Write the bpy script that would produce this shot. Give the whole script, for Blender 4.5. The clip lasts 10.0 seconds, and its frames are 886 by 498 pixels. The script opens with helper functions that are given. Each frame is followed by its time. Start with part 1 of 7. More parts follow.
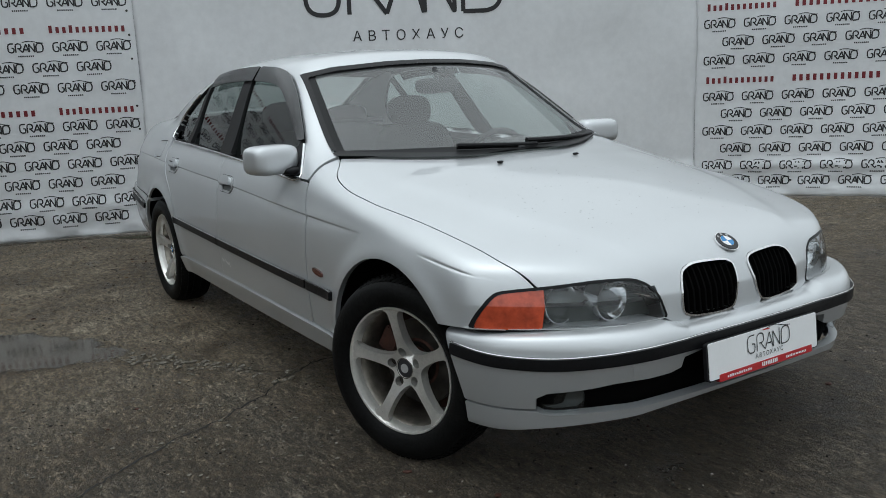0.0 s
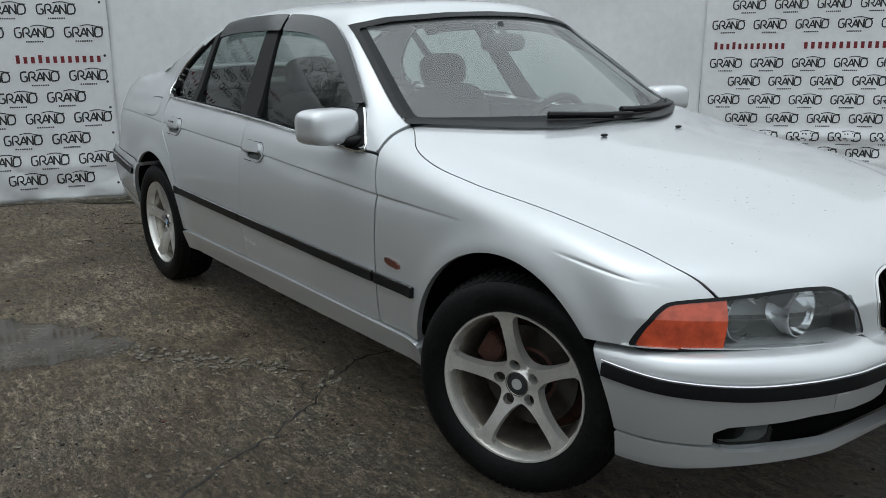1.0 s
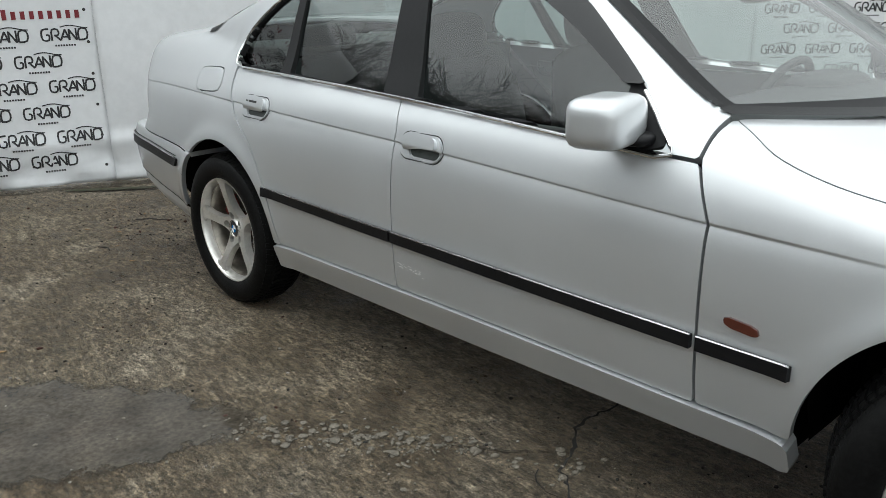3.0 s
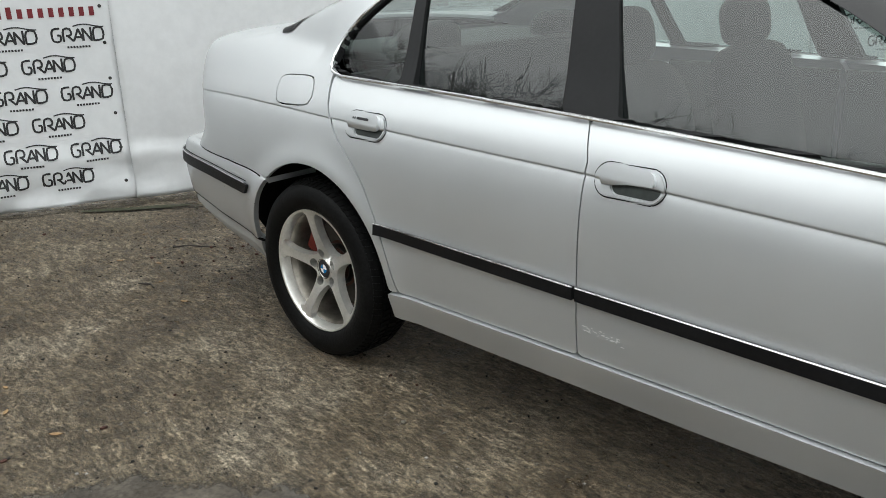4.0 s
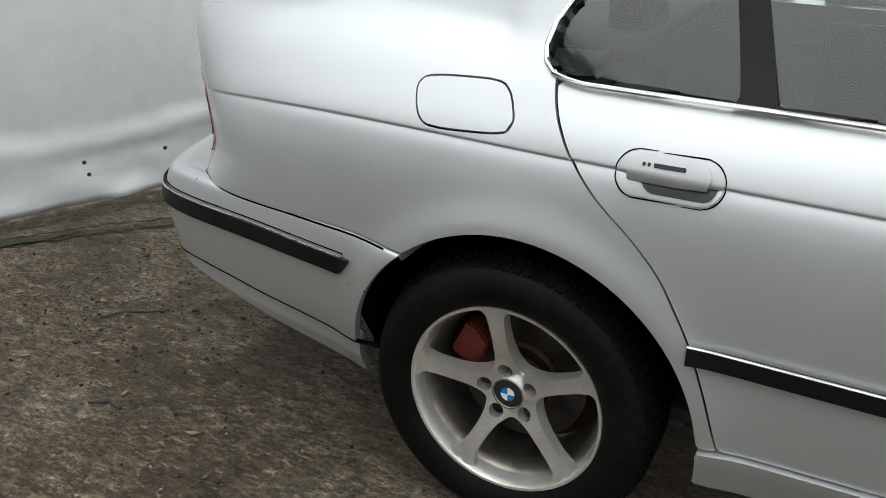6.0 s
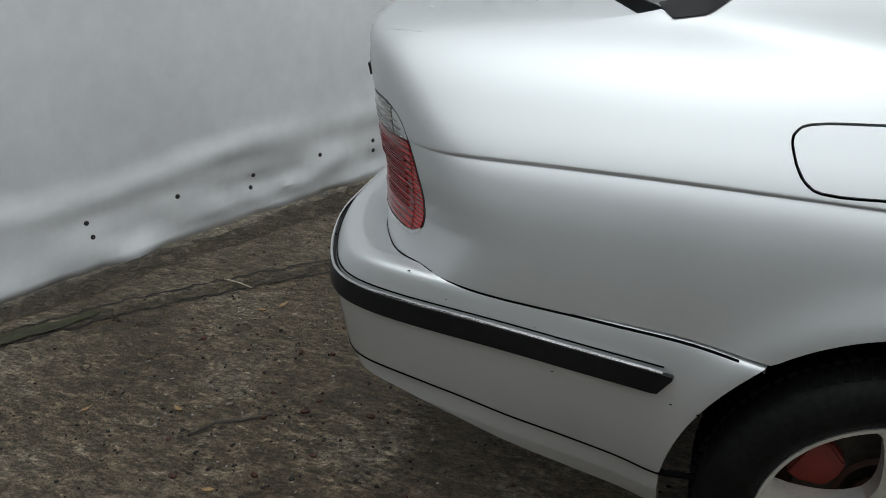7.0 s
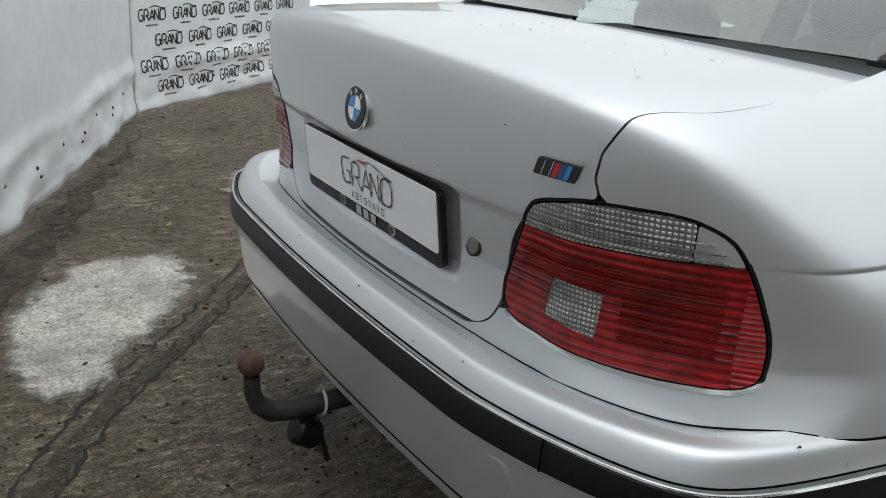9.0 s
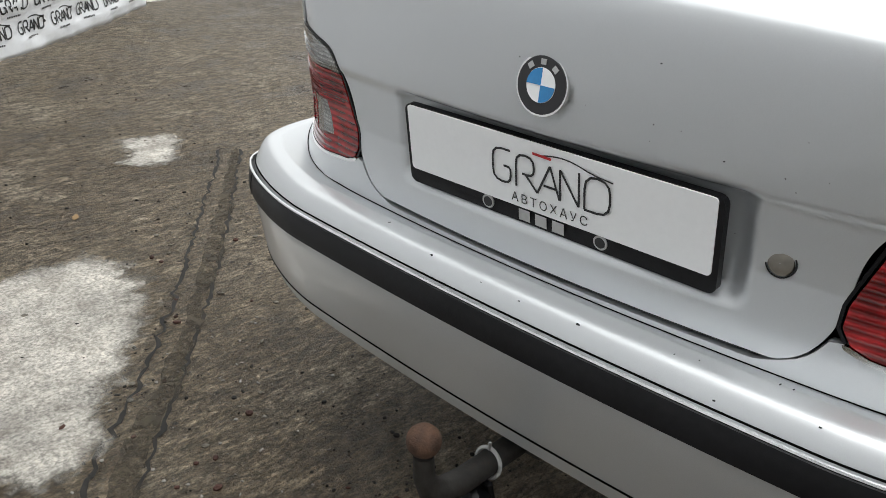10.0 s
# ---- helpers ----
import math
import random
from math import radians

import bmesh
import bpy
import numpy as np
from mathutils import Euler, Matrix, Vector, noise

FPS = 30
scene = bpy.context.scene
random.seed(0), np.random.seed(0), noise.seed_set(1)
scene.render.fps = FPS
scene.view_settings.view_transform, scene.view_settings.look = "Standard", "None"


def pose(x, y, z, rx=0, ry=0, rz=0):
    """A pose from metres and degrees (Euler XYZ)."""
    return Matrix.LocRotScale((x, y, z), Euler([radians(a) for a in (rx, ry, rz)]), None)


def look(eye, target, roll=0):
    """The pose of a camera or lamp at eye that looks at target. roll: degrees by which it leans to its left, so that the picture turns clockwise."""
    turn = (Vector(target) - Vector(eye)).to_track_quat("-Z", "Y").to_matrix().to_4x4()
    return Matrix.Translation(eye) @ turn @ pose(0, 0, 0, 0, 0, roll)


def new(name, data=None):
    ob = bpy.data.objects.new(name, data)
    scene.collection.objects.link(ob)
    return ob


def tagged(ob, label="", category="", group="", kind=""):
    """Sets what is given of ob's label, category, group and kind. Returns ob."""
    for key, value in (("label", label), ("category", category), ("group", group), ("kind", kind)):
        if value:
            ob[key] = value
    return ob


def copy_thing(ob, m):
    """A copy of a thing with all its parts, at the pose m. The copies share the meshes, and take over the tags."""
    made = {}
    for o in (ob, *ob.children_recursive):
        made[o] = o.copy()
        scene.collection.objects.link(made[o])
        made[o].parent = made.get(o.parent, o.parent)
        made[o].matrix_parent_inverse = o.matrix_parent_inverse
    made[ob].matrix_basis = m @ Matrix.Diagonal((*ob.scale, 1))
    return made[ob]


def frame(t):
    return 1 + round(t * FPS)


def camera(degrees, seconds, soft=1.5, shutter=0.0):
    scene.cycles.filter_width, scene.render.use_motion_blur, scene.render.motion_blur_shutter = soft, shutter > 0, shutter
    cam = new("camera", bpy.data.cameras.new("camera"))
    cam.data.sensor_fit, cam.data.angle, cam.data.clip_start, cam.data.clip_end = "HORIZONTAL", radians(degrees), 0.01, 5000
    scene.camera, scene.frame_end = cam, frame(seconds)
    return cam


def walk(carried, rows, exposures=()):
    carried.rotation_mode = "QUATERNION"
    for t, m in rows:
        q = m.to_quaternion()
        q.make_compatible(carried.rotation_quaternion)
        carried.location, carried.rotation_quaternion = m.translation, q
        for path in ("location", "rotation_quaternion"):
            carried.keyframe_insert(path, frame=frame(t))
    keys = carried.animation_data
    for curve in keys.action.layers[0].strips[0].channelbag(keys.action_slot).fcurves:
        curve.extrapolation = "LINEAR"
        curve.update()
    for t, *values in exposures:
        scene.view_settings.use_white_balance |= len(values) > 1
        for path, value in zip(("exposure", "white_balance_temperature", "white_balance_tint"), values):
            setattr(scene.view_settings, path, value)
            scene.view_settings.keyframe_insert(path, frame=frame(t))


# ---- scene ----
cam = camera(55.8, 10.0, 0.7)
PATH = [
    (0, (3.761, -2.154, 1.254), (2.109, -1.099, 0.861), -2.5),
    (0.5, (3.412, -2.3, 1.284), (1.81, -1.167, 0.894), -0.4),
    (1, (3.042, -2.306, 1.258), (1.492, -1.141, 0.768), -0.8),
    (1.5, (2.716, -2.366, 1.251), (1.192, -1.193, 0.702), -1.0),
    (2, (2.379, -2.456, 1.279), (0.955, -1.174, 0.706), 0.2),
    (2.5, (2.017, -2.455, 1.27), (0.624, -1.154, 0.664), -1.2),
    (2.6, (1.948, -2.457, 1.279), (0.549, -1.165, 0.669), -1.4),
    (2.7, (1.88, -2.462, 1.287), (0.472, -1.178, 0.679), -1.6),
    (3.8, (1.024, -2.497, 1.288), (-0.325, -1.165, 0.652), -1.0),
    (4, (0.849, -2.481, 1.294), (-0.498, -1.146, 0.661), -1.8),
    (4.5, (0.46, -2.463, 1.288), (-0.895, -1.137, 0.649), -2.5),
    (5, (0.032, -2.41, 1.325), (-1.175, -0.948, 0.688), -0.9),
    (5.1, (-0.056, -2.386, 1.322), (-1.221, -0.892, 0.678), -0.9),
    (5.2, (-0.145, -2.356, 1.314), (-1.271, -0.838, 0.659), -1.0),
    (6.3, (-1.079, -2.216, 1.316), (-1.883, -0.588, 0.476), -0.8),
    (6.5, (-1.258, -2.192, 1.316), (-2.041, -0.559, 0.468), -1.8),
    (7, (-1.754, -2.076, 1.304), (-2.354, -0.349, 0.493), -1.0),
    (7.5, (-2.215, -2.002, 1.32), (-2.338, -0.095, 0.729), -0.8),
    (7.7, (-2.369, -1.971, 1.325), (-2.308, -0.055, 0.753), -0.4),
    (7.8, (-2.446, -1.941, 1.322), (-2.314, -0.028, 0.757), -0.1),
    (8, (-2.569, -1.865, 1.312), (-2.296, 0.03, 0.736), -0.2),
    (8.5, (-2.879, -1.611, 1.269), (-2.247, 0.165, 0.603), 0.3),
    (9, (-3.151, -1.331, 1.228), (-2.133, 0.248, 0.543), 3.9),
    (9.5, (-3.299, -1.014, 1.218), (-2.061, 0.358, 0.453), 3.6),
    (10, (-3.351, -0.649, 1.213), (-2.052, 0.608, 0.357), 1.5),
]
walk(cam, [(t, look(eye, target, roll)) for t, eye, target, roll in PATH],
     [(0.0, -0.48, 5960, 2), (1.0, -0.28, 5980, 2), (2.0, -0.03, 6040, 2), (4.2, 0.39, 6320, 3), (5.0, 0.08, 6250, 2), (6.5, 0.06, 6360, 4), (7.0, -0.33, 6160, 3), (7.5, -0.80, 5950, 1), (8.0, -0.70, 5980, 2), (8.5, -0.23, 6150, 4), (9.0, -0.09, 6180, 4), (9.5, 0.28, 6280, 5), (10.0, 0.37, 6400, 6)])

# ---- light ----
world = bpy.data.worlds.new("overcast_sky")
scene.world = world
world.use_nodes = True
wn, wl = world.node_tree.nodes, world.node_tree.links
sky = wn.new("ShaderNodeTexSky")
sky.sky_type, sky.sun_disc = "NISHITA", False
sky.sun_elevation, sky.sun_rotation = radians(78), radians(200)
sky.air_density, sky.dust_density, sky.ozone_density = 1.0, 5.0, 1.0
grey = wn.new("ShaderNodeHueSaturation")
grey.inputs["Saturation"].default_value = 0.18
wl.new(sky.outputs["Color"], grey.inputs["Color"])
way, split, rise = wn.new("ShaderNodeTexCoord"), wn.new("ShaderNodeSeparateXYZ"), wn.new("ShaderNodeMapRange")
wl.new(way.outputs["Generated"], split.inputs[0])
wl.new(split.outputs["Z"], rise.inputs["Value"])
rise.inputs["From Min"].default_value, rise.inputs["From Max"].default_value = 0.0, 1.0
rise.inputs["To Min"].default_value, rise.inputs["To Max"].default_value = 1.06, 1.38
cloud = wn.new("ShaderNodeVectorMath")
cloud.operation = "SCALE"
veil = wn.new("ShaderNodeMix")
veil.data_type = "RGBA"
veil.inputs["Factor"].default_value, veil.inputs["B"].default_value = 0.65, (5.95, 5.85, 5.85, 1)
wl.new(grey.outputs["Color"], veil.inputs["A"])
wl.new(veil.outputs["Result"], cloud.inputs[0])
wl.new(rise.outputs["Result"], cloud.inputs["Scale"])
wl.new(cloud.outputs[0], wn["Background"].inputs["Color"])
wn["Background"].inputs["Strength"].default_value = 0.186
sun = new("sun", bpy.data.lights.new("sun", "SUN"))
sun.data.energy, sun.data.angle, sun.data.color = 0.5, radians(140), (1.0, 0.98, 0.95)
sun.matrix_world = look((-0.7, -1.9, 9.0), (0, 0, 0))

# ---- materials ----
def link_noise(nt, coord, scale, detail=6.0, rough=0.6):
    n = nt.nodes.new("ShaderNodeTexNoise")
    n.inputs["Scale"].default_value, n.inputs["Detail"].default_value, n.inputs["Roughness"].default_value = scale, detail, rough
    nt.links.new(coord, n.inputs["Vector"])
    return n.outputs["Fac"]


def ramp(nt, fac, lo, hi, a=(0, 0, 0, 1), b=(1, 1, 1, 1)):
    r = nt.nodes.new("ShaderNodeValToRGB")
    r.color_ramp.elements[0].position, r.color_ramp.elements[1].position = lo, hi
    r.color_ramp.elements[0].color, r.color_ramp.elements[1].color = a, b
    nt.links.new(fac, r.inputs["Fac"])
    return r.outputs["Color"]


def mixed(nt, fac, a, b, mode="MIX"):
    m = nt.nodes.new("ShaderNodeMix")
    m.data_type, m.blend_type = "RGBA", mode
    for value, socket in ((fac, m.inputs["Factor"]), (a, m.inputs["A"]), (b, m.inputs["B"])):
        if hasattr(value, "links"):
            nt.links.new(value, socket)
        elif isinstance(value, (int, float)):
            socket.default_value = value
        else:
            socket.default_value = (*value[:3], 1)
    return m.outputs["Result"]


def surface(name, color, rough=0.5, metallic=0.0, coat=0.0, vary=0.12, scale=6.0, grain=0.06, grain_scale=90.0, bump=0.0, bump_scale=120.0, dirt=0.0,
            dirt_color=(0.09, 0.075, 0.06), emit=0.0, spec=0.5):
    """A procedural surface: cloudy variation, fine grain, dirt spots and relief."""
    m = bpy.data.materials.new(name)
    m.use_nodes = True
    nt = m.node_tree
    p = nt.nodes["Principled BSDF"]
    co = nt.nodes.new("ShaderNodeTexCoord").outputs["Object"]
    big, small = link_noise(nt, co, scale), link_noise(nt, co, grain_scale, 4.0)
    dark = tuple(c * (1 - vary) for c in color)
    light = tuple(min(1, c * (1 + vary)) for c in color)
    c1 = mixed(nt, ramp(nt, big, 0.35, 0.65), dark, light)
    c2 = mixed(nt, ramp(nt, small, 0.35, 0.65), (1 - grain,) * 3, (1 + grain,) * 3)
    col = mixed(nt, 1.0, c1, c2, "MULTIPLY")
    if dirt > 0:
        spots = ramp(nt, link_noise(nt, co, scale * 2.3, 9.0, 0.7), 0.62 - 0.2 * dirt, 0.75)
        m2 = nt.nodes.new("ShaderNodeMath")
        m2.operation = "MULTIPLY"
        m2.inputs[1].default_value = min(1.0, dirt)
        nt.links.new(spots, m2.inputs[0])
        col = mixed(nt, m2.outputs[0], col, dirt_color)
    nt.links.new(col, p.inputs["Base Color"])
    rr = nt.nodes.new("ShaderNodeMapRange")
    rr.inputs["To Min"].default_value, rr.inputs["To Max"].default_value = max(0.0, rough * 0.85), min(1.0, rough * 1.18)
    nt.links.new(big, rr.inputs["Value"])
    nt.links.new(rr.outputs["Result"], p.inputs["Roughness"])
    p.inputs["Metallic"].default_value = metallic
    p.inputs["Specular IOR Level"].default_value = spec
    p.inputs["Coat Weight"].default_value, p.inputs["Coat Roughness"].default_value = coat, 0.03
    if emit:
        nt.links.new(col, p.inputs["Emission Color"])
        p.inputs["Emission Strength"].default_value = emit
    if bump:
        b = nt.nodes.new("ShaderNodeBump")
        b.inputs["Strength"].default_value, b.inputs["Distance"].default_value = bump, 0.004
        nt.links.new(link_noise(nt, co, bump_scale, 5.0), b.inputs["Height"])
        nt.links.new(b.outputs["Normal"], p.inputs["Normal"])
    return m


def pane(name, tint, normal=0.05, rough=0.0, film=0.0, film_color=(0.5, 0.5, 0.5)):
    """Clear sheet glass: it lets the light through with a tint and mirrors by Fresnel."""
    m = bpy.data.materials.new(name)
    m.use_nodes = True
    nt = m.node_tree
    out = nt.nodes["Material Output"]
    nt.nodes.remove(nt.nodes["Principled BSDF"])
    t, g, f, mix = (nt.nodes.new("ShaderNode" + k) for k in ("BsdfTransparent", "BsdfGlossy", "LayerWeight", "MixShader"))
    t.inputs["Color"].default_value = (*tint, 1)
    g.inputs["Roughness"].default_value = rough
    f.inputs["Blend"].default_value = 0.5
    power, rise = nt.nodes.new("ShaderNodeMath"), nt.nodes.new("ShaderNodeMapRange")
    power.operation, power.inputs[1].default_value = "POWER", 5.0
    rise.inputs["To Min"].default_value, rise.inputs["To Max"].default_value = normal, 1.0
    nt.links.new(f.outputs["Facing"], power.inputs[0])
    nt.links.new(power.outputs[0], rise.inputs["Value"])
    through_glass = t.outputs[0]
    if film:
        # a thin pale film: dust, and on the screens painted sky haze too
        d, dusty_haze, co = nt.nodes.new("ShaderNodeBsdfDiffuse"), nt.nodes.new("ShaderNodeMixShader"), nt.nodes.new("ShaderNodeTexCoord").outputs["Object"]
        d.inputs["Color"].default_value = (*film_color, 1)
        amount = nt.nodes.new("ShaderNodeMapRange")
        amount.inputs["To Min"].default_value, amount.inputs["To Max"].default_value = film * 0.6, film * 1.4
        nt.links.new(link_noise(nt, co, 5.0), amount.inputs["Value"])
        nt.links.new(amount.outputs[0], dusty_haze.inputs[0])
        nt.links.new(t.outputs[0], dusty_haze.inputs[1])
        nt.links.new(d.outputs[0], dusty_haze.inputs[2])
        through_glass = dusty_haze.outputs[0]
    for a, b in ((rise.outputs[0], mix.inputs[0]), (through_glass, mix.inputs[1]), (g.outputs[0], mix.inputs[2]), (mix.outputs[0], out.inputs["Surface"])):
        nt.links.new(a, b)
    return m


PAINT = surface("silver_paint", (0.60, 0.615, 0.63), 0.42, 0.66, 0.85, vary=0.02, scale=3.0, grain=0.035, grain_scale=900.0)
# inner parts: nearly black, so the shade in hollows is in the colour
INNER_SHADE = surface("dark_inner_metal", (0.003, 0.003, 0.003), 0.9, spec=0.03)
RUBBER = surface("tyre_rubber", (0.006, 0.006, 0.006), 0.5, vary=0.3, grain=0.3, bump=0.3, dirt=0.06, dirt_color=(0.02, 0.018, 0.016), spec=0.09)
TRIM = surface("black_trim", (0.007, 0.007, 0.008), 0.40, vary=0.2, grain=0.2, bump=0.1, bump_scale=500, spec=0.22)
SMOKED = surface("smoked_plastic", (0.012, 0.012, 0.013), 0.12, vary=0.1, grain=0.05, spec=0.5)
PILLAR = surface("satin_black_film", (0.012, 0.012, 0.013), 0.5, vary=0.1, spec=0.16)
CHROME = surface("chrome", (0.82, 0.82, 0.82), 0.14, 1.0, vary=0.04)
ALLOY = surface("worn_alloy", (0.76, 0.745, 0.71), 0.29, 0.70, vary=0.08, scale=14, grain=0.05, dirt=0.12, dirt_color=(0.20, 0.15, 0.10))
CAST = surface("rusty_cast_iron", (0.06, 0.024, 0.016), 0.7, 0.3, vary=0.35, scale=20, bump=0.4)
BARREL = surface("dirty_barrel", (0.24, 0.22, 0.19), 0.34, 0.85, vary=0.3, scale=16, dirt=0.3, dirt_color=(0.10, 0.075, 0.05))
STEEL = surface("brake_steel", (0.06, 0.055, 0.05), 0.4, 0.9, vary=0.2, scale=20)
CALIPER = surface("red_caliper_paint", (0.15, 0.018, 0.011), 0.6, vary=0.2, scale=25)
RUST = surface("rust", (0.085, 0.045, 0.028), 0.8, 0.2, vary=0.45, scale=40, bump=0.5, bump_scale=250)
IRON = surface("black_iron", (0.03, 0.028, 0.026), 0.6, 0.3, vary=0.4, scale=30, bump=0.3, dirt=0.3, dirt_color=(0.12, 0.06, 0.035))
CLOTH_DARK = surface("dark_seat_cloth", (0.028, 0.029, 0.031), 0.9, vary=0.15, bump=0.08, bump_scale=300)
CLOTH_GREY = surface("grey_cabin_cloth", (0.075, 0.076, 0.075), 0.9, vary=0.1, bump=0.2, bump_scale=300)
DASH = surface("dashboard_plastic", (0.04, 0.04, 0.042), 0.6, vary=0.1, bump=0.2, bump_scale=400)
# the strong film stands in for part of the sky's bright reflection
GLASS = pane("window_glass", (0.84, 0.90, 0.88), 0.085, film=0.15)
GLASS_SIDE = pane("tinted_side_glass", (0.52, 0.60, 0.58), 0.105, film=0.003)
LENS = pane("clear_lens", (0.93, 0.94, 0.95), 0.06, film=0.015)
RED_LENS = surface("red_lens", (0.22, 0.006, 0.008), 0.12, 0.0, 0.2, vary=0.12, scale=12)
RED_BRIGHT = surface("bright_red_lens", (0.34, 0.008, 0.010), 0.12, 0.0, 0.1, vary=0.12, scale=12)
RED_DARK = surface("dark_red_lens", (0.16, 0.004, 0.006), 0.15, 0.0, 0.1, vary=0.12, scale=12)
ORANGE = surface("orange_lens", (0.42, 0.060, 0.022), 0.22, 0.0, 0.7, vary=0.3, scale=18)
AMBER = surface("dull_orange_lens", (0.09, 0.022, 0.013), 0.25, 0.0, 0.5, vary=0.2)
REFLECTOR = surface("lamp_reflector", (0.72, 0.73, 0.73), 0.10, 1.0, vary=0.15, scale=20)
LAMP_DARK = surface("lamp_housing", (0.07, 0.078, 0.075), 0.3, 0.5, vary=0.25, scale=14)
WHITE = surface("plate_white", (0.86, 0.865, 0.87), 0.45, vary=0.01, grain=0.01)
INK = surface("black_print", (0.018, 0.018, 0.02), 0.5, vary=0.1)
INK_RED = surface("dark_red_print", (0.16, 0.012, 0.018), 0.5, vary=0.1)
SIGN_RED = surface("red_sticker", (0.45, 0.02, 0.025), 0.4, vary=0.08)
BLUE = surface("blue_enamel", (0.02, 0.21, 0.50), 0.25, 0.0, 0.5, vary=0.05)
NAVY = surface("navy_enamel", (0.02, 0.07, 0.22), 0.25, 0.0, 0.5, vary=0.05)
SILVER_INK = surface("silver_print", (0.45, 0.45, 0.45), 0.35, 0.3, vary=0.06)
BANNER = surface("banner_vinyl", (0.71, 0.72, 0.735), 0.42, vary=0.035, scale=1.6, grain=0.03, grain_scale=14, bump=0.30, bump_scale=7, dirt=0.06, dirt_color=(0.42, 0.42, 0.40))
SNOW = surface("dirty_snow", (0.72, 0.73, 0.75), 0.8, vary=0.12, scale=4, bump=0.8, bump_scale=12, dirt=0.2, dirt_color=(0.25, 0.24, 0.22))
PLASTER = surface("beige_plaster", (0.46, 0.42, 0.33), 0.85, vary=0.12, scale=2, bump=0.2)
GATE = surface("grey_gate_paint", (0.22, 0.235, 0.24), 0.6, vary=0.15, scale=3)
BARK = surface("bare_bark", (0.045, 0.038, 0.032), 0.9, vary=0.3, scale=10)
MOSS = surface("moss", (0.035, 0.036, 0.016), 0.95, vary=0.4, scale=30, bump=0.6)
LEAFY = surface("dead_leaf", (0.24, 0.15, 0.07), 0.8, vary=0.3, scale=60)
STONE = surface("pebble", (0.22, 0.20, 0.18), 0.75, vary=0.35, scale=40)
TWIG = surface("pale_twig", (0.36, 0.31, 0.24), 0.8, vary=0.2, scale=60)


def prism_lens():
    """Clear lens with small moulded prisms."""
    mt = surface("ribbed_clear_lens", (0.50, 0.49, 0.47), 0.16, 0.35, 0.7, vary=0.25, scale=30)
    nt = mt.node_tree
    p = nt.nodes["Principled BSDF"]
    co = nt.nodes.new("ShaderNodeTexCoord").outputs["Object"]
    waves = []
    for way, scale in (("Z", 42.0), ("Y", 52.0)):
        w = nt.nodes.new("ShaderNodeTexWave")
        w.bands_direction = way
        w.inputs["Scale"].default_value, w.inputs["Distortion"].default_value = scale, 0.6
        nt.links.new(co, w.inputs["Vector"])
        waves.append(w.outputs["Fac"])
    both = mixed(nt, 1.0, ramp(nt, waves[0], 0.15, 0.85), ramp(nt, waves[1], 0.05, 0.6), "MULTIPLY")
    cloud = mixed(nt, 1.0, both, ramp(nt, link_noise(nt, co, 26, 4), 0.35, 0.6), "MULTIPLY")
    nt.links.new(mixed(nt, cloud, (0.20, 0.195, 0.19), (0.62, 0.61, 0.58)), p.inputs["Base Color"])
    b = nt.nodes.new("ShaderNodeBump")
    b.inputs["Strength"].default_value, b.inputs["Distance"].default_value = 0.7, 0.003
    nt.links.new(both, b.inputs["Height"])
    nt.links.new(b.outputs["Normal"], p.inputs["Normal"])
    return mt


FROST = prism_lens()


def ribbed(mt, scale):
    """Fine level ribs moulded into a coloured lens."""
    nt = mt.node_tree
    p = nt.nodes["Principled BSDF"]
    co = nt.nodes.new("ShaderNodeTexCoord").outputs["Object"]
    w = nt.nodes.new("ShaderNodeTexWave")
    w.bands_direction = "Z"
    w.inputs["Scale"].default_value, w.inputs["Distortion"].default_value = scale, 0.4
    nt.links.new(co, w.inputs["Vector"])
    shade = mixed(nt, ramp(nt, w.outputs["Fac"], 0.2, 0.8), (0.62, 0.62, 0.62), (1.35, 1.35, 1.35))
    blotch = mixed(nt, ramp(nt, link_noise(nt, co, 16, 3), 0.36, 0.62), (0.60, 0.60, 0.60), (1.30, 1.30, 1.30))
    old = p.inputs["Base Color"].links[0].from_socket
    nt.links.new(mixed(nt, 1.0, mixed(nt, 1.0, old, shade, "MULTIPLY"), blotch, "MULTIPLY"), p.inputs["Base Color"])
    b = nt.nodes.new("ShaderNodeBump")
    b.inputs["Strength"].default_value, b.inputs["Distance"].default_value = 0.5, 0.002
    nt.links.new(w.outputs["Fac"], b.inputs["Height"])
    nt.links.new(b.outputs["Normal"], p.inputs["Normal"])


ribbed(RED_LENS, 24.0)
ribbed(RED_BRIGHT, 40.0)


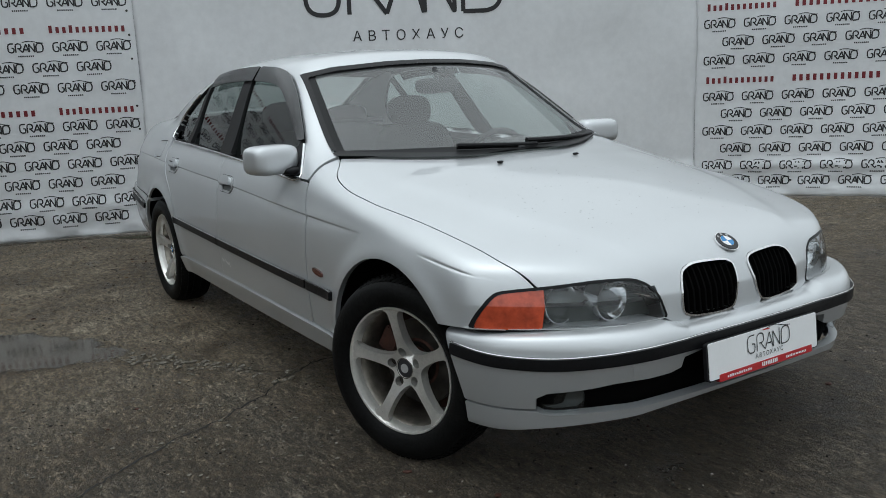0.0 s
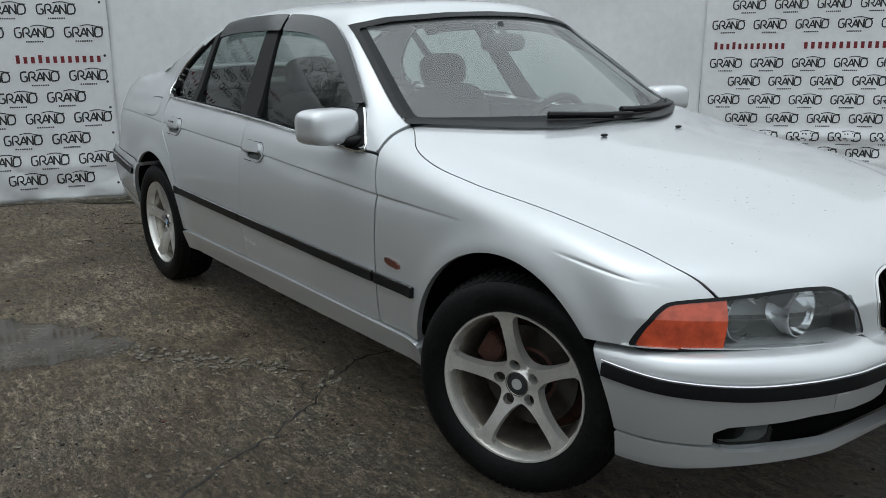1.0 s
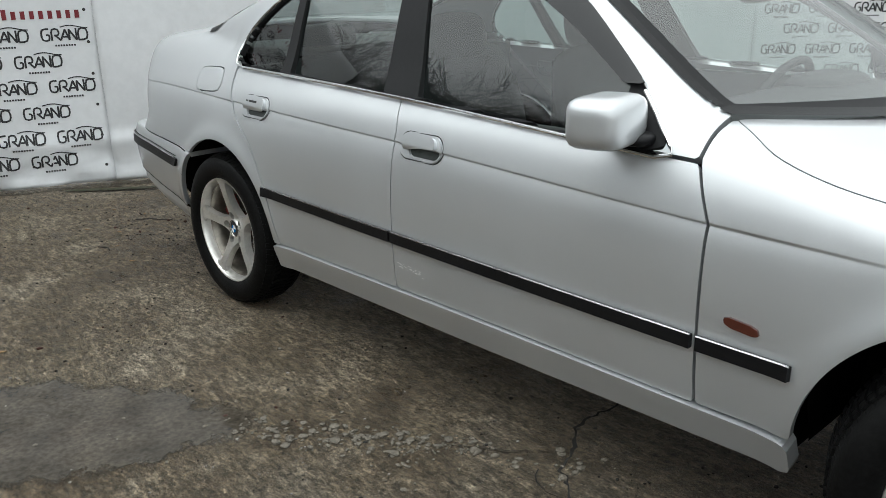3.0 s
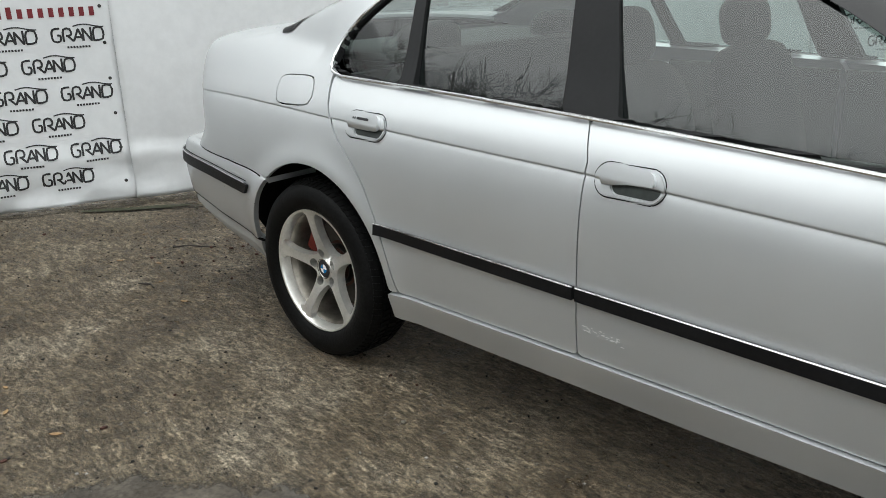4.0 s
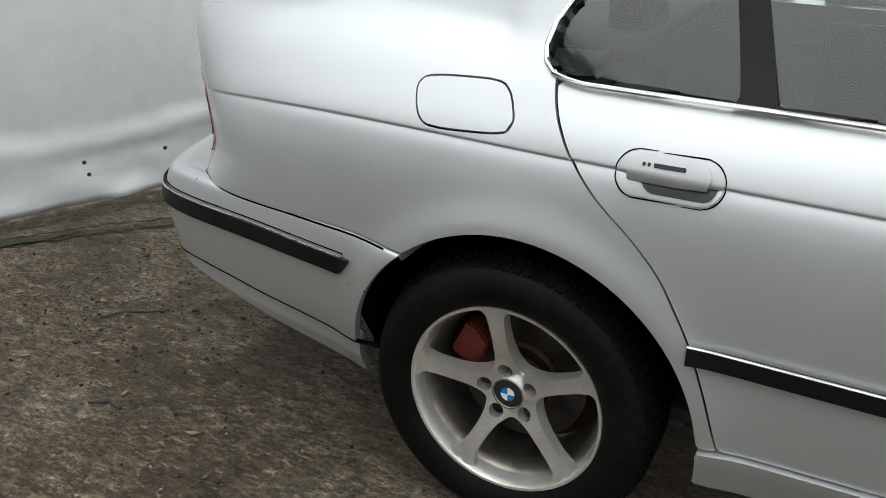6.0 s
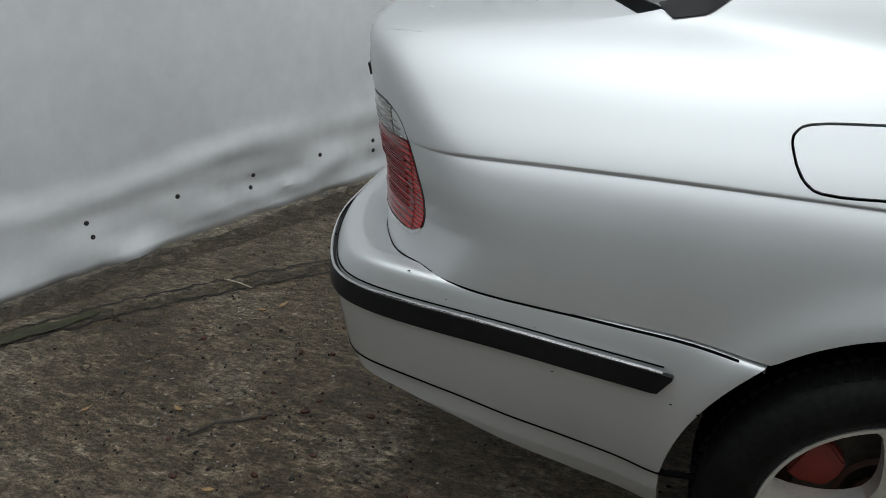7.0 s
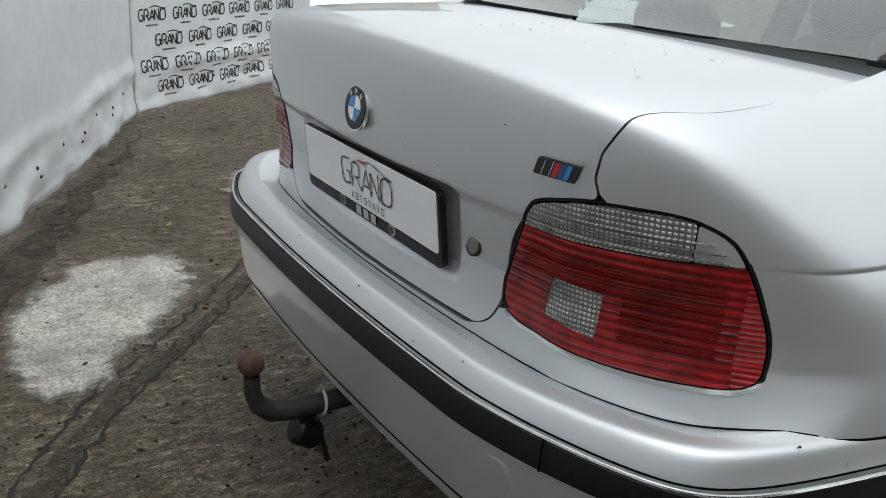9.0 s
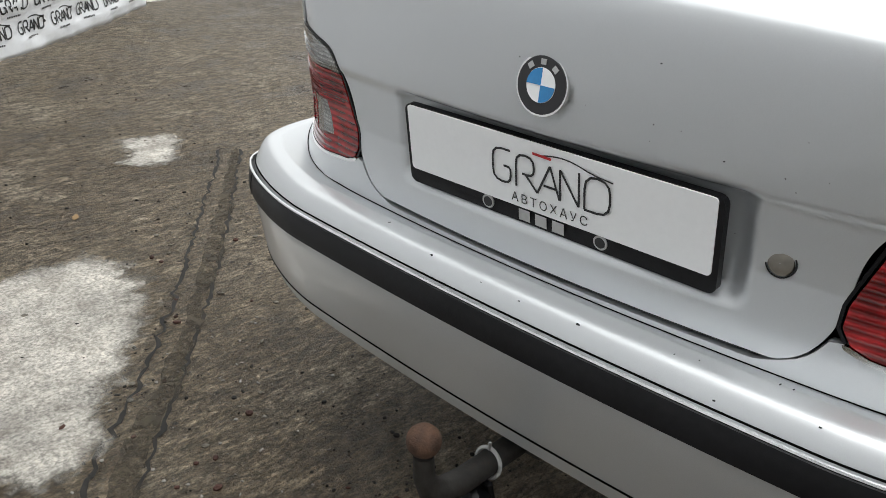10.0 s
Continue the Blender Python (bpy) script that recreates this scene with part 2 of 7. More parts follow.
def ground_material():
    m = bpy.data.materials.new("worn_wet_concrete")
    m.use_nodes = True
    nt = m.node_tree
    p = nt.nodes["Principled BSDF"]
    co = nt.nodes.new("ShaderNodeTexCoord").outputs["Object"]
    n1, n2, n3, n4 = link_noise(nt, co, 0.55, 8, 0.62), link_noise(nt, co, 2.3, 9, 0.68), link_noise(nt, co, 13, 10, 0.75), link_noise(nt, co, 70, 8, 0.8)
    vor = nt.nodes.new("ShaderNodeTexVoronoi")
    vor.inputs["Scale"].default_value = 85
    nt.links.new(co, vor.inputs["Vector"])
    base = mixed(nt, ramp(nt, n1, 0.36, 0.64), (0.092, 0.075, 0.055), (0.140, 0.121, 0.096))
    base = mixed(nt, ramp(nt, n2, 0.50, 0.62), base, (0.172, 0.154, 0.130))
    wet = ramp(nt, n2, 0.36, 0.46, (1, 1, 1, 1), (0, 0, 0, 1))
    base = mixed(nt, wet, base, (0.056, 0.044, 0.031))
    n5 = link_noise(nt, co, 190, 6, 0.8)
    stretch = nt.nodes.new("ShaderNodeMapping")
    stretch.inputs["Scale"].default_value, stretch.inputs["Rotation"].default_value = (1.0, 2.6, 1.0), (0, 0, radians(35))
    nt.links.new(co, stretch.inputs["Vector"])
    flaked = ramp(nt, link_noise(nt, stretch.outputs["Vector"], 11.0, 12, 0.72), 0.44, 0.56)
    scars = ramp(nt, link_noise(nt, stretch.outputs["Vector"], 34.0, 8, 0.75), 0.42, 0.54)
    # relief shading also put into the colour: low spots darker, ridges paler
    base = mixed(nt, 1.0, base, mixed(nt, flaked, (0.56, 0.55, 0.54), (1.22, 1.22, 1.20)), "MULTIPLY")
    base = mixed(nt, 1.0, base, mixed(nt, scars, (0.52, 0.52, 0.52), (1.24, 1.23, 1.21)), "MULTIPLY")
    base = mixed(nt, 1.0, base, mixed(nt, ramp(nt, n4, 0.40, 0.60), (0.60, 0.60, 0.60), (1.40, 1.38, 1.34)), "MULTIPLY")
    base = mixed(nt, 1.0, base, mixed(nt, ramp(nt, n5, 0.40, 0.60), (0.70, 0.70, 0.70), (1.32, 1.31, 1.29)), "MULTIPLY")
    # the yard's front end: wetter, plus the car's shade painted in, with a wandering edge
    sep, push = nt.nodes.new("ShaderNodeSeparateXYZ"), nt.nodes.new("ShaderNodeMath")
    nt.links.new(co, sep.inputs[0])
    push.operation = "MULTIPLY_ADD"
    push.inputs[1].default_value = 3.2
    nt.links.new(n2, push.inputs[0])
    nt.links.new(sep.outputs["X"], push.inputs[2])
    damp_shade = nt.nodes.new("ShaderNodeMapRange")
    damp_shade.inputs["From Min"].default_value, damp_shade.inputs["From Max"].default_value = 1.3, 3.0
    damp_shade.inputs["To Max"].default_value = 0.85
    nt.links.new(push.outputs[0], damp_shade.inputs["Value"])
    base = mixed(nt, damp_shade.outputs[0], base, mixed(nt, 1.0, base, (0.34, 0.34, 0.35), "MULTIPLY"))
    pits = nt.nodes.new("ShaderNodeTexVoronoi")
    pits.inputs["Scale"].default_value = 21
    nt.links.new(co, pits.inputs["Vector"])
    holes = mixed(nt, 1.0, ramp(nt, pits.outputs["Distance"], 0.10, 0.22, (1, 1, 1, 1), (0, 0, 0, 1)), ramp(nt, link_noise(nt, co, 4.0, 5), 0.52, 0.60), "MULTIPLY")
    base = mixed(nt, holes, base, (0.012, 0.010, 0.008))
    grit = ramp(nt, vor.outputs["Distance"], 0.10, 0.30, (1, 1, 1, 1), (0, 0, 0, 1))
    pick = ramp(nt, link_noise(nt, co, 30, 3), 0.50, 0.56)
    spots = mixed(nt, 1.0, grit, pick, "MULTIPLY")
    base = mixed(nt, spots, base, (0.19, 0.172, 0.145))
    base = mixed(nt, 1.0, base, (1.88, 1.80, 1.68), "MULTIPLY")
    nt.links.new(base, p.inputs["Base Color"])
    r = ramp(nt, n2, 0.34, 0.58, (0.26, 0.26, 0.26, 1), (0.58, 0.58, 0.58, 1))
    nt.links.new(r, p.inputs["Roughness"])
    p.inputs["Specular IOR Level"].default_value = 0.34
    # broken skin of the concrete: shallow flaked steps, then pits and grit
    last = None
    for height, strength, depth in ((flaked, 1.0, 0.012), (scars, 1.0, 0.006), (n3, 0.9, 0.020), (n4, 0.9, 0.006)):
        b = nt.nodes.new("ShaderNodeBump")
        b.inputs["Strength"].default_value, b.inputs["Distance"].default_value = strength, depth
        nt.links.new(height, b.inputs["Height"])
        if last:
            nt.links.new(last, b.inputs["Normal"])
        last = b.outputs["Normal"]
    nt.links.new(last, p.inputs["Normal"])
    return m


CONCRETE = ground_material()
CEMENT = surface("pale_cement", (0.40, 0.375, 0.335), 0.8, vary=0.3, scale=5, grain=0.45, grain_scale=120, bump=0.7, bump_scale=90, dirt=0.75, dirt_color=(0.12, 0.10, 0.075))


def ragged(m, scale, lo, hi):
    """Wears holes into a thin layer, more of them where its noise is low."""
    nt = m.node_tree
    co = nt.nodes.new("ShaderNodeTexCoord").outputs["Object"]
    at = nt.nodes.new("ShaderNodeAttribute")
    at.attribute_name = "cover"
    mul = nt.nodes.new("ShaderNodeMath")
    mul.operation = "MULTIPLY_ADD"
    mul.inputs[1].default_value, mul.inputs[2].default_value = 1.0, -0.5
    nt.links.new(at.outputs["Fac"], mul.inputs[0])
    add = nt.nodes.new("ShaderNodeMath")
    nt.links.new(mul.outputs[0], add.inputs[0])
    nt.links.new(link_noise(nt, co, scale, 10, 0.72), add.inputs[1])
    nt.links.new(ramp(nt, add.outputs[0], lo, hi), nt.nodes["Principled BSDF"].inputs["Alpha"])


ragged(CEMENT, 9.0, 0.44, 0.68)
PUDDLE = surface("wet_film", (0.060, 0.051, 0.040), 0.07, vary=0.3, scale=7, grain=0.3, grain_scale=60, spec=0.26)
CRACK = surface("crack_dirt", (0.016, 0.014, 0.012), 0.95, vary=0.3, scale=30)
SOIL = surface("damp_soil", (0.050, 0.039, 0.025), 0.9, vary=0.4, scale=9, bump=0.8, bump_scale=80, dirt=0.4, dirt_color=(0.05, 0.055, 0.02))
ragged(PUDDLE, 9.0, 0.44, 0.58)
ragged(SOIL, 14.0, 0.36, 0.60)

# ---- mesh tools ----
def link_mesh(name, verts, faces, material, parent=None, label="", smooth=True, normals=None):
    me = bpy.data.meshes.new(name)
    me.from_pydata([tuple(v) for v in verts], [], faces)
    me.materials.append(material)
    me.polygons.foreach_set("use_smooth", [smooth] * len(me.polygons))
    me.update()
    if normals is not None:
        me.normals_split_custom_set_from_vertices([tuple(n) for n in normals])
    ob = new(name, me)
    ob.parent = parent
    if label:
        tagged(ob, label)
    return ob


def part(name, bm, material, parent=None, label="", smooth=False):
    me = bpy.data.meshes.new(name)
    bmesh.ops.recalc_face_normals(bm, faces=bm.faces)
    bm.to_mesh(me)
    bm.free()
    me.materials.append(material)
    if smooth:
        me.polygons.foreach_set("use_smooth", [True] * len(me.polygons))
        me.set_sharp_from_angle(angle=radians(38))
    ob = new(name, me)
    ob.parent = parent
    if label:
        tagged(ob, label)
    return ob


def box(bm, lo, hi, bevel=0.0, segments=2, m=None):
    geo = bmesh.ops.create_cube(bm, size=1.0)["verts"]
    for v in geo:
        v.co = Vector([lo[i] + (v.co[i] + 0.5) * (hi[i] - lo[i]) for i in range(3)])
    if bevel:
        edges = list({e for v in geo for e in v.link_edges})
        geo = list({v for f in bmesh.ops.bevel(bm, geom=edges, offset=bevel, segments=segments, affect="EDGES", profile=0.5)["faces"] for v in f.verts} | {v for v in geo if v.is_valid})
    if m is not None:
        bmesh.ops.transform(bm, matrix=m, verts=geo)
    return geo


def lathe(bm, profile, steps=64, axis="y"):
    """Turns (radius, along) pairs round the axis."""
    rings = []
    for k in range(steps):
        a = 2 * math.pi * k / steps
        ring = []
        for r, h in profile:
            c, s = r * math.cos(a), r * math.sin(a)
            ring.append(bm.verts.new((c, h, s) if axis == "y" else (c, s, h) if axis == "z" else (h, c, s)))
        rings.append(ring)
    for k in range(steps):
        a, b = rings[k], rings[(k + 1) % steps]
        for i in range(len(profile) - 1):
            try:
                bm.faces.new((a[i], b[i], b[i + 1], a[i + 1]))
            except ValueError:
                pass
    return bm


def tube(bm, points, radius, sides=8, cap=True):
    """A round bar along the points; radius may be a list."""
    pts = [Vector(p) for p in points]
    radii = radius if isinstance(radius, (list, tuple)) else [radius] * len(pts)
    rings = []
    up = Vector((0, 0, 1))
    for i, p in enumerate(pts):
        d = (pts[min(i + 1, len(pts) - 1)] - pts[max(i - 1, 0)]).normalized()
        u = d.cross(up)
        if u.length < 0.05:
            u = d.cross(Vector((1, 0, 0)))
        u.normalize()
        w = d.cross(u)
        rings.append([bm.verts.new(p + radii[i] * (u * math.cos(2 * math.pi * k / sides) + w * math.sin(2 * math.pi * k / sides))) for k in range(sides)])
    for a, b in zip(rings, rings[1:]):
        for k in range(sides):
            bm.faces.new((a[k], a[(k + 1) % sides], b[(k + 1) % sides], b[k]))
    if cap:
        bm.faces.new(rings[0])
        bm.faces.new(rings[-1])
    return bm


def sphere(bm, centre, radius, squash=(1, 1, 1), u=16, v=10):
    geo = bmesh.ops.create_uvsphere(bm, u_segments=u, v_segments=v, radius=radius)["verts"]
    for w in geo:
        w.co = Vector(centre) + Vector([w.co[i] * squash[i] for i in range(3)])
    return geo


def prism(bm, outline, depth, place):
    """Extrudes a flat outline of (u, v) pairs; place maps (u, v, w) to the world."""
    a = [bm.verts.new(place(u, v, 0.0)) for u, v in outline]
    b = [bm.verts.new(place(u, v, depth)) for u, v in outline]
    bm.faces.new(a)
    bm.faces.new(b)
    n = len(a)
    for i in range(n):
        bm.faces.new((a[i], a[(i + 1) % n], b[(i + 1) % n], b[i]))


def rounded(poly, times=2):
    """Cuts the corners of a closed outline, again and again."""
    for _ in range(times):
        out = []
        for i, p in enumerate(poly):
            q = poly[(i + 1) % len(poly)]
            out += [(p[0] * 0.8 + q[0] * 0.2, p[1] * 0.8 + q[1] * 0.2), (p[0] * 0.2 + q[0] * 0.8, p[1] * 0.2 + q[1] * 0.8)]
        poly = out
    return poly


def inside(px, py, poly):
    """The distance to a closed outline, positive within it."""
    d = np.full(np.shape(px), 1e9)
    sign = -np.ones(np.shape(px))
    n = len(poly)
    for i in range(n):
        ax, ay = poly[i]
        bx, by = poly[(i + 1) % n]
        ex, ey = bx - ax, by - ay
        wx, wy = px - ax, py - ay
        t = np.clip((wx * ex + wy * ey) / (ex * ex + ey * ey + 1e-12), 0, 1)
        d = np.minimum(d, (wx - ex * t) ** 2 + (wy - ey * t) ** 2)
        cond = (ay > py) != (by > py)
        cross = (bx - ax) * (py - ay) / np.where(abs(by - ay) < 1e-12, 1e-12, by - ay) + ax
        sign = np.where(cond & (px < cross), -sign, sign)
    return sign * np.sqrt(d)


# ---- car master surface ----
def curve(x, pts):
    """A smooth curve through the points, by slopes taken from the neighbours."""
    px, py = np.array([p[0] for p in pts], float), np.array([p[1] for p in pts], float)
    x = np.clip(x, px[0], px[-1])
    d = np.diff(py) / np.diff(px)
    m = np.concatenate(([d[0]], 0.5 * (d[1:] + d[:-1]), [d[-1]]))
    i = np.clip(np.searchsorted(px, x) - 1, 0, len(px) - 2)
    h = px[i + 1] - px[i]
    t = (x - px[i]) / h
    return ((1 + 2 * t) * (1 - t) ** 2 * py[i] + t * (1 - t) ** 2 * h * m[i]
            + t * t * (3 - 2 * t) * py[i + 1] + t * t * (t - 1) * h * m[i + 1])


def smax(a, b, k):
    return 0.5 * (a + b + np.sqrt((a - b) ** 2 + k * k))


def smin(a, b, k):
    return -smax(-a, -b, k)


ARCH_F, ARCH_R = (1.39, 0.305, 0.382), (-1.40, 0.305, 0.39)
WIDTH = [(-2.6, 0.75), (-2.3, 0.82), (-2.0, 0.85), (-1.7, 0.868), (-1.4, 0.880), (-1.0, 0.884), (0.0, 0.886),
         (1.0, 0.884), (1.4, 0.878), (1.7, 0.862), (1.85, 0.845), (2.0, 0.815), (2.3, 0.73)]
TUCK = [(0.1, 0.10), (0.2, 0.06), (0.27, 0.036), (0.34, 0.014), (0.42, 0.004), (0.52, 0.0), (0.65, 0.0), (0.75, 0.008),
        (0.82, 0.022), (0.88, 0.045), (0.94, 0.082), (1.0, 0.124), (1.1, 0.21)]
CREASE = [(-2.4, 0.868), (-2.2, 0.8725), (-1.9, 0.873), (-1.65, 0.867), (-1.4, 0.858), (-1.0, 0.843), (-0.6, 0.829), (-0.3, 0.819), (0.0, 0.805), (0.77, 0.767), (1.25, 0.75), (2.0, 0.72)]
BELT = [(-1.8, 1.0), (-1.36, 0.984), (-0.4, 0.950), (-0.07, 0.934), (0.16, 0.922), (0.72, 0.893), (1.0, 0.88)]
TOP = [(-2.6, 1.085), (-2.45, 1.098), (-2.3, 1.108), (-2.0, 1.115), (-1.7, 1.115), (-1.0, 1.11), (0.0, 1.10), (0.5, 1.07), (0.78, 1.003), (1.0, 0.957),
       (1.14, 0.935), (1.5, 0.877), (1.8, 0.808), (2.0, 0.750), (2.12, 0.69), (2.25, 0.61)]


def flare(x, z, place):
    """The raised lip of a wheel arch."""
    return 0.013 * np.exp(-((np.hypot(x - place[0], z - place[1]) - place[2] - 0.005) / 0.05) ** 2)


def side_half(x, z):
    w = curve(x, WIDTH) - curve(z, TUCK)
    w = w + flare(x, z, ARCH_F) + flare(x, z, ARCH_R)
    step = np.clip((x + 2.4) / 0.1, 0, 1) * np.clip((1.22 - x) / 0.35, 0, 1)
    dz = z - curve(x, CREASE)
    w = w - step * 0.006 / (1 + np.exp(np.clip(dz / 0.0008, -40, 40))) * np.exp(np.clip(dz, -1, 0) / 0.022)
    fold = np.clip((x - 1.56) / 0.10, 0, 1) * np.clip((1.90 - x) / 0.04, 0, 1)
    return w - fold * 0.0034 * np.exp(-((z - 0.7215 + 0.152 * (x - 1.615)) / 0.0028) ** 2)


def top_height(x, y):
    a = np.abs(y)
    hood = np.clip((x - 0.9) / 0.3, 0, 1)
    off = a - curve(x, [(0.9, 0.62), (1.3, 0.575), (1.585, 0.52), (1.84, 0.425), (2.04, 0.338), (2.2, 0.28)])
    ridge = 0.007 * np.exp(-(off / np.where(off > 0, 0.055, 0.14)) ** 2)
    return curve(x, TOP) - (0.045 + 0.01 * hood) * (a / 0.72) ** 2 + ridge * hood


def nose_x(y, z):
    a = np.abs(y)
    return 2.138 - 0.35 * np.maximum(0, z - 0.61) - 0.08 * np.minimum(0, z - 0.61) - 0.215 * a ** 2 - 0.75 * np.maximum(0, a - 0.45) ** 1.6


def tail_x(y, z):
    a = np.abs(y)
    band = 1 / (1 + np.exp(np.clip((z - 0.866) / 0.0025, -40, 40))) * np.clip((0.53 - a) / 0.05, 0, 1)
    u, v = np.clip((0.305 - a) / 0.03, 0, 1), np.clip((z - 0.708) / 0.032, 0, 1)
    well = u * u * (3 - 2 * u) * v * v * (3 - 2 * v)
    return (-2.495 + 0.16 * a ** 2 + (1.35 - 0.5 * np.clip((0.735 - z) / 0.085, 0, 1) ** 1.3) * np.maximum(0, a - 0.5) ** 1.7 + 0.13 * (1.0 - np.maximum(z, 0.77))
            + band * (0.004 + 0.019 * well))


def lower(x, y, z):
    a = np.abs(y)
    f = smax(a - side_half(x, z), (z - top_height(x, y)) * 0.97, 0.06)
    f = smax(f, (x - nose_x(y, z)) * 0.92, 0.04)
    return smax(f, (tail_x(y, z) - x) * 0.97, 0.040)


def cabin(x, y, z):
    a = np.abs(y)
    side = (a - (0.793 - 0.46 * (z - 0.94) - 0.10 * np.maximum(z - 0.94, 0) ** 2 - 0.025 * ((x + 0.3) / 1.1) ** 2 - 0.05 * np.clip((-1.3 - x) / 0.5, 0, 1) ** 2)) * 0.9
    roof = z - (1.437 - 0.038 * ((x + 0.38) / 0.7) ** 2 - 0.11 * a ** 2)
    front = (x - (0.985 - 1.73 * (z - 0.97) - 0.62 * a ** 2)) * 0.5
    back = (-2.08 + 3.39 * (z - 1.11) + 0.60 * a ** 2 - x) * 0.283
    f = smax(side, roof, 0.06)
    f = smax(f, front, 0.02)
    return smax(smax(f, back, 0.02), 0.84 + 0.2 * np.clip((-1.2 - x) / 0.3, 0, 1) - z, 0.05)


def body(x, y, z):
    return smin(lower(x, y, z), cabin(x, y, z), 0.03)


def bumper_front(x, y, z):
    a = np.abs(y)
    w = curve(x, WIDTH) + 0.008 - curve(z, [(0.1, 0.11), (0.2, 0.06), (0.3, 0.026), (0.42, 0.002), (0.5, 0.0), (0.6, 0.03)])
    n = (2.208 - curve(z, [(0.1, 0.16), (0.19, 0.09), (0.30, 0.045), (0.40, 0.014), (0.47, 0.0), (0.52, 0.004), (0.56, 0.03), (0.6, 0.07)])
         - 0.10 * a ** 2 - 1.0 * np.maximum(0, a - 0.45) ** 1.6)
    f = smax(a - w, (x - n) * 0.93, 0.06)
    t = curve(x, [(1.4, 0.53), (1.75, 0.533), (1.9, 0.54), (2.1, 0.55), (2.3, 0.55)])
    t = t - 0.020 * np.clip((0.36 - a) / 0.06, 0, 1)
    return smax(f, z - t, 0.03)


TOP_R = [(-2.7, 0.660), (-2.45, 0.664), (-2.397, 0.665), (-2.256, 0.664), (-2.08, 0.655), (-1.95, 0.648), (-1.873, 0.641), (-1.783, 0.633), (-1.67, 0.617), (-1.6, 0.607)]


def bumper_rear(x, y, z):
    a = np.abs(y)
    w = curve(x, WIDTH) + 0.007 - curve(z, [(0.1, 0.14), (0.2, 0.10), (0.28, 0.06), (0.38, 0.025), (0.5, 0.004), (0.58, 0.0), (0.7, 0.012)]) + flare(x, z, ARCH_R)
    n = (-2.565 + curve(z, [(0.1, 0.22), (0.2, 0.16), (0.3, 0.09), (0.4, 0.03), (0.5, 0.008), (0.57, 0.0), (0.62, 0.006), (0.7, 0.05)])
         + 0.08 * a ** 2 + 0.45 * np.maximum(0, a - 0.45) ** 1.6)
    f = smax(a - w, (n - x) * 0.95, 0.06)
    dip = 0.38 * np.clip(f + 0.035, -0.13, 0) * np.clip((-2.0 - x) / 0.25, 0, 1)
    return smax(f, z - dip - curve(x, TOP_R), 0.014)


LOW_R = [(-2.7, 0.434), (-2.45, 0.436), (-2.31, 0.438), (-2.17, 0.420), (-2.066, 0.397), (-1.96, 0.378), (-1.84, 0.353), (-1.6, 0.32)]


def lip_rear(x, y, z):
    """The separate lower edge of the rear bumper, flared out a little."""
    return bumper_rear(x, y, z) - (-0.012 + 0.012 * np.clip((curve(x, LOW_R) - z) / 0.05, 0, 1))


def lip_front(x, y, z):
    return bumper_front(x, y, z) - (0.0005 + 0.007 * np.clip((0.312 - z) / 0.06, 0, 1))


def shoot(F, origin, way, reach=3.0):
    """Where rays that start inside leave the solid."""
    lo, hi = np.zeros(origin.shape[:-1]), np.full(origin.shape[:-1], reach)
    for _ in range(34):
        mid = 0.5 * (lo + hi)
        p = origin + way * mid[..., None]
        inside = F(p[..., 0], p[..., 1], p[..., 2]) < 0
        lo, hi = np.where(inside, mid, lo), np.where(inside, hi, mid)
    return origin + way * (0.5 * (lo + hi))[..., None]


def slope(F, p, h=0.0015):
    g = []
    for k in range(3):
        a, b = p.copy(), p.copy()
        a[..., k] += h
        b[..., k] -= h
        g.append(F(a[..., 0], a[..., 1], a[..., 2]) - F(b[..., 0], b[..., 1], b[..., 2]))
    g = np.stack(g, -1)
    return g / np.maximum(np.linalg.norm(g, axis=-1, keepdims=True), 1e-9)


def trimmed(P, f):
    """The part of a grid of points where f is positive, cut smoothly along f = 0."""
    n, m = f.shape
    verts, faces, index, cut = [], [], {}, {}

    def corner(i, j):
        if (i, j) not in index:
            index[i, j] = len(verts)
            verts.append(P[i, j])
        return index[i, j]

    def between(a, b):
        key = (min(a, b), max(a, b))
        if key not in cut:
            t = f[a] / (f[a] - f[b])
            t = min(max(t, 0.0), 1.0)
            cut[key] = len(verts)
            verts.append(P[a] * (1 - t) + P[b] * t)
        return cut[key]

    pos = f > 0
    some = pos[:-1, :-1] | pos[1:, :-1] | pos[:-1, 1:] | pos[1:, 1:]
    for i, j in zip(*np.nonzero(some)):
        ring = [(i, j), (i + 1, j), (i + 1, j + 1), (i, j + 1)]
        face = []
        for k in range(4):
            a, b = ring[k], ring[(k + 1) % 4]
            if pos[a]:
                face.append(corner(*a))
            if pos[a] != pos[b]:
                face.append(between(a, b))
        if len(face) > 2:
            faces.append(face)
    return np.array(verts), faces


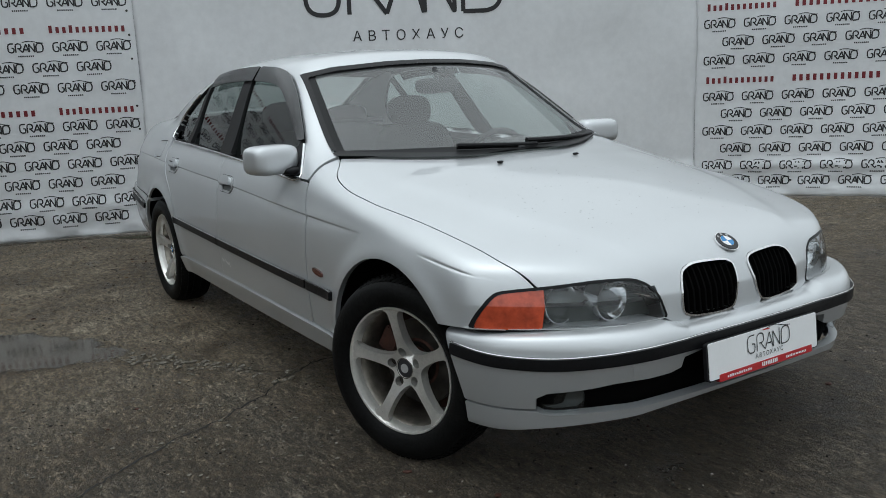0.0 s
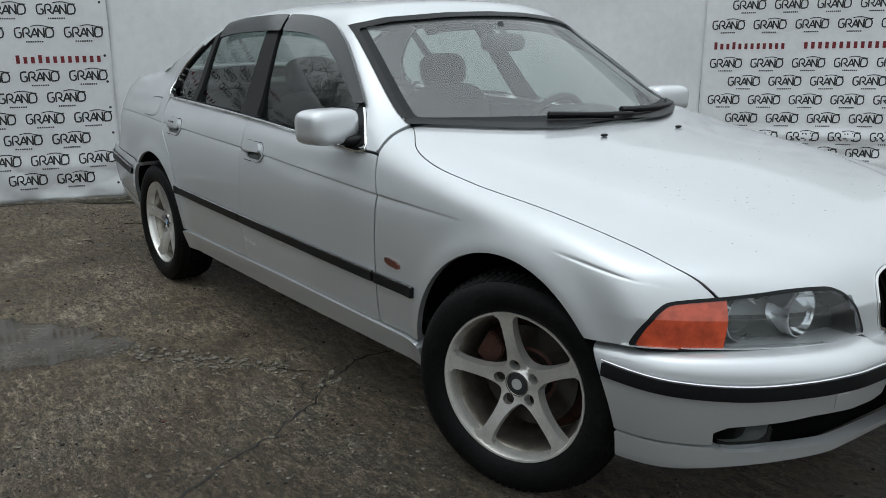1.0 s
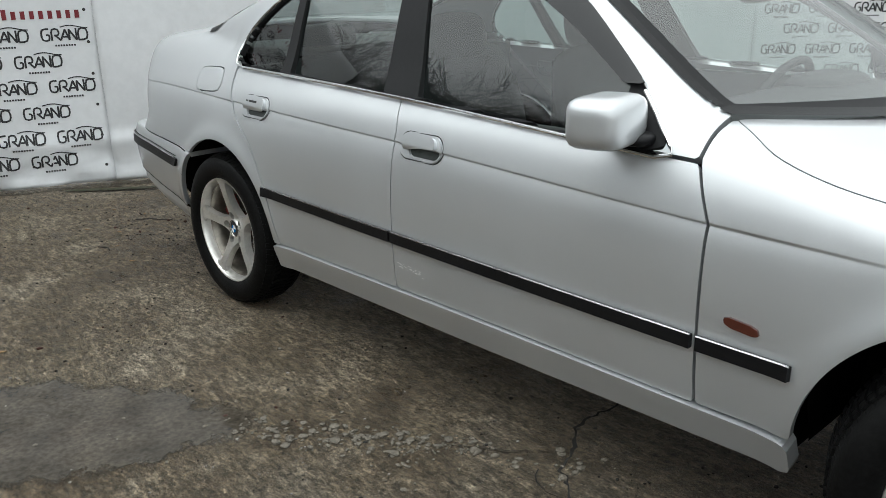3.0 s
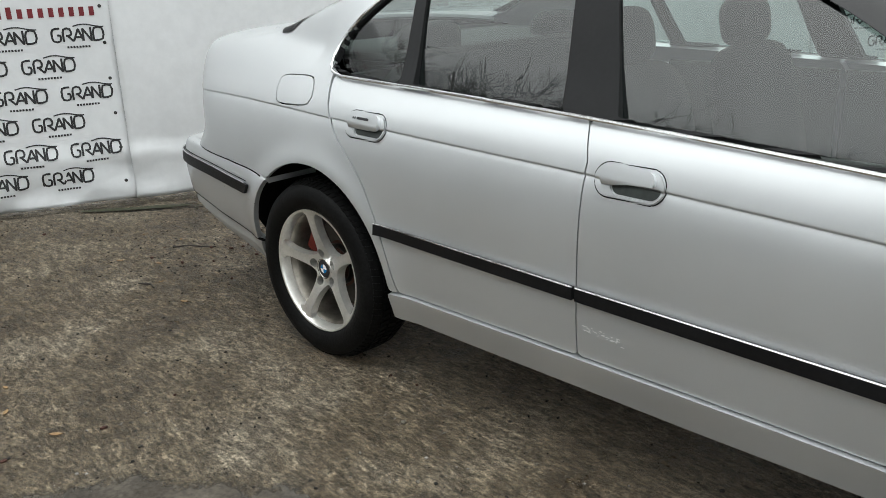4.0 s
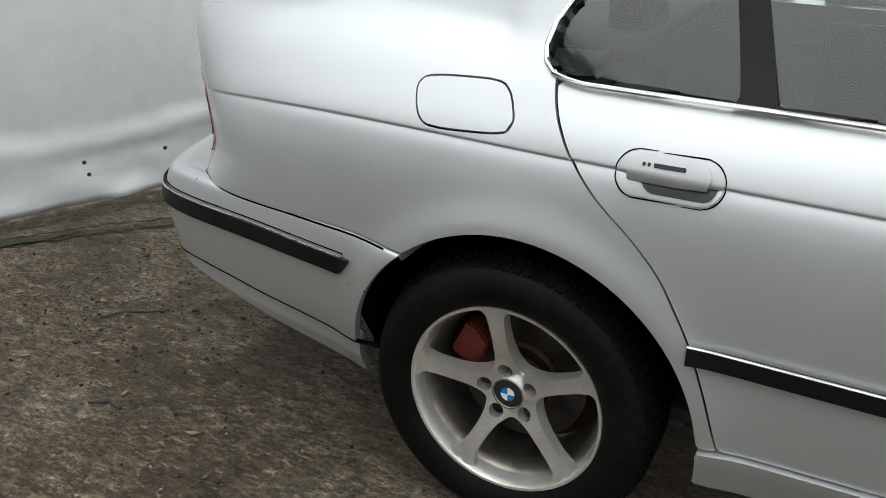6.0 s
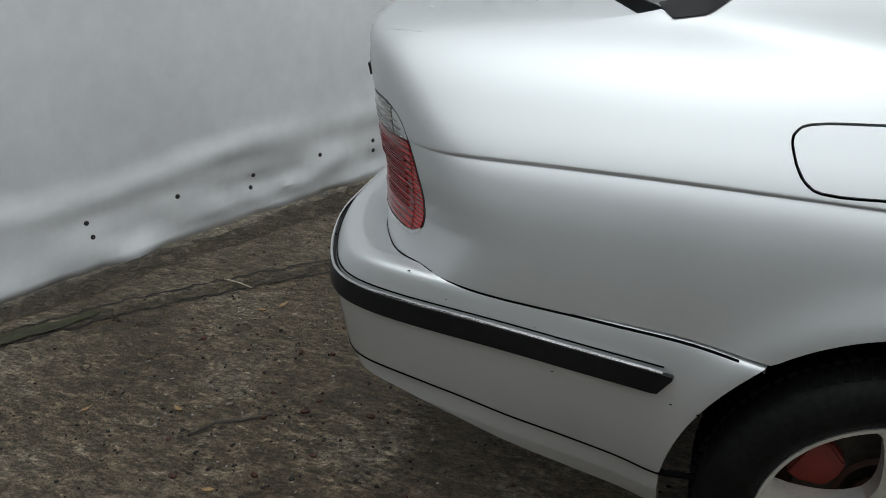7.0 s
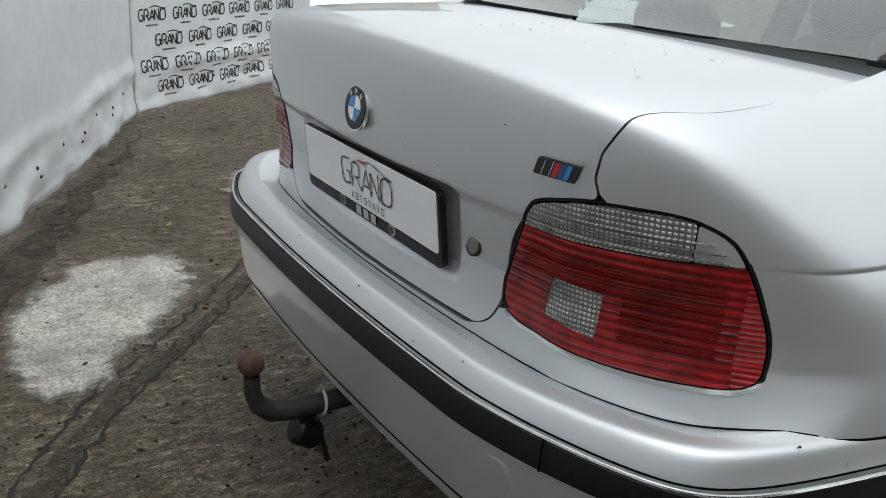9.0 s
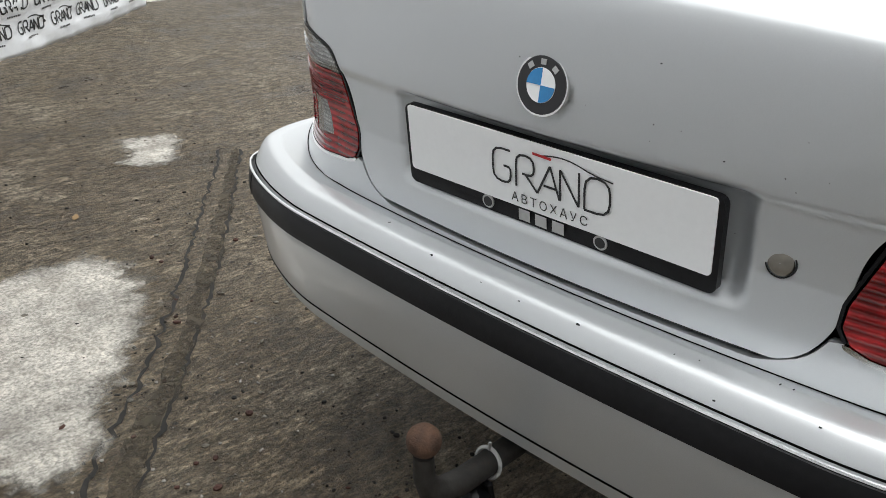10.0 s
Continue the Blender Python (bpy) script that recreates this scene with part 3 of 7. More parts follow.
def panel(name, F, P, f, material, parent, label="", thick=0.012, lift=0.0, mirror=False, gap=0.002):
    """A sheet of the master surface with a folded edge; mirror adds its twin on the other side of the car."""
    verts, faces = trimmed(P, f - gap)
    if not faces:
        raise ValueError(name)
    nor = slope(F, verts)
    verts = verts + nor * lift
    a, b, c = (verts[k] for k in faces[len(faces) // 2][:3])
    if np.dot(np.cross(b - a, c - a), nor[faces[len(faces) // 2][0]]) < 0:
        faces = [q[::-1] for q in faces]
    count = {}
    for q in faces:
        for k in range(len(q)):
            e = (q[k], q[(k + 1) % len(q)])
            count[e] = True
    rim = [e for e in count if (e[1], e[0]) not in count]
    extra_v, extra_n, extra_f, at = [], [], [], {}
    base = len(verts)
    for u, v in rim:
        t = verts[v] - verts[u]
        out = np.cross(t, nor[u])
        out = out / max(np.linalg.norm(out), 1e-9)
        four = []
        for w, d in ((u, 0), (v, 0), (v, thick), (u, thick)):
            four.append(base + len(extra_v))
            extra_v.append(verts[w] - nor[w] * d)
            extra_n.append(out)
        extra_f.append(four[::-1])
    if thick and extra_v:
        verts, nor = np.vstack([verts, extra_v]), np.vstack([nor, extra_n])
        faces = faces + extra_f
    made = [link_mesh(name, verts, faces, material, parent, label, True, nor)]
    if mirror:
        flip = np.array([1, -1, 1])
        made.append(link_mesh(name, verts * flip, [q[::-1] for q in faces], material, parent, label, True, nor * flip))
    return made


def side_grid(F, xs, rows):
    """Rays straight out to the right side; rows(x) gives the heights."""
    X = np.repeat(xs[:, None], rows.shape[1], 1)
    o = np.stack([X, np.zeros_like(X), rows], -1)
    d = np.zeros_like(o)
    d[..., 1] = -1
    return shoot(F, o, d, 1.6)


def round_grid(F, xs, angles, z0):
    """Rays from the car's middle line, in planes across it; 0 points to the right side, 90 up, 180 left."""
    angles = np.asarray(angles)
    A = np.radians(angles if angles.ndim == 2 else np.repeat(angles[None], len(xs), 0))
    X = np.repeat(np.asarray(xs)[:, None], A.shape[1], 1)
    o = np.stack([X, np.zeros_like(X), np.full_like(X, z0)], -1)
    d = np.stack([np.zeros_like(X), -np.cos(A), np.sin(A)], -1)
    return shoot(F, o, d, 1.8)


def plan_grid(F, cx, angles, heights):
    """Level rays from an upright axis at cx; 0 points ahead, -90 to the right side."""
    A, Z = np.meshgrid(np.radians(angles), heights, indexing="ij")
    o = np.stack([np.full_like(A, cx), np.zeros_like(A), Z], -1)
    d = np.stack([np.cos(A), np.sin(A), np.zeros_like(A)], -1)
    return shoot(F, o, d, 1.8)


def over_grid(F, cx, cz, ys, angles):
    """Rays from a line across the car, in planes along it; 0 points ahead, 90 up, 180 back."""
    Y, A = np.meshgrid(ys, np.radians(angles), indexing="ij")
    o = np.stack([np.full_like(A, cx), Y, np.full_like(A, cz)], -1)
    d = np.stack([np.cos(A), np.zeros_like(A), np.sin(A)], -1)
    return shoot(F, o, d, 2.2)


# ---- the car ----
car = tagged(new("car"), "silver four-door saloon parked on worn wet concrete", "car")
SEAM = [(0.55, 0.655), (0.70, 0.672), (0.766, 0.706), (0.86, 0.766), (0.965, 0.791), (1.19, 0.792), (1.5, 0.767), (1.75, 0.736), (1.86, 0.718), (1.975, 0.660), (2.2, 0.50)]
DOOR_REAR = [(0.30, -0.955), (0.362, -0.977), (0.476, -1.013), (0.569, -1.051), (0.619, -1.079), (0.676, -1.115), (0.735, -1.172), (0.792, -1.241), (0.838, -1.286), (0.885, -1.322), (0.934, -1.350), (0.98, -1.364), (1.1, -1.37)]
DLO = rounded([(0.67, 0.887), (0.16, 0.924), (-0.4, 0.952), (-1.372, 0.982), (-1.405, 1.04), (-1.37, 1.11), (-1.28, 1.19), (-1.15, 1.27), (-1.03, 1.322),
               (-0.8, 1.345), (-0.4, 1.352), (-0.1, 1.338), (0.08, 1.31), (0.25, 1.225), (0.503, 1.035)], 2)
DLO_RAIL = [(0.515, 1.020), (0.555, 0.986), (0.605, 0.942), (0.640, 0.911), (0.652, 0.896)] + [(0.640 - 0.03 * k, 0.8875 + (0.0945 / 2.03) * 0.03 * k + 0.012 * math.sin(math.pi * k / 66) - 0.003) for k in range(1, 66)] + [(-1.345, 0.981), (-1.372, 0.988), (-1.393, 1.006), (-1.402, 1.035),
            (-1.392, 1.075), (-1.365, 1.118), (-1.325, 1.158), (-1.275, 1.197), (-1.21, 1.238)]
LAMP_F = rounded([(0.826, 0.540), (0.820, 0.565), (0.809, 0.592), (0.791, 0.622), (0.768, 0.646), (0.72, 0.653), (0.663, 0.658), (0.60, 0.664), (0.535, 0.669),
                  (0.47, 0.668), (0.42, 0.663), (0.383, 0.646), (0.360, 0.618), (0.344, 0.575), (0.334, 0.544), (0.42, 0.545), (0.60, 0.545), (0.77, 0.540)], 2)
KIDNEY = rounded([(0.026, 0.660), (0.06, 0.680), (0.20, 0.686), (0.255, 0.668), (0.277, 0.60), (0.272, 0.535), (0.12, 0.526), (0.055, 0.536)], 2)
LAMP_R = rounded([(0.442, 0.705), (0.489, 0.877), (0.505, 0.905), (0.585, 0.926), (0.70, 0.928), (0.76, 0.905), (0.792, 0.855), (0.826, 0.770), (0.825, 0.712),
                  (0.79, 0.694), (0.687, 0.689), (0.60, 0.692)], 2)
FUEL = rounded([(-1.640, 0.895), (-1.658, 0.945), (-1.638, 0.965), (-1.475, 0.970), (-1.447, 0.950), (-1.424, 0.900), (-1.442, 0.879), (-1.610, 0.873)], 2)
LID_EDGE = [(0.640, 0.30), (0.657, 0.335), (0.672, 0.368), (0.70, 0.394), (0.87, 0.450), (0.89, 0.480), (0.907, 0.53), (0.917, 0.556), (0.96, 0.562), (1.0, 0.569), (1.3, 0.60)]


def rear_arc(p):
    """How far round the rear corner a point lies, in metres of arc."""
    return np.degrees(np.arctan2(np.abs(p[..., 1]), -(p[..., 0] + 1.75))) * 0.0148


def lid_edge(x, z):
    """Half width of the boot lid: by height on its rear face, by length on its top."""
    w = np.clip((z - 0.992) / 0.034, 0, 1)
    return (1 - w) * curve(z, LID_EDGE) + w * curve(x, [(-2.5, 0.572), (-2.40, 0.585), (-2.287, 0.620), (-2.10, 0.617), (-1.905, 0.597), (-1.7, 0.58)])


def arch(p, a, grow=0.0):
    return np.hypot(p[..., 0] - a[0], p[..., 2] - a[1]) - a[2] - grow


def xyz(p):
    return p[..., 0], np.abs(p[..., 1]), p[..., 2]


def least(*f):
    out = f[0]
    for g in f[1:]:
        out = np.minimum(out, g)
    return out


# doors
CLOSE = np.array([-0.05, -0.03, -0.018, -0.010, -0.006, -0.003, 0.0, 0.003, 0.006, 0.010, 0.018, 0.03, 0.05])


def door_rows(xs, lo=0.32, hi=1.03):
    rows = []
    for x in xs:
        c = float(curve(np.array(x), CREASE))
        rows.append(np.concatenate([np.linspace(lo, c - 0.06, 26), c + CLOSE, np.linspace(c + 0.06, hi, 14)]))
    return np.array(rows)


def door(name, xs, front, rear, label):
    g = side_grid(lower, xs, door_rows(xs))
    x, a, z = xyz(g)
    sill = curve(x, [(-1.1, 0.345), (0.0, 0.343), (0.8, 0.330)])
    return panel(name, lower, g, least(front(x, z), rear(x, z), z - sill, curve(x, BELT) - 0.006 - z), PAINT, car, label, 0.02, mirror=True)


front_doors = door("front_door", np.linspace(-0.34, 0.82, 100), lambda x, z: 0.772 - x - 0.45 * np.maximum(0, z - 0.77), lambda x, z: x + 0.297 + 0.35 * np.maximum(0, z - 0.85), "")
rear_doors = door("rear_door", np.linspace(-1.42, -0.26, 106), lambda x, z: -0.297 - 0.35 * np.maximum(0, z - 0.85) - x, lambda x, z: x - curve(z, DOOR_REAR), "")

# front wings
xs = np.linspace(0.62, 2.06, 160)
zc = np.where(xs < 1.25, curve(xs, CREASE), 0.7215 - 0.152 * (xs - 1.615))
zc = np.where((xs > 1.2) & (xs < 1.56), 0.75 - (xs - 1.2) / 0.36 * 0.02, zc)
mid = np.degrees(np.arctan2(zc - 0.55, curve(xs, WIDTH)))
angles = np.array([np.concatenate([np.linspace(-24, m - 3.2, 60), m + CLOSE * 62, np.linspace(m + 3.2, 60, 110)]) for m in mid])
g = round_grid(lower, xs, angles, 0.55)
x, a, z = xyz(g)
top_f = curve(x, [(1.4, 0.53), (1.75, 0.533), (1.9, 0.54), (2.1, 0.55)])
lampf = inside(a, z, LAMP_F)
wing = least(a - curve(x, SEAM), arch(g, ARCH_F), x - 0.776 + 0.45 * np.clip(z - 0.77, 0, 0.125),
             np.where(x > 1.7, -lampf, 1.0), np.where(x > 1.5, z - top_f - 0.004, z - 0.332), 1.985 - x)
fenders = panel("fender", lower, g, wing, PAINT, car, "", 0.02, mirror=True)

# bonnet with the nose between the lamps
g = over_grid(lower, 1.30, 0.45, np.linspace(-0.80, 0.80, 161), np.linspace(146, 3.5, 190))
x, a, z = xyz(g)
lampf = inside(a, z, LAMP_F)
cowl = x - (0.985 - 1.73 * (0.962 - 0.97) - 0.62 * a ** 2) - 0.012
bonnet_f = least(curve(x, SEAM) - a, cowl, np.where(x > 1.7, -lampf, 1.0), z - 0.522 - 0.026 * np.clip((a - 0.30) / 0.05, 0, 1), np.where(x > 1.9, -inside(a, z, KIDNEY), 1.0),
                 np.where(z < 0.60, 0.345 - a, 1.0), np.where((x > 1.9) & (a > 0.36), np.maximum(z - 0.64, lampf), 1.0))
bonnet = panel("bonnet", lower, g, bonnet_f, PAINT, car, "", 0.014)[0]

# rear wings with the rear pillars' feet
straight = np.linspace(-0.93, -1.75, 70)
turn = np.radians(np.concatenate([np.linspace(1.2, 66, 62), np.linspace(67, 90.4, 26)]))
wraps = len(turn)
ox = np.concatenate([straight, np.full(wraps, -1.75)])
hx, hy = np.concatenate([np.zeros(70), -np.sin(turn)]), np.concatenate([-np.ones(70), -np.cos(turn)])
far = shoot(body, np.stack([ox, 0 * ox, np.full(70 + wraps, 0.86)], -1), np.stack([hx, hy, 0 * hx], -1), 2.0)
span = np.hypot(far[:, 0] - ox, far[:, 1])
mid = np.degrees(np.arctan2(curve(far[:, 0], CREASE) - 0.66, span))
el = np.radians(np.array([np.concatenate([np.linspace(-32, m - 4.0, 58), m + CLOSE * 66, np.linspace(m + 4.0, 57, 90)]) for m in mid]))
o = np.stack([np.repeat(ox[:, None], el.shape[1], 1), np.zeros(el.shape), np.full(el.shape, 0.66)], -1)
d = np.stack([hx[:, None] * np.cos(el), hy[:, None] * np.cos(el), np.sin(el)], -1)
g = shoot(body, o, d, 2.0)
x, a, z = xyz(g)
bl_q = least(inside(a, z, [(-0.1, 1.00), (-0.1, 1.342), (0.0, 1.342), (0.3, 1.336), (0.51, 1.318), (0.574, 1.165), (0.598, 1.105), (0.636, 1.00)]), -1.0 - x, np.minimum(x + 2.08 - 3.39 * (z - 1.11) - 0.60 * a ** 2 + 0.18, x + 2.09 - 0.62 * a ** 2), -1.96 + 3.39 * (z - 1.11) + 0.60 * a ** 2 - x)
arc = rear_arc(g)
joint = curve(x, [(-2.7, 0.52), (-2.40, 0.53), (-2.25, 0.555), (-2.1, 0.60), (-2.0, 0.632), (-1.81, 0.632), (-1.72, 0.622), (-1.6, 0.608)])
lamp_r = inside(arc, z, LAMP_R)
quarter = least(np.where(z < 1.0, curve(z, DOOR_REAR) - x, 1.0), arch(g, ARCH_R), np.where(x < -1.5, z - joint, z - 0.345), np.where(z > 1.0, a - 0.520, 1.0), np.where(z > 0.97, np.minimum(-inside(x, z, DLO), -1.0 - x), 1.0), -bl_q,
                np.where(x < -2.09 + 0.62 * a ** 2, np.maximum(a - lid_edge(x, z), 0.656 - z), 1.0), np.where(x < -2.0, -lamp_r, 1.0))
quarters = [panel("rear_wing", body, g, np.minimum(quarter, np.where(x > -1.9, -inside(x, z, FUEL), 1.0)), PAINT, car, "", 0.014)[0]]
twin = panel("rear_wing", body, g, quarter, PAINT, None, "", 0.014, mirror=True)
bpy.data.objects.remove(twin[0])
twin[1].parent = car
twin[1].name = "rear_wing"
panel("fuel_flap", body, g, np.where(x > -1.9, inside(x, z, FUEL), -1.0), PAINT, quarters[0], "", 0.014, lift=0.001)

# boot lid
g = over_grid(lower, -2.06, 0.82, np.linspace(-0.65, 0.65, 183), np.concatenate([np.linspace(38, 150, 80), np.linspace(151, 204, 110)]))
x, a, z = xyz(g)
lid = least(-2.10 - x + 0.62 * a ** 2, lid_edge(x, z) - a, np.where(x < -2.0, -inside(rear_arc(g), z, LAMP_R), 1.0), z - 0.660)
boot_lid = panel("boot_lid", lower, g, lid, PAINT, car, "", 0.014, gap=0.0032)[0]
panel("boot_seal", lower, g, least(z - 0.645, 0.64 - a, -2.08 - x + 0.62 * a ** 2), INNER_SHADE, car, "black inner edge under the boot lid", 0.0, lift=-0.022)

# roof with its pillars, and the glass in it
g = round_grid(body, np.linspace(-2.13, 1.02, 262), np.linspace(-3, 183, 220), 0.92)
x, a, z = xyz(g)
side_win = inside(x, z, DLO)
ws = least(inside(g[..., 1], z, [(-0.70, 0.94), (-0.575, 1.300), (-0.45, 1.325), (-0.2, 1.343), (0.0, 1.347), (0.2, 1.343), (0.45, 1.325), (0.575, 1.300), (0.70, 0.94)]),
           x - 0.05, 0.985 - 1.73 * (z - 0.97) - 0.62 * a ** 2 + 0.030 - x)
bl = least(inside(g[..., 1], z, [(-0.636, 1.00), (-0.598, 1.105), (-0.574, 1.165), (-0.51, 1.318), (-0.3, 1.336), (0, 1.342), (0.3, 1.336), (0.51, 1.318), (0.574, 1.165), (0.598, 1.105), (0.636, 1.00)]), -1.0 - x, np.minimum(x + 2.08 - 3.39 * (z - 1.11) - 0.60 * a ** 2 + 0.18, x + 2.09 - 0.62 * a ** 2), -1.96 + 3.39 * (z - 1.11) + 0.60 * a ** 2 - x)
shell = least(-side_win, -ws, -bl, np.where(x > -1.3, z - curve(x, BELT), z - 1.03), x + np.where(a < 0.60, 2.05, 2.10) - 0.62 * a ** 2,
              0.717 - x, np.where(x < -1.0, 0.520 - a, 1.0), np.where(a > 0.520, x + 1.0, 1.0))
roof = panel("roof", body, g, shell, PAINT, car, "", 0.03)[0]
inner = g - slope(body, g) * 0.03
cover = link_mesh("roof_lining", *trimmed(inner, np.minimum(shell, z - 1.0) - 0.005), CLOTH_GREY, roof)
windscreen = panel("windscreen", body, g, ws, GLASS, car, "clear windscreen with a grey edge", 0.0, lift=-0.006)[0]
near_edge = np.maximum(np.maximum(0.036 - (0.70 - 0.347 * (z - 0.94) - a), 0.014 - (1.347 - 0.11 * a ** 2 - z)), 0.992 + 0.012 * a - z)
panel("screen_border", body, g, least(ws, near_edge), PILLAR, windscreen, "grey ceramic edge of the windscreen", 0.0, lift=-0.003)
rear_window = panel("rear_window", body, g, bl, GLASS, car, "rear window with heating wires", 0.0, lift=-0.006)[0]
near_edge = np.maximum(np.maximum(0.040 - (0.622 - 0.40 * (z - 1.068) - a), 0.010 - (1.342 - 0.09 * a ** 2 - z)), 1.119 - 0.085 * a ** 2 - z)
panel("screen_border", body, g, least(bl, near_edge), PILLAR, rear_window, "", 0.0, lift=-0.003)
panel("window_seal", body, g, least(0.012 - np.abs(bl + 0.002), bl + 0.012, x + 2.094 - 0.62 * a ** 2, np.maximum(a - 0.568, x + 2.03 - 0.62 * a ** 2)), TRIM, rear_window, "", 0.0, lift=0.003)
panel("window_seal", body, g, least(0.011 - np.abs(ws + 0.001), ws + 0.012), TRIM, windscreen, "", 0.0, lift=0.004)
for k in range(11):
    zz = 1.138 + 0.0168 * k
    ys = np.linspace(-0.53 + 0.007 * k, 0.53 - 0.007 * k, 40)
    wire = shoot(body, np.stack([np.full(40, -1.3), ys, np.full(40, zz)], -1), np.tile(np.array([-1.0, 0.0, 0.0]), (40, 1)), 2.0)
    wire = wire - slope(body, wire) * 0.009
    both = np.vstack([wire, wire + np.array([0.0026, 0, 0.0008])])
    link_mesh("heating_wire", both, [(q, q + 1, q + 41, q + 40) for q in range(39)], TRIM, rear_window)
clear = round_grid(cabin, np.linspace(-1.45, 0.72, 180), np.linspace(-8, 188, 240), 0.92)
cx_, ca_, cz_ = xyz(clear)
clear_win = inside(cx_, cz_, DLO)
for sgn in (-1, 1):
    here = np.where(g[..., 1] * sgn > 0, 1.0, -1.0)
    quarter_glass = least(here, side_win - 0.007, -x - 1.03 - 0.26 * (z - 0.97))
    rear_glass = least(here, side_win - 0.007, x + 0.97 + 0.31 * (z - 0.97), -0.415 - 0.27 * (z - 0.957) - x)
    front_glass = least(here, side_win - 0.007, x + 0.245 + 0.40 * (z - 0.945), 0.47 - x)
    holes = np.maximum(np.maximum(quarter_glass, rear_glass), front_glass)
    frame_door = front_doors[(sgn + 1) // 2]
    panel("window_frame", body, g, least(here, side_win, -holes), PILLAR, frame_door, "", 0.02, lift=0.001, gap=0.0)
    here_c = np.where(clear[..., 1] * sgn > 0, 1.0, -1.0)
    for nm, f in (("quarter_glass", -cx_ - 1.03 - 0.26 * (cz_ - 0.97)), ("rear_door_glass", least(cx_ + 0.97 + 0.31 * (cz_ - 0.97), -0.415 - 0.27 * (cz_ - 0.957) - cx_)),
                  ("front_door_glass", least(cx_ + 0.245 + 0.40 * (cz_ - 0.945), 0.47 - cx_))):
        panel(nm, cabin, clear, least(here_c, clear_win - 0.005, f) + 0.006, GLASS_SIDE, car, "dark tinted side glass", 0.0, lift=-0.006)
    rail = [q for q in DLO_RAIL]
    o_ = np.array([(q[0], 0.0, q[1]) for q in rail])
    hit = shoot(body, o_, np.repeat(np.array([[0.0, float(sgn), 0.0]]), len(rail), 0), 1.6)
    hit = hit + slope(body, hit) * 0.004
    bm = bmesh.new()
    tube(bm, [tuple(q) for q in hit], 0.0052, 8)
    part("chrome_strip", bm, CHROME, frame_door, "thin chrome strip along the window sill", True)
    panel("rain_deflector", body, g, least(here, side_win + 0.006, 0.060 - side_win - 0.035 * np.clip((1.2 - z) / 0.2, 0, 1), z - 1.03, np.abs(x + 0.33) - 0.012, np.where(x > -0.33, 1.0, z - 1.2), x + 1.0),
          SMOKED, frame_door, "smoked plastic rain deflector", 0.006, lift=0.016, gap=0.0)


# bumpers
def bumper_grid(F, cx, zc, angles, z_lo, top, steps, shelf, drop=0.0):
    """Rays from one inner point: up the bumper's face and on over its top, as far in as shelf."""
    probe = plan_grid(F, cx, angles, np.array([0.47]))[:, 0]
    far = np.hypot(probe[:, 0] - cx, probe[:, 1])
    t = top(probe[:, 0])
    lo, edge, end = np.arctan2(z_lo - zc, far), np.arctan2(t - zc, far), np.arctan2(t - drop - zc, far - shelf)
    v = np.linspace(0, 1, steps)[None]
    E = np.concatenate([lo[:, None] + (edge - lo)[:, None] * v, edge[:, None] + (end - edge)[:, None] * np.linspace(0, 1, 29)[None, 1:] ** 1.3], 1)
    A = np.repeat(np.radians(angles)[:, None], E.shape[1], 1)
    o = np.stack([np.full_like(A, cx), np.zeros_like(A), np.full_like(A, zc)], -1)
    d = np.stack([np.cos(A) * np.cos(E), np.sin(A) * np.cos(E), np.sin(E)], -1)
    return shoot(F, o, d, 1.9)


INTAKE = rounded([(0.0, 0.452), (0.335, 0.452), (0.342, 0.400), (0.54, 0.398), (0.616, 0.380), (0.728, 0.362), (0.716, 0.300), (0.675, 0.297), (0.60, 0.305), (0.45, 0.314), (0.0, 0.316), (-0.05, 0.38)], 1)
g = bumper_grid(bumper_front, 1.30, 0.38, np.linspace(-76, 76, 240), 0.215, lambda x: curve(x, [(1.4, 0.53), (1.75, 0.533), (1.9, 0.54), (2.1, 0.55), (2.3, 0.55)]), 70, 0.14)
x, a, z = xyz(g)
hole = np.where(x > 1.9, inside(a, z, INTAKE), -1.0)
f = least(arch(g, ARCH_F), x - 1.5, -hole, z - 0.312)
STRIP_F = [(1.6, 0.478), (1.72, 0.476), (1.80, 0.471), (1.93, 0.463), (2.05, 0.461), (2.13, 0.470), (2.19, 0.480), (2.3, 0.482)]
front_bumper = panel("front_bumper", bumper_front, g, f, PAINT, car, "", 0.03)[0]
lip = bumper_grid(lip_front, 1.30, 0.38, np.linspace(-76, 76, 240), 0.20, lambda x: 0 * x + 0.45, 60, 0.05)
lx, la, lz = xyz(lip)
panel("bumper_lip", lip_front, lip, least(arch(lip, ARCH_F), lx - 1.5, 0.309 - lz, -np.where(lx > 1.9, inside(la, lz, INTAKE), -1.0), lz - curve(la, [(0.0, 0.293), (0.35, 0.285), (0.53, 0.274), (0.68, 0.254), (0.80, 0.234), (0.95, 0.230)])), PAINT, front_bumper, "", 0.03)
# the near-black backing carries the intake's shade in its colour
panel("grille_backing", bumper_front, g, np.where(x > 1.85, hole + 0.03, -1.0), INNER_SHADE, front_bumper, "black lower air intake", 0.0, lift=-0.045)
panel("bumper_strip", bumper_front, g, least(0.0185 - np.abs(z - curve(x, STRIP_F)), x - 1.752), TRIM, front_bumper, "black rubber bumper strip", 0.014, lift=0.011)
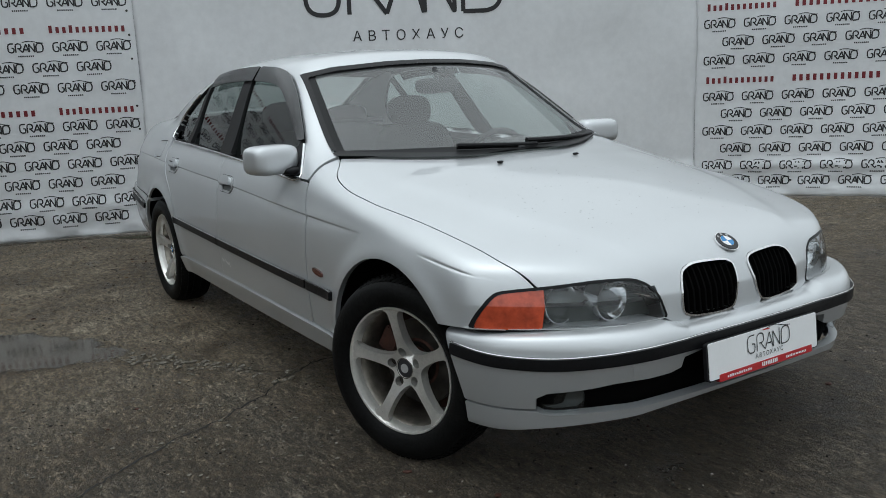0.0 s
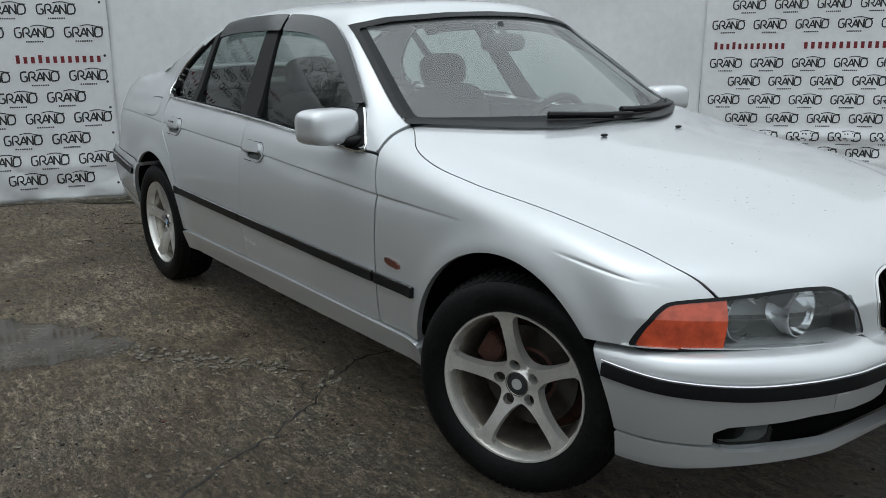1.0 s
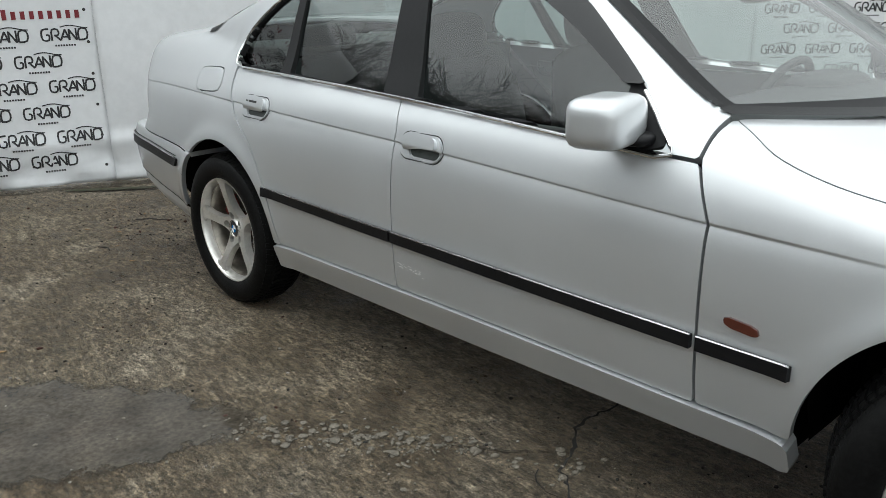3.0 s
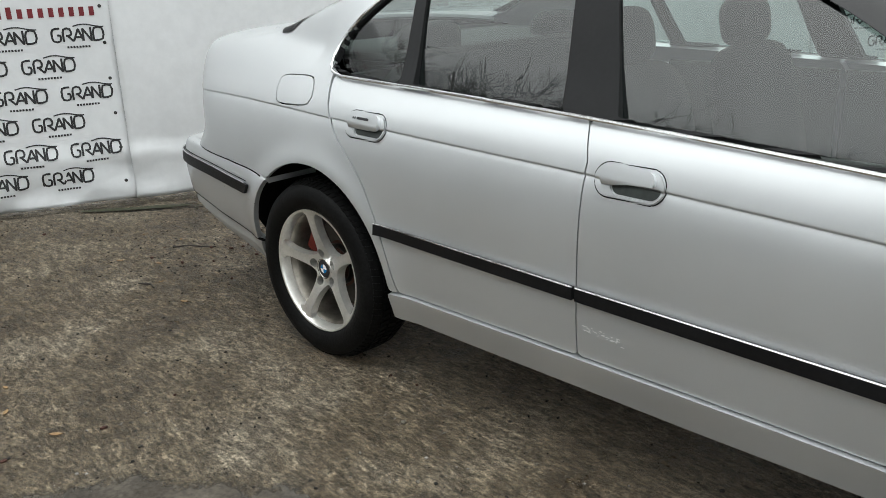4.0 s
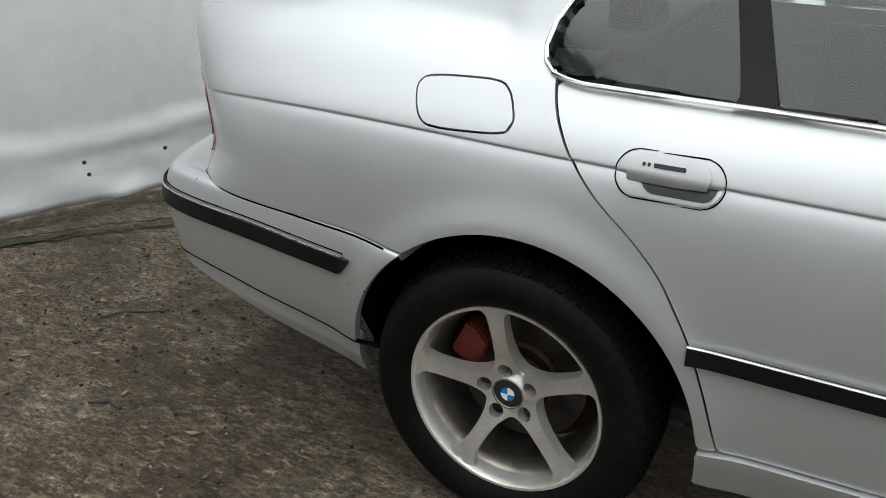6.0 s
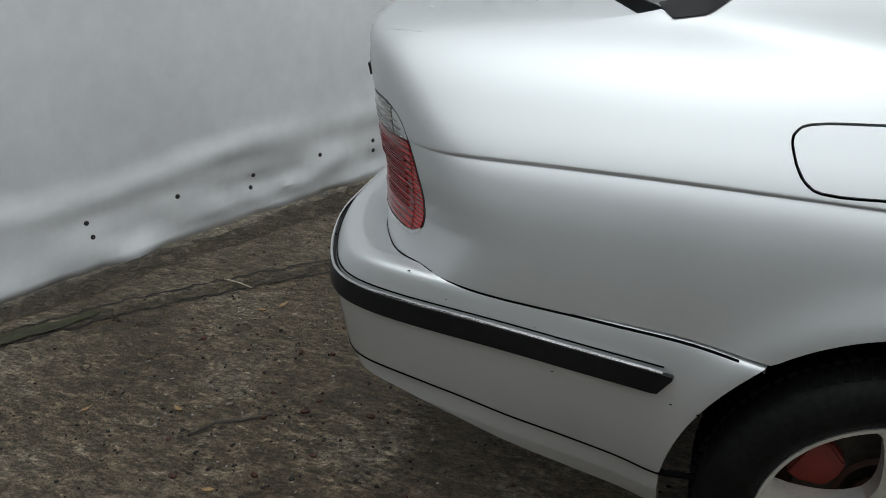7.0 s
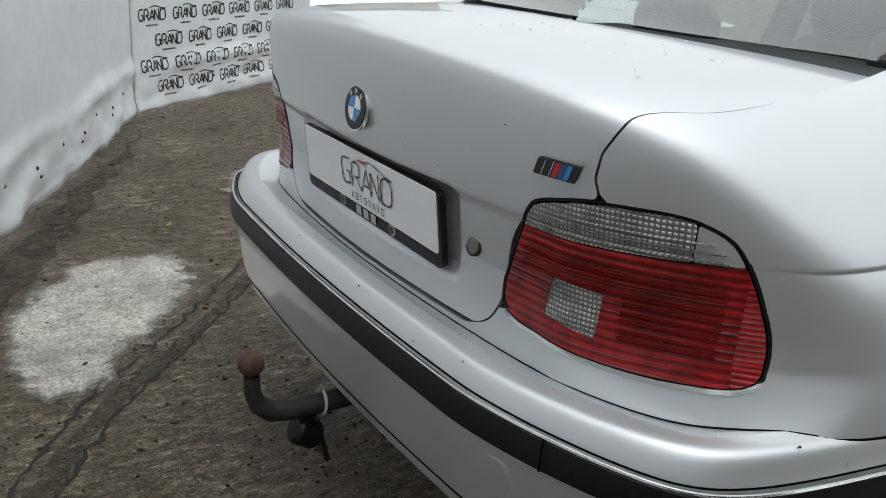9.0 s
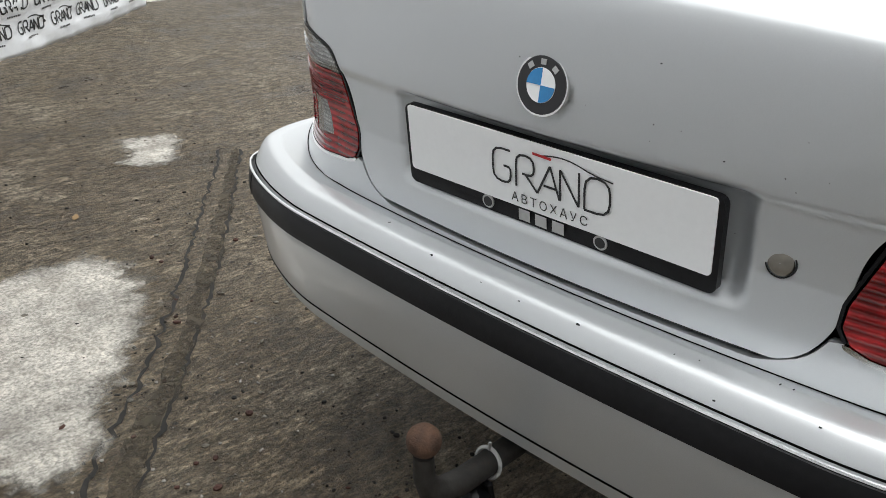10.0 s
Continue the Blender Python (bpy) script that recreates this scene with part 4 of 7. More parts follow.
for s in (-1, 1):
    sel = np.where(g[..., 1] * s > 0, inside(a, z, rounded([(0.622, 0.376), (0.720, 0.357), (0.710, 0.300), (0.675, 0.292), (0.612, 0.304)], 1)), -1.0)
    fog = panel("fog_lamp", bumper_front, g, np.where(x > 1.9, sel, -1.0), LENS, front_bumper, "clear glass fog lamp", 0.02, lift=-0.012)[0]
    panel("reflector", bumper_front, g, np.where(x > 1.9, sel, -1.0), LAMP_DARK, fog, "", 0.0, lift=-0.035)
panel("tow_hook_cover", bumper_front, g, np.where((x > 1.9) & (g[..., 1] < 0), inside(a, z, [(0.519, 0.452), (0.478, 0.452), (0.470, 0.410), (0.513, 0.410)]), -1.0), PAINT, front_bumper, "", 0.012, lift=0.002)

g = bumper_grid(bumper_rear, -1.55, -0.40, np.linspace(91, 269, 280), 0.27, lambda x: curve(x, TOP_R), 90, 0.24, 0.06)
x, a, z = xyz(g)
low = curve(x, LOW_R)
f = least(arch(g, ARCH_R), -1.5 - x)
rear_bumper = panel("rear_bumper", bumper_rear, g, np.minimum(f, z - low), PAINT, car, "", 0.02)[0]
lip = bumper_grid(lip_rear, -1.55, 0.10, np.linspace(91, 269, 280), 0.22, lambda x: 0 * x + 0.52, 70, 0.05)
lx, la, lz = xyz(lip)
llow = curve(lx, LOW_R)
panel("bumper_lip", lip_rear, lip, least(arch(lip, ARCH_R), -1.5 - lx, llow + 0.012 - lz, lz - llow + curve(lx, [(-2.7, 0.036), (-2.45, 0.038), (-2.3, 0.046), (-2.2, 0.060), (-2.1, 0.076), (-1.84, 0.096), (-1.6, 0.10)])), PAINT, rear_bumper, "", 0.02)
rise = curve(x, [(-2.7, 0.612), (-2.42, 0.592), (-2.12, 0.577), (-1.78, 0.545)])
outer = np.where(np.arange(g.shape[1])[None] < 93, 1.0, -1.0)
panel("bumper_strip", bumper_rear, g, least(outer, 0.0215 - np.abs(z - rise), -1.79 - x + 0.7 * (z - rise)), TRIM, rear_bumper, "black rubber bumper strip with worn edges", 0.014, lift=0.011)



def band(name, F, cx, angles, height, half, material, parent, lift, label=""):
    """A thin level band round a bumper; height(x) gives its middle."""
    A = np.radians(angles)
    ahead = np.stack([np.cos(A), np.sin(A)], -1)
    p = shoot(F, np.stack([0 * A + cx, 0 * A, 0 * A + 0.47], -1), np.concatenate([ahead, 0 * ahead[:, :1]], 1), 1.9)
    Z = np.repeat(height(p[:, 0])[:, None], 5, 1)
    for _ in range(4):
        far = np.hypot(p[..., 0] - cx, p[..., 1])
        far = far if far.ndim == 2 else np.repeat(far[:, None], 5, 1)
        way = np.concatenate([np.repeat(ahead[:, None], 5, 1) * far[..., None], (Z + 0.40)[..., None]], -1)
        way = way / np.linalg.norm(way, axis=-1, keepdims=True)
        p = shoot(F, np.stack([np.full(Z.shape, cx), np.zeros(Z.shape), np.full(Z.shape, -0.40)], -1), way, 1.9)
        Z = height(p[:, 2, 0])[:, None] + np.linspace(-half, half, 5)[None]
    if material is CHROME:
        bm = bmesh.new()
        middle = p[:, 2] + slope(F, p[:, 2]) * lift
        tube(bm, [tuple(q) for q in middle], half * 1.3, 6)
        return [part(name, bm, material, parent, label, True)]
    return panel(name, F, p, np.ones(Z.shape), material, parent, label, 0.010, lift=lift, gap=0.0)


band("strip_edge", bumper_front, 1.30, np.linspace(-62, 62, 220), lambda x: curve(x, STRIP_F) + 0.0205, 0.0018, CHROME, front_bumper, 0.010)
rise_r = [(-2.7, 0.612), (-2.42, 0.592), (-2.12, 0.577), (-1.78, 0.545)]
band("strip_edge", bumper_rear, -1.55, np.linspace(106, 254, 260), lambda x: curve(x, rise_r) + 0.0235, 0.0022, CHROME, rear_bumper, 0.010, "thin worn chrome edge")
band("strip_gap", bumper_rear, -1.55, np.linspace(106, 254, 260), lambda x: curve(x, rise_r) + 0.0285, 0.0013, INNER_SHADE, rear_bumper, 0.0012)
band("lip_gap", bumper_rear, -1.55, np.linspace(100, 260, 260), lambda x: curve(x, LOW_R) + 0.001, 0.0020, INNER_SHADE, rear_bumper, 0.0008)
for y0 in (-0.607, 0.697):
    turn_y = math.degrees(math.atan2(y0, -0.94))
    band("strip_joint", bumper_rear, -1.55, np.linspace(turn_y - 0.07, turn_y + 0.07, 4), lambda x: curve(x, rise_r), 0.021, INNER_SHADE, rear_bumper, 0.0122)
panel("tow_hook_cover", bumper_rear, g, np.where((x < -2.2) & (g[..., 1] < 0), inside(a, z, rounded([(0.52, 0.555), (0.565, 0.555), (0.57, 0.50), (0.525, 0.50)], 1)), -1.0), PAINT, rear_bumper, "", 0.012, lift=0.002)

seam = plan_grid(lower, -1.50, np.linspace(97, 263, 260), np.linspace(0.52, 0.68, 90))
gap_f = bumper_rear(seam[..., 0], seam[..., 1], seam[..., 2])
path = []
for col, fs in zip(seam, gap_f):
    if math.hypot(col[45, 0] - ARCH_R[0], col[45, 2] - ARCH_R[1]) < ARCH_R[2] + 0.02 or not (fs < 0).any():
        continue
    k = int(np.nonzero(fs < 0)[0].max())
    path.append(col[k] if k == len(fs) - 1 else col[k] + (col[k + 1] - col[k]) * (fs[k] / (fs[k] - fs[k + 1])))
path = np.array(path)
for _ in range(6):
    path[1:-1] = 0.25 * path[:-2] + 0.5 * path[1:-1] + 0.25 * path[2:]
bm = bmesh.new()
tube(bm, [tuple(q) for q in path], 0.0024, 6)
part("bumper_gap", bm, INNER_SHADE, rear_bumper, "", True)

# sills and side strips
xs = np.linspace(-1.06, 1.04, 80)
rows = np.repeat(np.linspace(0.225, 0.40, 16)[None], 80, 0)
g = side_grid(lower, xs, rows)
x, a, z = xyz(g)
sill = curve(x, [(-1.1, 0.345), (0.0, 0.343), (0.8, 0.330), (1.0, 0.326)])
panel("sill", lower, g, least(arch(g, ARCH_F), arch(g, ARCH_R), sill - 0.002 - z, z - 0.240 - 0.01 * np.clip(-x, 0, 1)), PAINT, car, "", 0.05, lift=0.010, mirror=True)
STRIP = [(-1.10, 0.5445), (-0.30, 0.5205), (0.76, 0.494), (1.05, 0.489)]
for nm, lo, hi, owner in (("side_strip", -1.048, -0.302, rear_doors), ("side_strip", -0.292, 0.765, front_doors), ("side_strip", 0.780, 0.998, fenders)):
    xs = np.linspace(lo, hi, 40)
    rows = curve(xs, STRIP)[:, None] + np.linspace(-0.0165, 0.0165, 9)[None]
    g = side_grid(lower, xs, rows)
    made = panel(nm, lower, g, np.ones(g.shape[:2]), TRIM, car, "black rubber side strip", 0.016, lift=0.015, mirror=True)
    for i, ob in enumerate(made):
        ob.parent = owner[i]
    line = side_grid(lower, xs, curve(xs, STRIP)[:, None] + np.full((1, 1), 0.0180))[:, 0]
    line = line + slope(lower, line) * 0.0125
    for i, flip in ((0, 1), (1, -1)):
        bm = bmesh.new()
        tube(bm, [tuple(q) for q in line * np.array([1, flip, 1])], 0.0030, 6)
        part("strip_edge", bm, CHROME, owner[i], "thin bright edge", True)
g = side_grid(lower, np.linspace(0.81, 0.95, 30), np.repeat(np.linspace(0.52, 0.60, 16)[None], 30, 0))
x, a, z = xyz(g)
for i, ob in enumerate(panel("side_indicator", lower, g, inside(x, z, rounded([(0.836, 0.580), (0.920, 0.570), (0.926, 0.543), (0.842, 0.552)], 1)), AMBER, car, "dull orange side indicator", 0.012, lift=0.007, mirror=True)):
    ob.parent = fenders[i]

# head lamps
g = plan_grid(lower, 1.20, np.linspace(-62, -12, 130), np.linspace(0.53, 0.68, 60))
x, a, z = xyz(g)
lampf = inside(a, z, LAMP_F)
lamps = panel("headlight", lower, g, lampf, LENS, car, "clear headlight with an orange indicator", 0.02, lift=-0.002, mirror=True)
split = a - 0.672 + 0.16 * (z - 0.6)
shapes = [("indicator", least(lampf, split), ORANGE, "orange indicator glass", 0.0, -0.001), ("lamp_housing", least(lampf, -split), LAMP_DARK, "", 0.0, -0.075),
          ("lamp_seal", least(0.006 - np.abs(lampf + 0.002), lampf + 0.009), TRIM, "", 0.0, 0.001)]
for nm, f, mt, lb, th, lf in shapes:
    for i, ob in enumerate(panel(nm, lower, g, f, mt, car, lb, th, lift=lf, mirror=True)):
        ob.parent = lamps[i]
panel_trim = panel("lamp_trim", lower, g, least(inside(a, z, [(0.335, 0.5445), (0.84, 0.540), (0.84, 0.5465), (0.335, 0.551)]), np.ones_like(a)), PAINT, car, "", 0.01, lift=0.008, mirror=True)
for i, ob in enumerate(panel_trim):
    ob.parent = lamps[i]
for i, s in enumerate((-1, 1)):
    for y0, z0, x0 in ((0.60, 0.602, 1.955), (0.475, 0.606, 2.035)):
        bm = bmesh.new()
        lathe(bm, [(0.002, -0.055), (0.03, -0.045), (0.052, -0.015), (0.057, 0.0), (0.060, 0.0), (0.060, -0.06)], 32, "x")
        ob = part("reflector", bm, REFLECTOR, lamps[i], "", True)
        ob.location = (x0, s * y0, z0)
        bm = bmesh.new()
        lathe(bm, [(0.001, 0.016), (0.02, 0.013), (0.036, 0.0), (0.042, -0.012)], 28, "x")
        ob = part("projector_lens", bm, LENS, lamps[i], "", True)
        ob.location = (x0, s * y0, z0)

# kidney grilles
g = over_grid(lower, 1.30, 0.45, np.linspace(-0.30, -0.01, 100), np.linspace(19, 2.5, 90))
x, a, z = xyz(g)
kid = inside(a, z, KIDNEY)
grilles = panel("kidney_grille", lower, g, least(kid + 0.003, 0.007 - kid), CHROME, car, "chrome-framed kidney grille", 0.03, lift=0.004, mirror=True)
backs = panel("grille_backing", lower, g, kid, INNER_SHADE, car, "", 0.0, lift=-0.05, mirror=True)
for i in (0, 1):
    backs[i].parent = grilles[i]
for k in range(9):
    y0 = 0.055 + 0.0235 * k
    for i, ob in enumerate(panel("grille_bar", lower, g, least(kid - 0.008, 0.0035 - np.abs(a - y0)), INNER_SHADE, car, "", 0.03, lift=-0.006, mirror=True, gap=0.0)):
        ob.parent = grilles[i]

# tail lamps
g = plan_grid(lower, -1.75, np.linspace(208.5, 238.5, 120), np.linspace(0.68, 0.935, 90))
g = g[::-1] * np.array([1, 1, 1])
x, a, z = xyz(g)
g[..., 1] = -np.abs(g[..., 1])
arc = rear_arc(g)
lr = inside(arc, z, LAMP_R)
body_f = least(lr - 0.004)
line = 0.858 + 0.03 * (arc - 0.48)
rev = inside(arc, z, [(0.545, 0.800), (0.618, 0.796), (0.612, 0.725), (0.535, 0.737)])
lamps_r = panel("tail_light", lower, g, least(body_f, line - z, -rev, 0.786 - arc + 0.0 * z), RED_LENS, car, "red tail light with a clear upper band", 0.015, lift=0.002, mirror=True, gap=0.0)
for nm, f, mt, lb, lf in (("clear_lens", least(body_f, z - line - 0.002, 0.715 - arc), FROST, "ribbed clear upper lens", 0.002), ("reversing_lens", least(body_f, rev), FROST, "ribbed clear reversing lens", 0.001),
                          ("corner_lens", least(body_f, line - z, arc - 0.786), RED_BRIGHT, "", 0.001), ("lamp_edge", least(body_f, z - line - 0.002, arc - 0.717), PAINT, "", 0.0),
                          ("lamp_seal", least(0.0022 - np.abs(lr + 0.001), np.where((z > 0.712) | (arc < 0.45), 1.0, -1.0)), TRIM, "", 0.001),
                          ("lamp_edge", least(0.0034 - np.abs(lr + 0.001), 0.712 - z), CHROME, "", 0.003)):
    for i, ob in enumerate(panel(nm, lower, g, f, mt, car, lb, 0.006, lift=lf, mirror=True, gap=0.0)):
        ob.parent = lamps_r[i]
for k in range(26):
    z0 = 0.735 + 0.0052 * k if k < 22 else 0.872 + 0.011 * (k - 22)
    wide = least(body_f - 0.012, 0.0012 - np.abs(z - z0), -rev, 0.765 - arc, np.abs(z - line) - 0.004, np.where(z < 0.80, arc - 0.64, 1.0))
    if (wide > 0).any():
        for i, ob in enumerate(panel("lens_rib", lower, g, wide, RED_DARK if k < 22 else FROST, car, "", 0.004, lift=0.0045, mirror=True, gap=0.0)):
            ob.parent = lamps_r[i]


# handles, mirrors, wipers
def oval(cx, cz, half, r):
    """Distance function of a lying capsule."""
    return lambda x, z: r - np.hypot(np.maximum(np.abs(x - cx) - half, 0), z - cz)


def handle(doors, cx, cz, sized):
    g = side_grid(lower, np.linspace(cx - 0.13, cx + 0.13, 90), np.repeat(np.linspace(cz - 0.065, cz + 0.065, 46)[None], 90, 0))
    x, a, z = xyz(g)
    z = z + 0.02 * (x - cx)
    plate = oval(cx, cz, 0.056, 0.0385)(x, z)
    cup = least(oval(cx + 0.018, cz - 0.004, 0.040, 0.026)(x, z), cz - 0.002 - z)
    out = panel("door_handle", lower, g, np.minimum(plate, -cup), PAINT, car, "silver flap handle in an oval plate", 0.012, lift=0.006, mirror=True)
    ring = panel("handle_gap", lower, g, least(0.0014 - np.abs(plate + 0.0015), np.ones_like(x)), INNER_SHADE, car, "", 0.0, lift=0.0012, mirror=True, gap=0.0)
    grip = panel("handle_grip", lower, g, least(oval(cx, cz + 0.010, 0.050, 0.024)(x, z), z - cz + 0.001), PAINT, car, "", 0.02, lift=0.017, mirror=True)
    # the cup is silver; dark grey paints in the shade under the grip
    dark = panel("handle_recess", lower, g, cup + 0.001, LAMP_DARK, car, "silver finger recess coloured dark for its shade", 0.0, lift=0.0018, mirror=True)
    for i in (0, 1):
        out[i].parent = doors[i]
        for ob in (ring[i], dark[i], grip[i]):
            ob.parent = out[i]
    if sized:
        for k, (u0, u1) in enumerate(((-0.046, -0.040), (-0.037, -0.031), (-0.026, 0.030))):
            word = least(x - cx - u0, cx + u1 - x, 0.0035 - np.abs(z - cz - 0.016))
            panel("sticker_bar", lower, g, word, INK, out[0], "", 0.0, lift=0.0185, gap=0.0)


handle(front_doors, -0.172, 0.815, False)
handle(rear_doors, -1.121, 0.847, True)


def blob(bm, centre, half, power, turn=None, u=36, v=20):
    """A rounded block: a sphere pushed out towards a box."""
    geo = bmesh.ops.create_uvsphere(bm, u_segments=u, v_segments=v, radius=1.0)["verts"]
    for w in geo:
        n = sum(abs(c) ** power for c in w.co) ** (1 / power)
        p = Vector([w.co[i] / n * half[i] for i in range(3)])
        w.co = Vector(centre) + (turn @ p if turn else p)
    return geo


for s in (-1, 1):
    bm = bmesh.new()
    blob(bm, (0.515, s * 0.893, 0.970), (0.072, 0.104, 0.060), 4.5, Matrix.Rotation(radians(-s * 12), 3, "Z"))
    for v in bm.verts:
        if v.co.x < 0.47:
            v.co.x = 0.47 + (v.co.x - 0.47) * 0.35
        if v.co.z < 0.955 and s * v.co.y < 0.86:
            v.co.z += (0.955 - v.co.z) * 0.45 * (0.86 - s * v.co.y) / 0.08
    mirror_part = part("wing_mirror", bm, PAINT, car, "silver wing mirror on a black foot", True)
    bm = bmesh.new()
    blob(bm, (0.462, s * 0.893, 0.972), (0.008, 0.092, 0.051), 4, Matrix.Rotation(radians(-s * 8), 3, "Z"), 24, 12)
    part("mirror_glass", bm, CHROME, mirror_part, "", True)
    bm = bmesh.new()
    blob(bm, (0.55, s * 0.815, 0.922), (0.045, 0.05, 0.017), 3, None, 20, 12)
    part("mirror_foot", bm, TRIM, mirror_part, "", True)

for ys in (np.linspace(0.10, -0.265, 12), np.linspace(0.62, 0.06, 14)):
    path = []
    for k, y in enumerate(ys):
        zz = 0.968 + 0.016 * k / len(ys)
        path.append((0.985 - 1.73 * (zz - 0.97) - 0.62 * y * y + 0.022, y, zz + 0.014))
    bm = bmesh.new()
    tube(bm, path, [0.006 + 0.005 * k / len(path) for k in range(len(path))], 8)
    wiper = part("wiper", bm, TRIM, car, "black wiper arm and blade", True)
    bm = bmesh.new()
    tube(bm, [(p[0] - 0.004, p[1], p[2] - 0.010) for p in path[3:]], 0.0055, 6)
    part("wiper_blade", bm, RUBBER, wiper, "", True)
for s in (-1, 1):
    bm = bmesh.new()
    blob(bm, (1.136, s * 0.195, 0.936), (0.009, 0.014, 0.005), 2.5, None, 12, 8)
    part("washer_nozzle", bm, TRIM, bonnet, "", True)


# badges and plates
def on_plane(origin, right, up):
    o, r, u = Vector(origin), Vector(right).normalized(), Vector(up).normalized()
    n = r.cross(u)
    return lambda a, b, c=0.0: o + r * a + u * b + n * c


def disc(outline_r, n=40):
    return [(outline_r * math.cos(2 * math.pi * k / n), outline_r * math.sin(2 * math.pi * k / n)) for k in range(n)]


def roundel(origin, right, up, r, parent, mat_ring=None):
    place = on_plane(origin, right, up)
    bm = bmesh.new()
    prism(bm, disc(r), 0.006, place)
    badge = part("badge", bm, CHROME, parent, "round badge with blue and white quarters")
    bm = bmesh.new()
    prism(bm, disc(r * 0.93), 0.0075, place)
    part("badge_ring", bm, INK, badge)
    bm = bmesh.new()
    prism(bm, disc(r * 0.56), 0.0082, place)
    part("badge_centre", bm, WHITE, badge)
    for q in (1, 3):
        bm = bmesh.new()
        arc_pts = [(0, 0)] + [(r * 0.55 * math.cos(math.pi / 2 * (q + k / 8)), r * 0.55 * math.sin(math.pi / 2 * (q + k / 8))) for k in range(9)]
        prism(bm, arc_pts, 0.0090, place)
        part("badge_quarter", bm, BLUE, badge)
    for k in (50, 90, 130):
        bm = bmesh.new()
        c, s_ = math.cos(radians(k)) * r * 0.74, math.sin(radians(k)) * r * 0.74
        t = radians(k - 90)
        prism(bm, [(c + u * math.cos(t) - v * math.sin(t), s_ + u * math.sin(t) + v * math.cos(t)) for u, v in ((-r * 0.1, -r * 0.09), (r * 0.1, -r * 0.09), (r * 0.1, r * 0.09), (-r * 0.1, r * 0.09))], 0.0086, place)
        part("badge_mark", bm, SILVER_INK, badge)
    return badge


p = shoot(lower, np.array([1.7, 0.0, 0.5]), np.array([0.856, 0.0, 0.517]))
n = slope(lower, p)
roundel(p + n * 0.001, (0, 1, 0), (-n[2], 0, n[0]), 0.041, bonnet)
p = shoot(lower, np.array([-2.0, 0.0, 0.942]), np.array([-1.0, 0.0, 0.0]))
n = slope(lower, p)
roundel(p + n * 0.001 + np.array([0, -0.008, 0]), (0, -1, 0), (-n[2] * -1 * -1, 0, abs(n[0])), 0.041, boot_lid)


def bent(points, corner=0.25, steps=4):
    """Rounds the inner corners of an open line."""
    out = [points[0]]
    for a, b, c in zip(points, points[1:], points[2:]):
        a, b, c = Vector(a), Vector(b), Vector(c)
        r = min(corner, (a - b).length * 0.5, (c - b).length * 0.5)
        p0, p1 = b + (a - b).normalized() * r, b + (c - b).normalized() * r
        for k in range(steps + 1):
            t = k / steps
            out.append(tuple(p0 * (1 - t) ** 2 + b * 2 * t * (1 - t) + p1 * t * t))
    return out + [points[-1]]


def stroke(bm, line, width, place, lift=0.0):
    """A flat band along an open line of (u, v) pairs."""
    pts = [Vector((*p, 0)) for p in line]
    pairs = []
    for i, p in enumerate(pts):
        d = (pts[min(i + 1, len(pts) - 1)] - pts[max(i - 1, 0)])
        d = d.normalized() if d.length else Vector((1, 0, 0))
        q = Vector((-d.y, d.x, 0)) * width / 2
        pairs.append((bm.verts.new(place(p.x + q.x, p.y + q.y, lift)), bm.verts.new(place(p.x - q.x, p.y - q.y, lift))))
    for (a, b), (c, d) in zip(pairs, pairs[1:]):
        bm.faces.new((a, b, d, c))


LOGO = [(0.10, [(0.165, 0.98), (0.0, 0.98), (0.0, 0.02), (0.165, 0.02), (0.165, 0.50), (0.10, 0.50)]), (0.09, [(0.215, 0.02), (0.215, 0.98), (0.375, 0.98), (0.375, 0.44), (0.27, 0.44)]),
        (0.01, [(0.30, 0.44), (0.405, 0.02)]), (0.012, [(0.405, 0.02), (0.515, 0.90), (0.595, 0.02)]), (0.005, [(0.46, 0.30), (0.565, 0.30)]),
        (0.012, [(0.60, 0.02), (0.60, 0.90), (0.755, 0.02), (0.755, 0.98)]), (0.13, [(0.80, 0.02), (0.80, 0.98), (1.0, 0.98), (1.0, 0.02), (0.80, 0.02)])]
LOGO_ARC = [(0.42, 1.10), (0.55, 1.22), (0.70, 1.22), (0.85, 1.04), (1.02, 0.98)]


def logo(bm, u0, v0, w, h, place, bold=0.028, lift=0.0, steps=3):
    """The dealer's mark as plain strokes: boxes, peaks and an arc over them."""
    for corner, line in LOGO:
        pts = [(u0 + a * w, v0 + b * h) for a, b in line]
        stroke(bm, bent(pts, corner * w, steps), bold * w, place, lift)
    stroke(bm, bent([(u0 + a * w, v0 + b * h) for a, b in LOGO_ARC], 0.12 * w, steps), bold * 0.6 * w, place, lift)


def flat_text(name, text, size, place, material, parent, lift=0.0, spacing=1.0):
    data = bpy.data.curves.new(name, "FONT")
    data.body, data.size, data.space_character, data.align_x = text, size, spacing, "CENTER"
    tmp = new(name, data)
    bpy.context.view_layer.update()
    me = bpy.data.meshes.new_from_object(tmp.evaluated_get(bpy.context.evaluated_depsgraph_get()))
    bpy.data.objects.remove(tmp)
    for v in me.vertices:
        v.co = place(v.co.x, v.co.y, lift)
    me.materials.clear()
    me.materials.append(material)
    ob = new(name, me)
    ob.parent = parent
    return ob


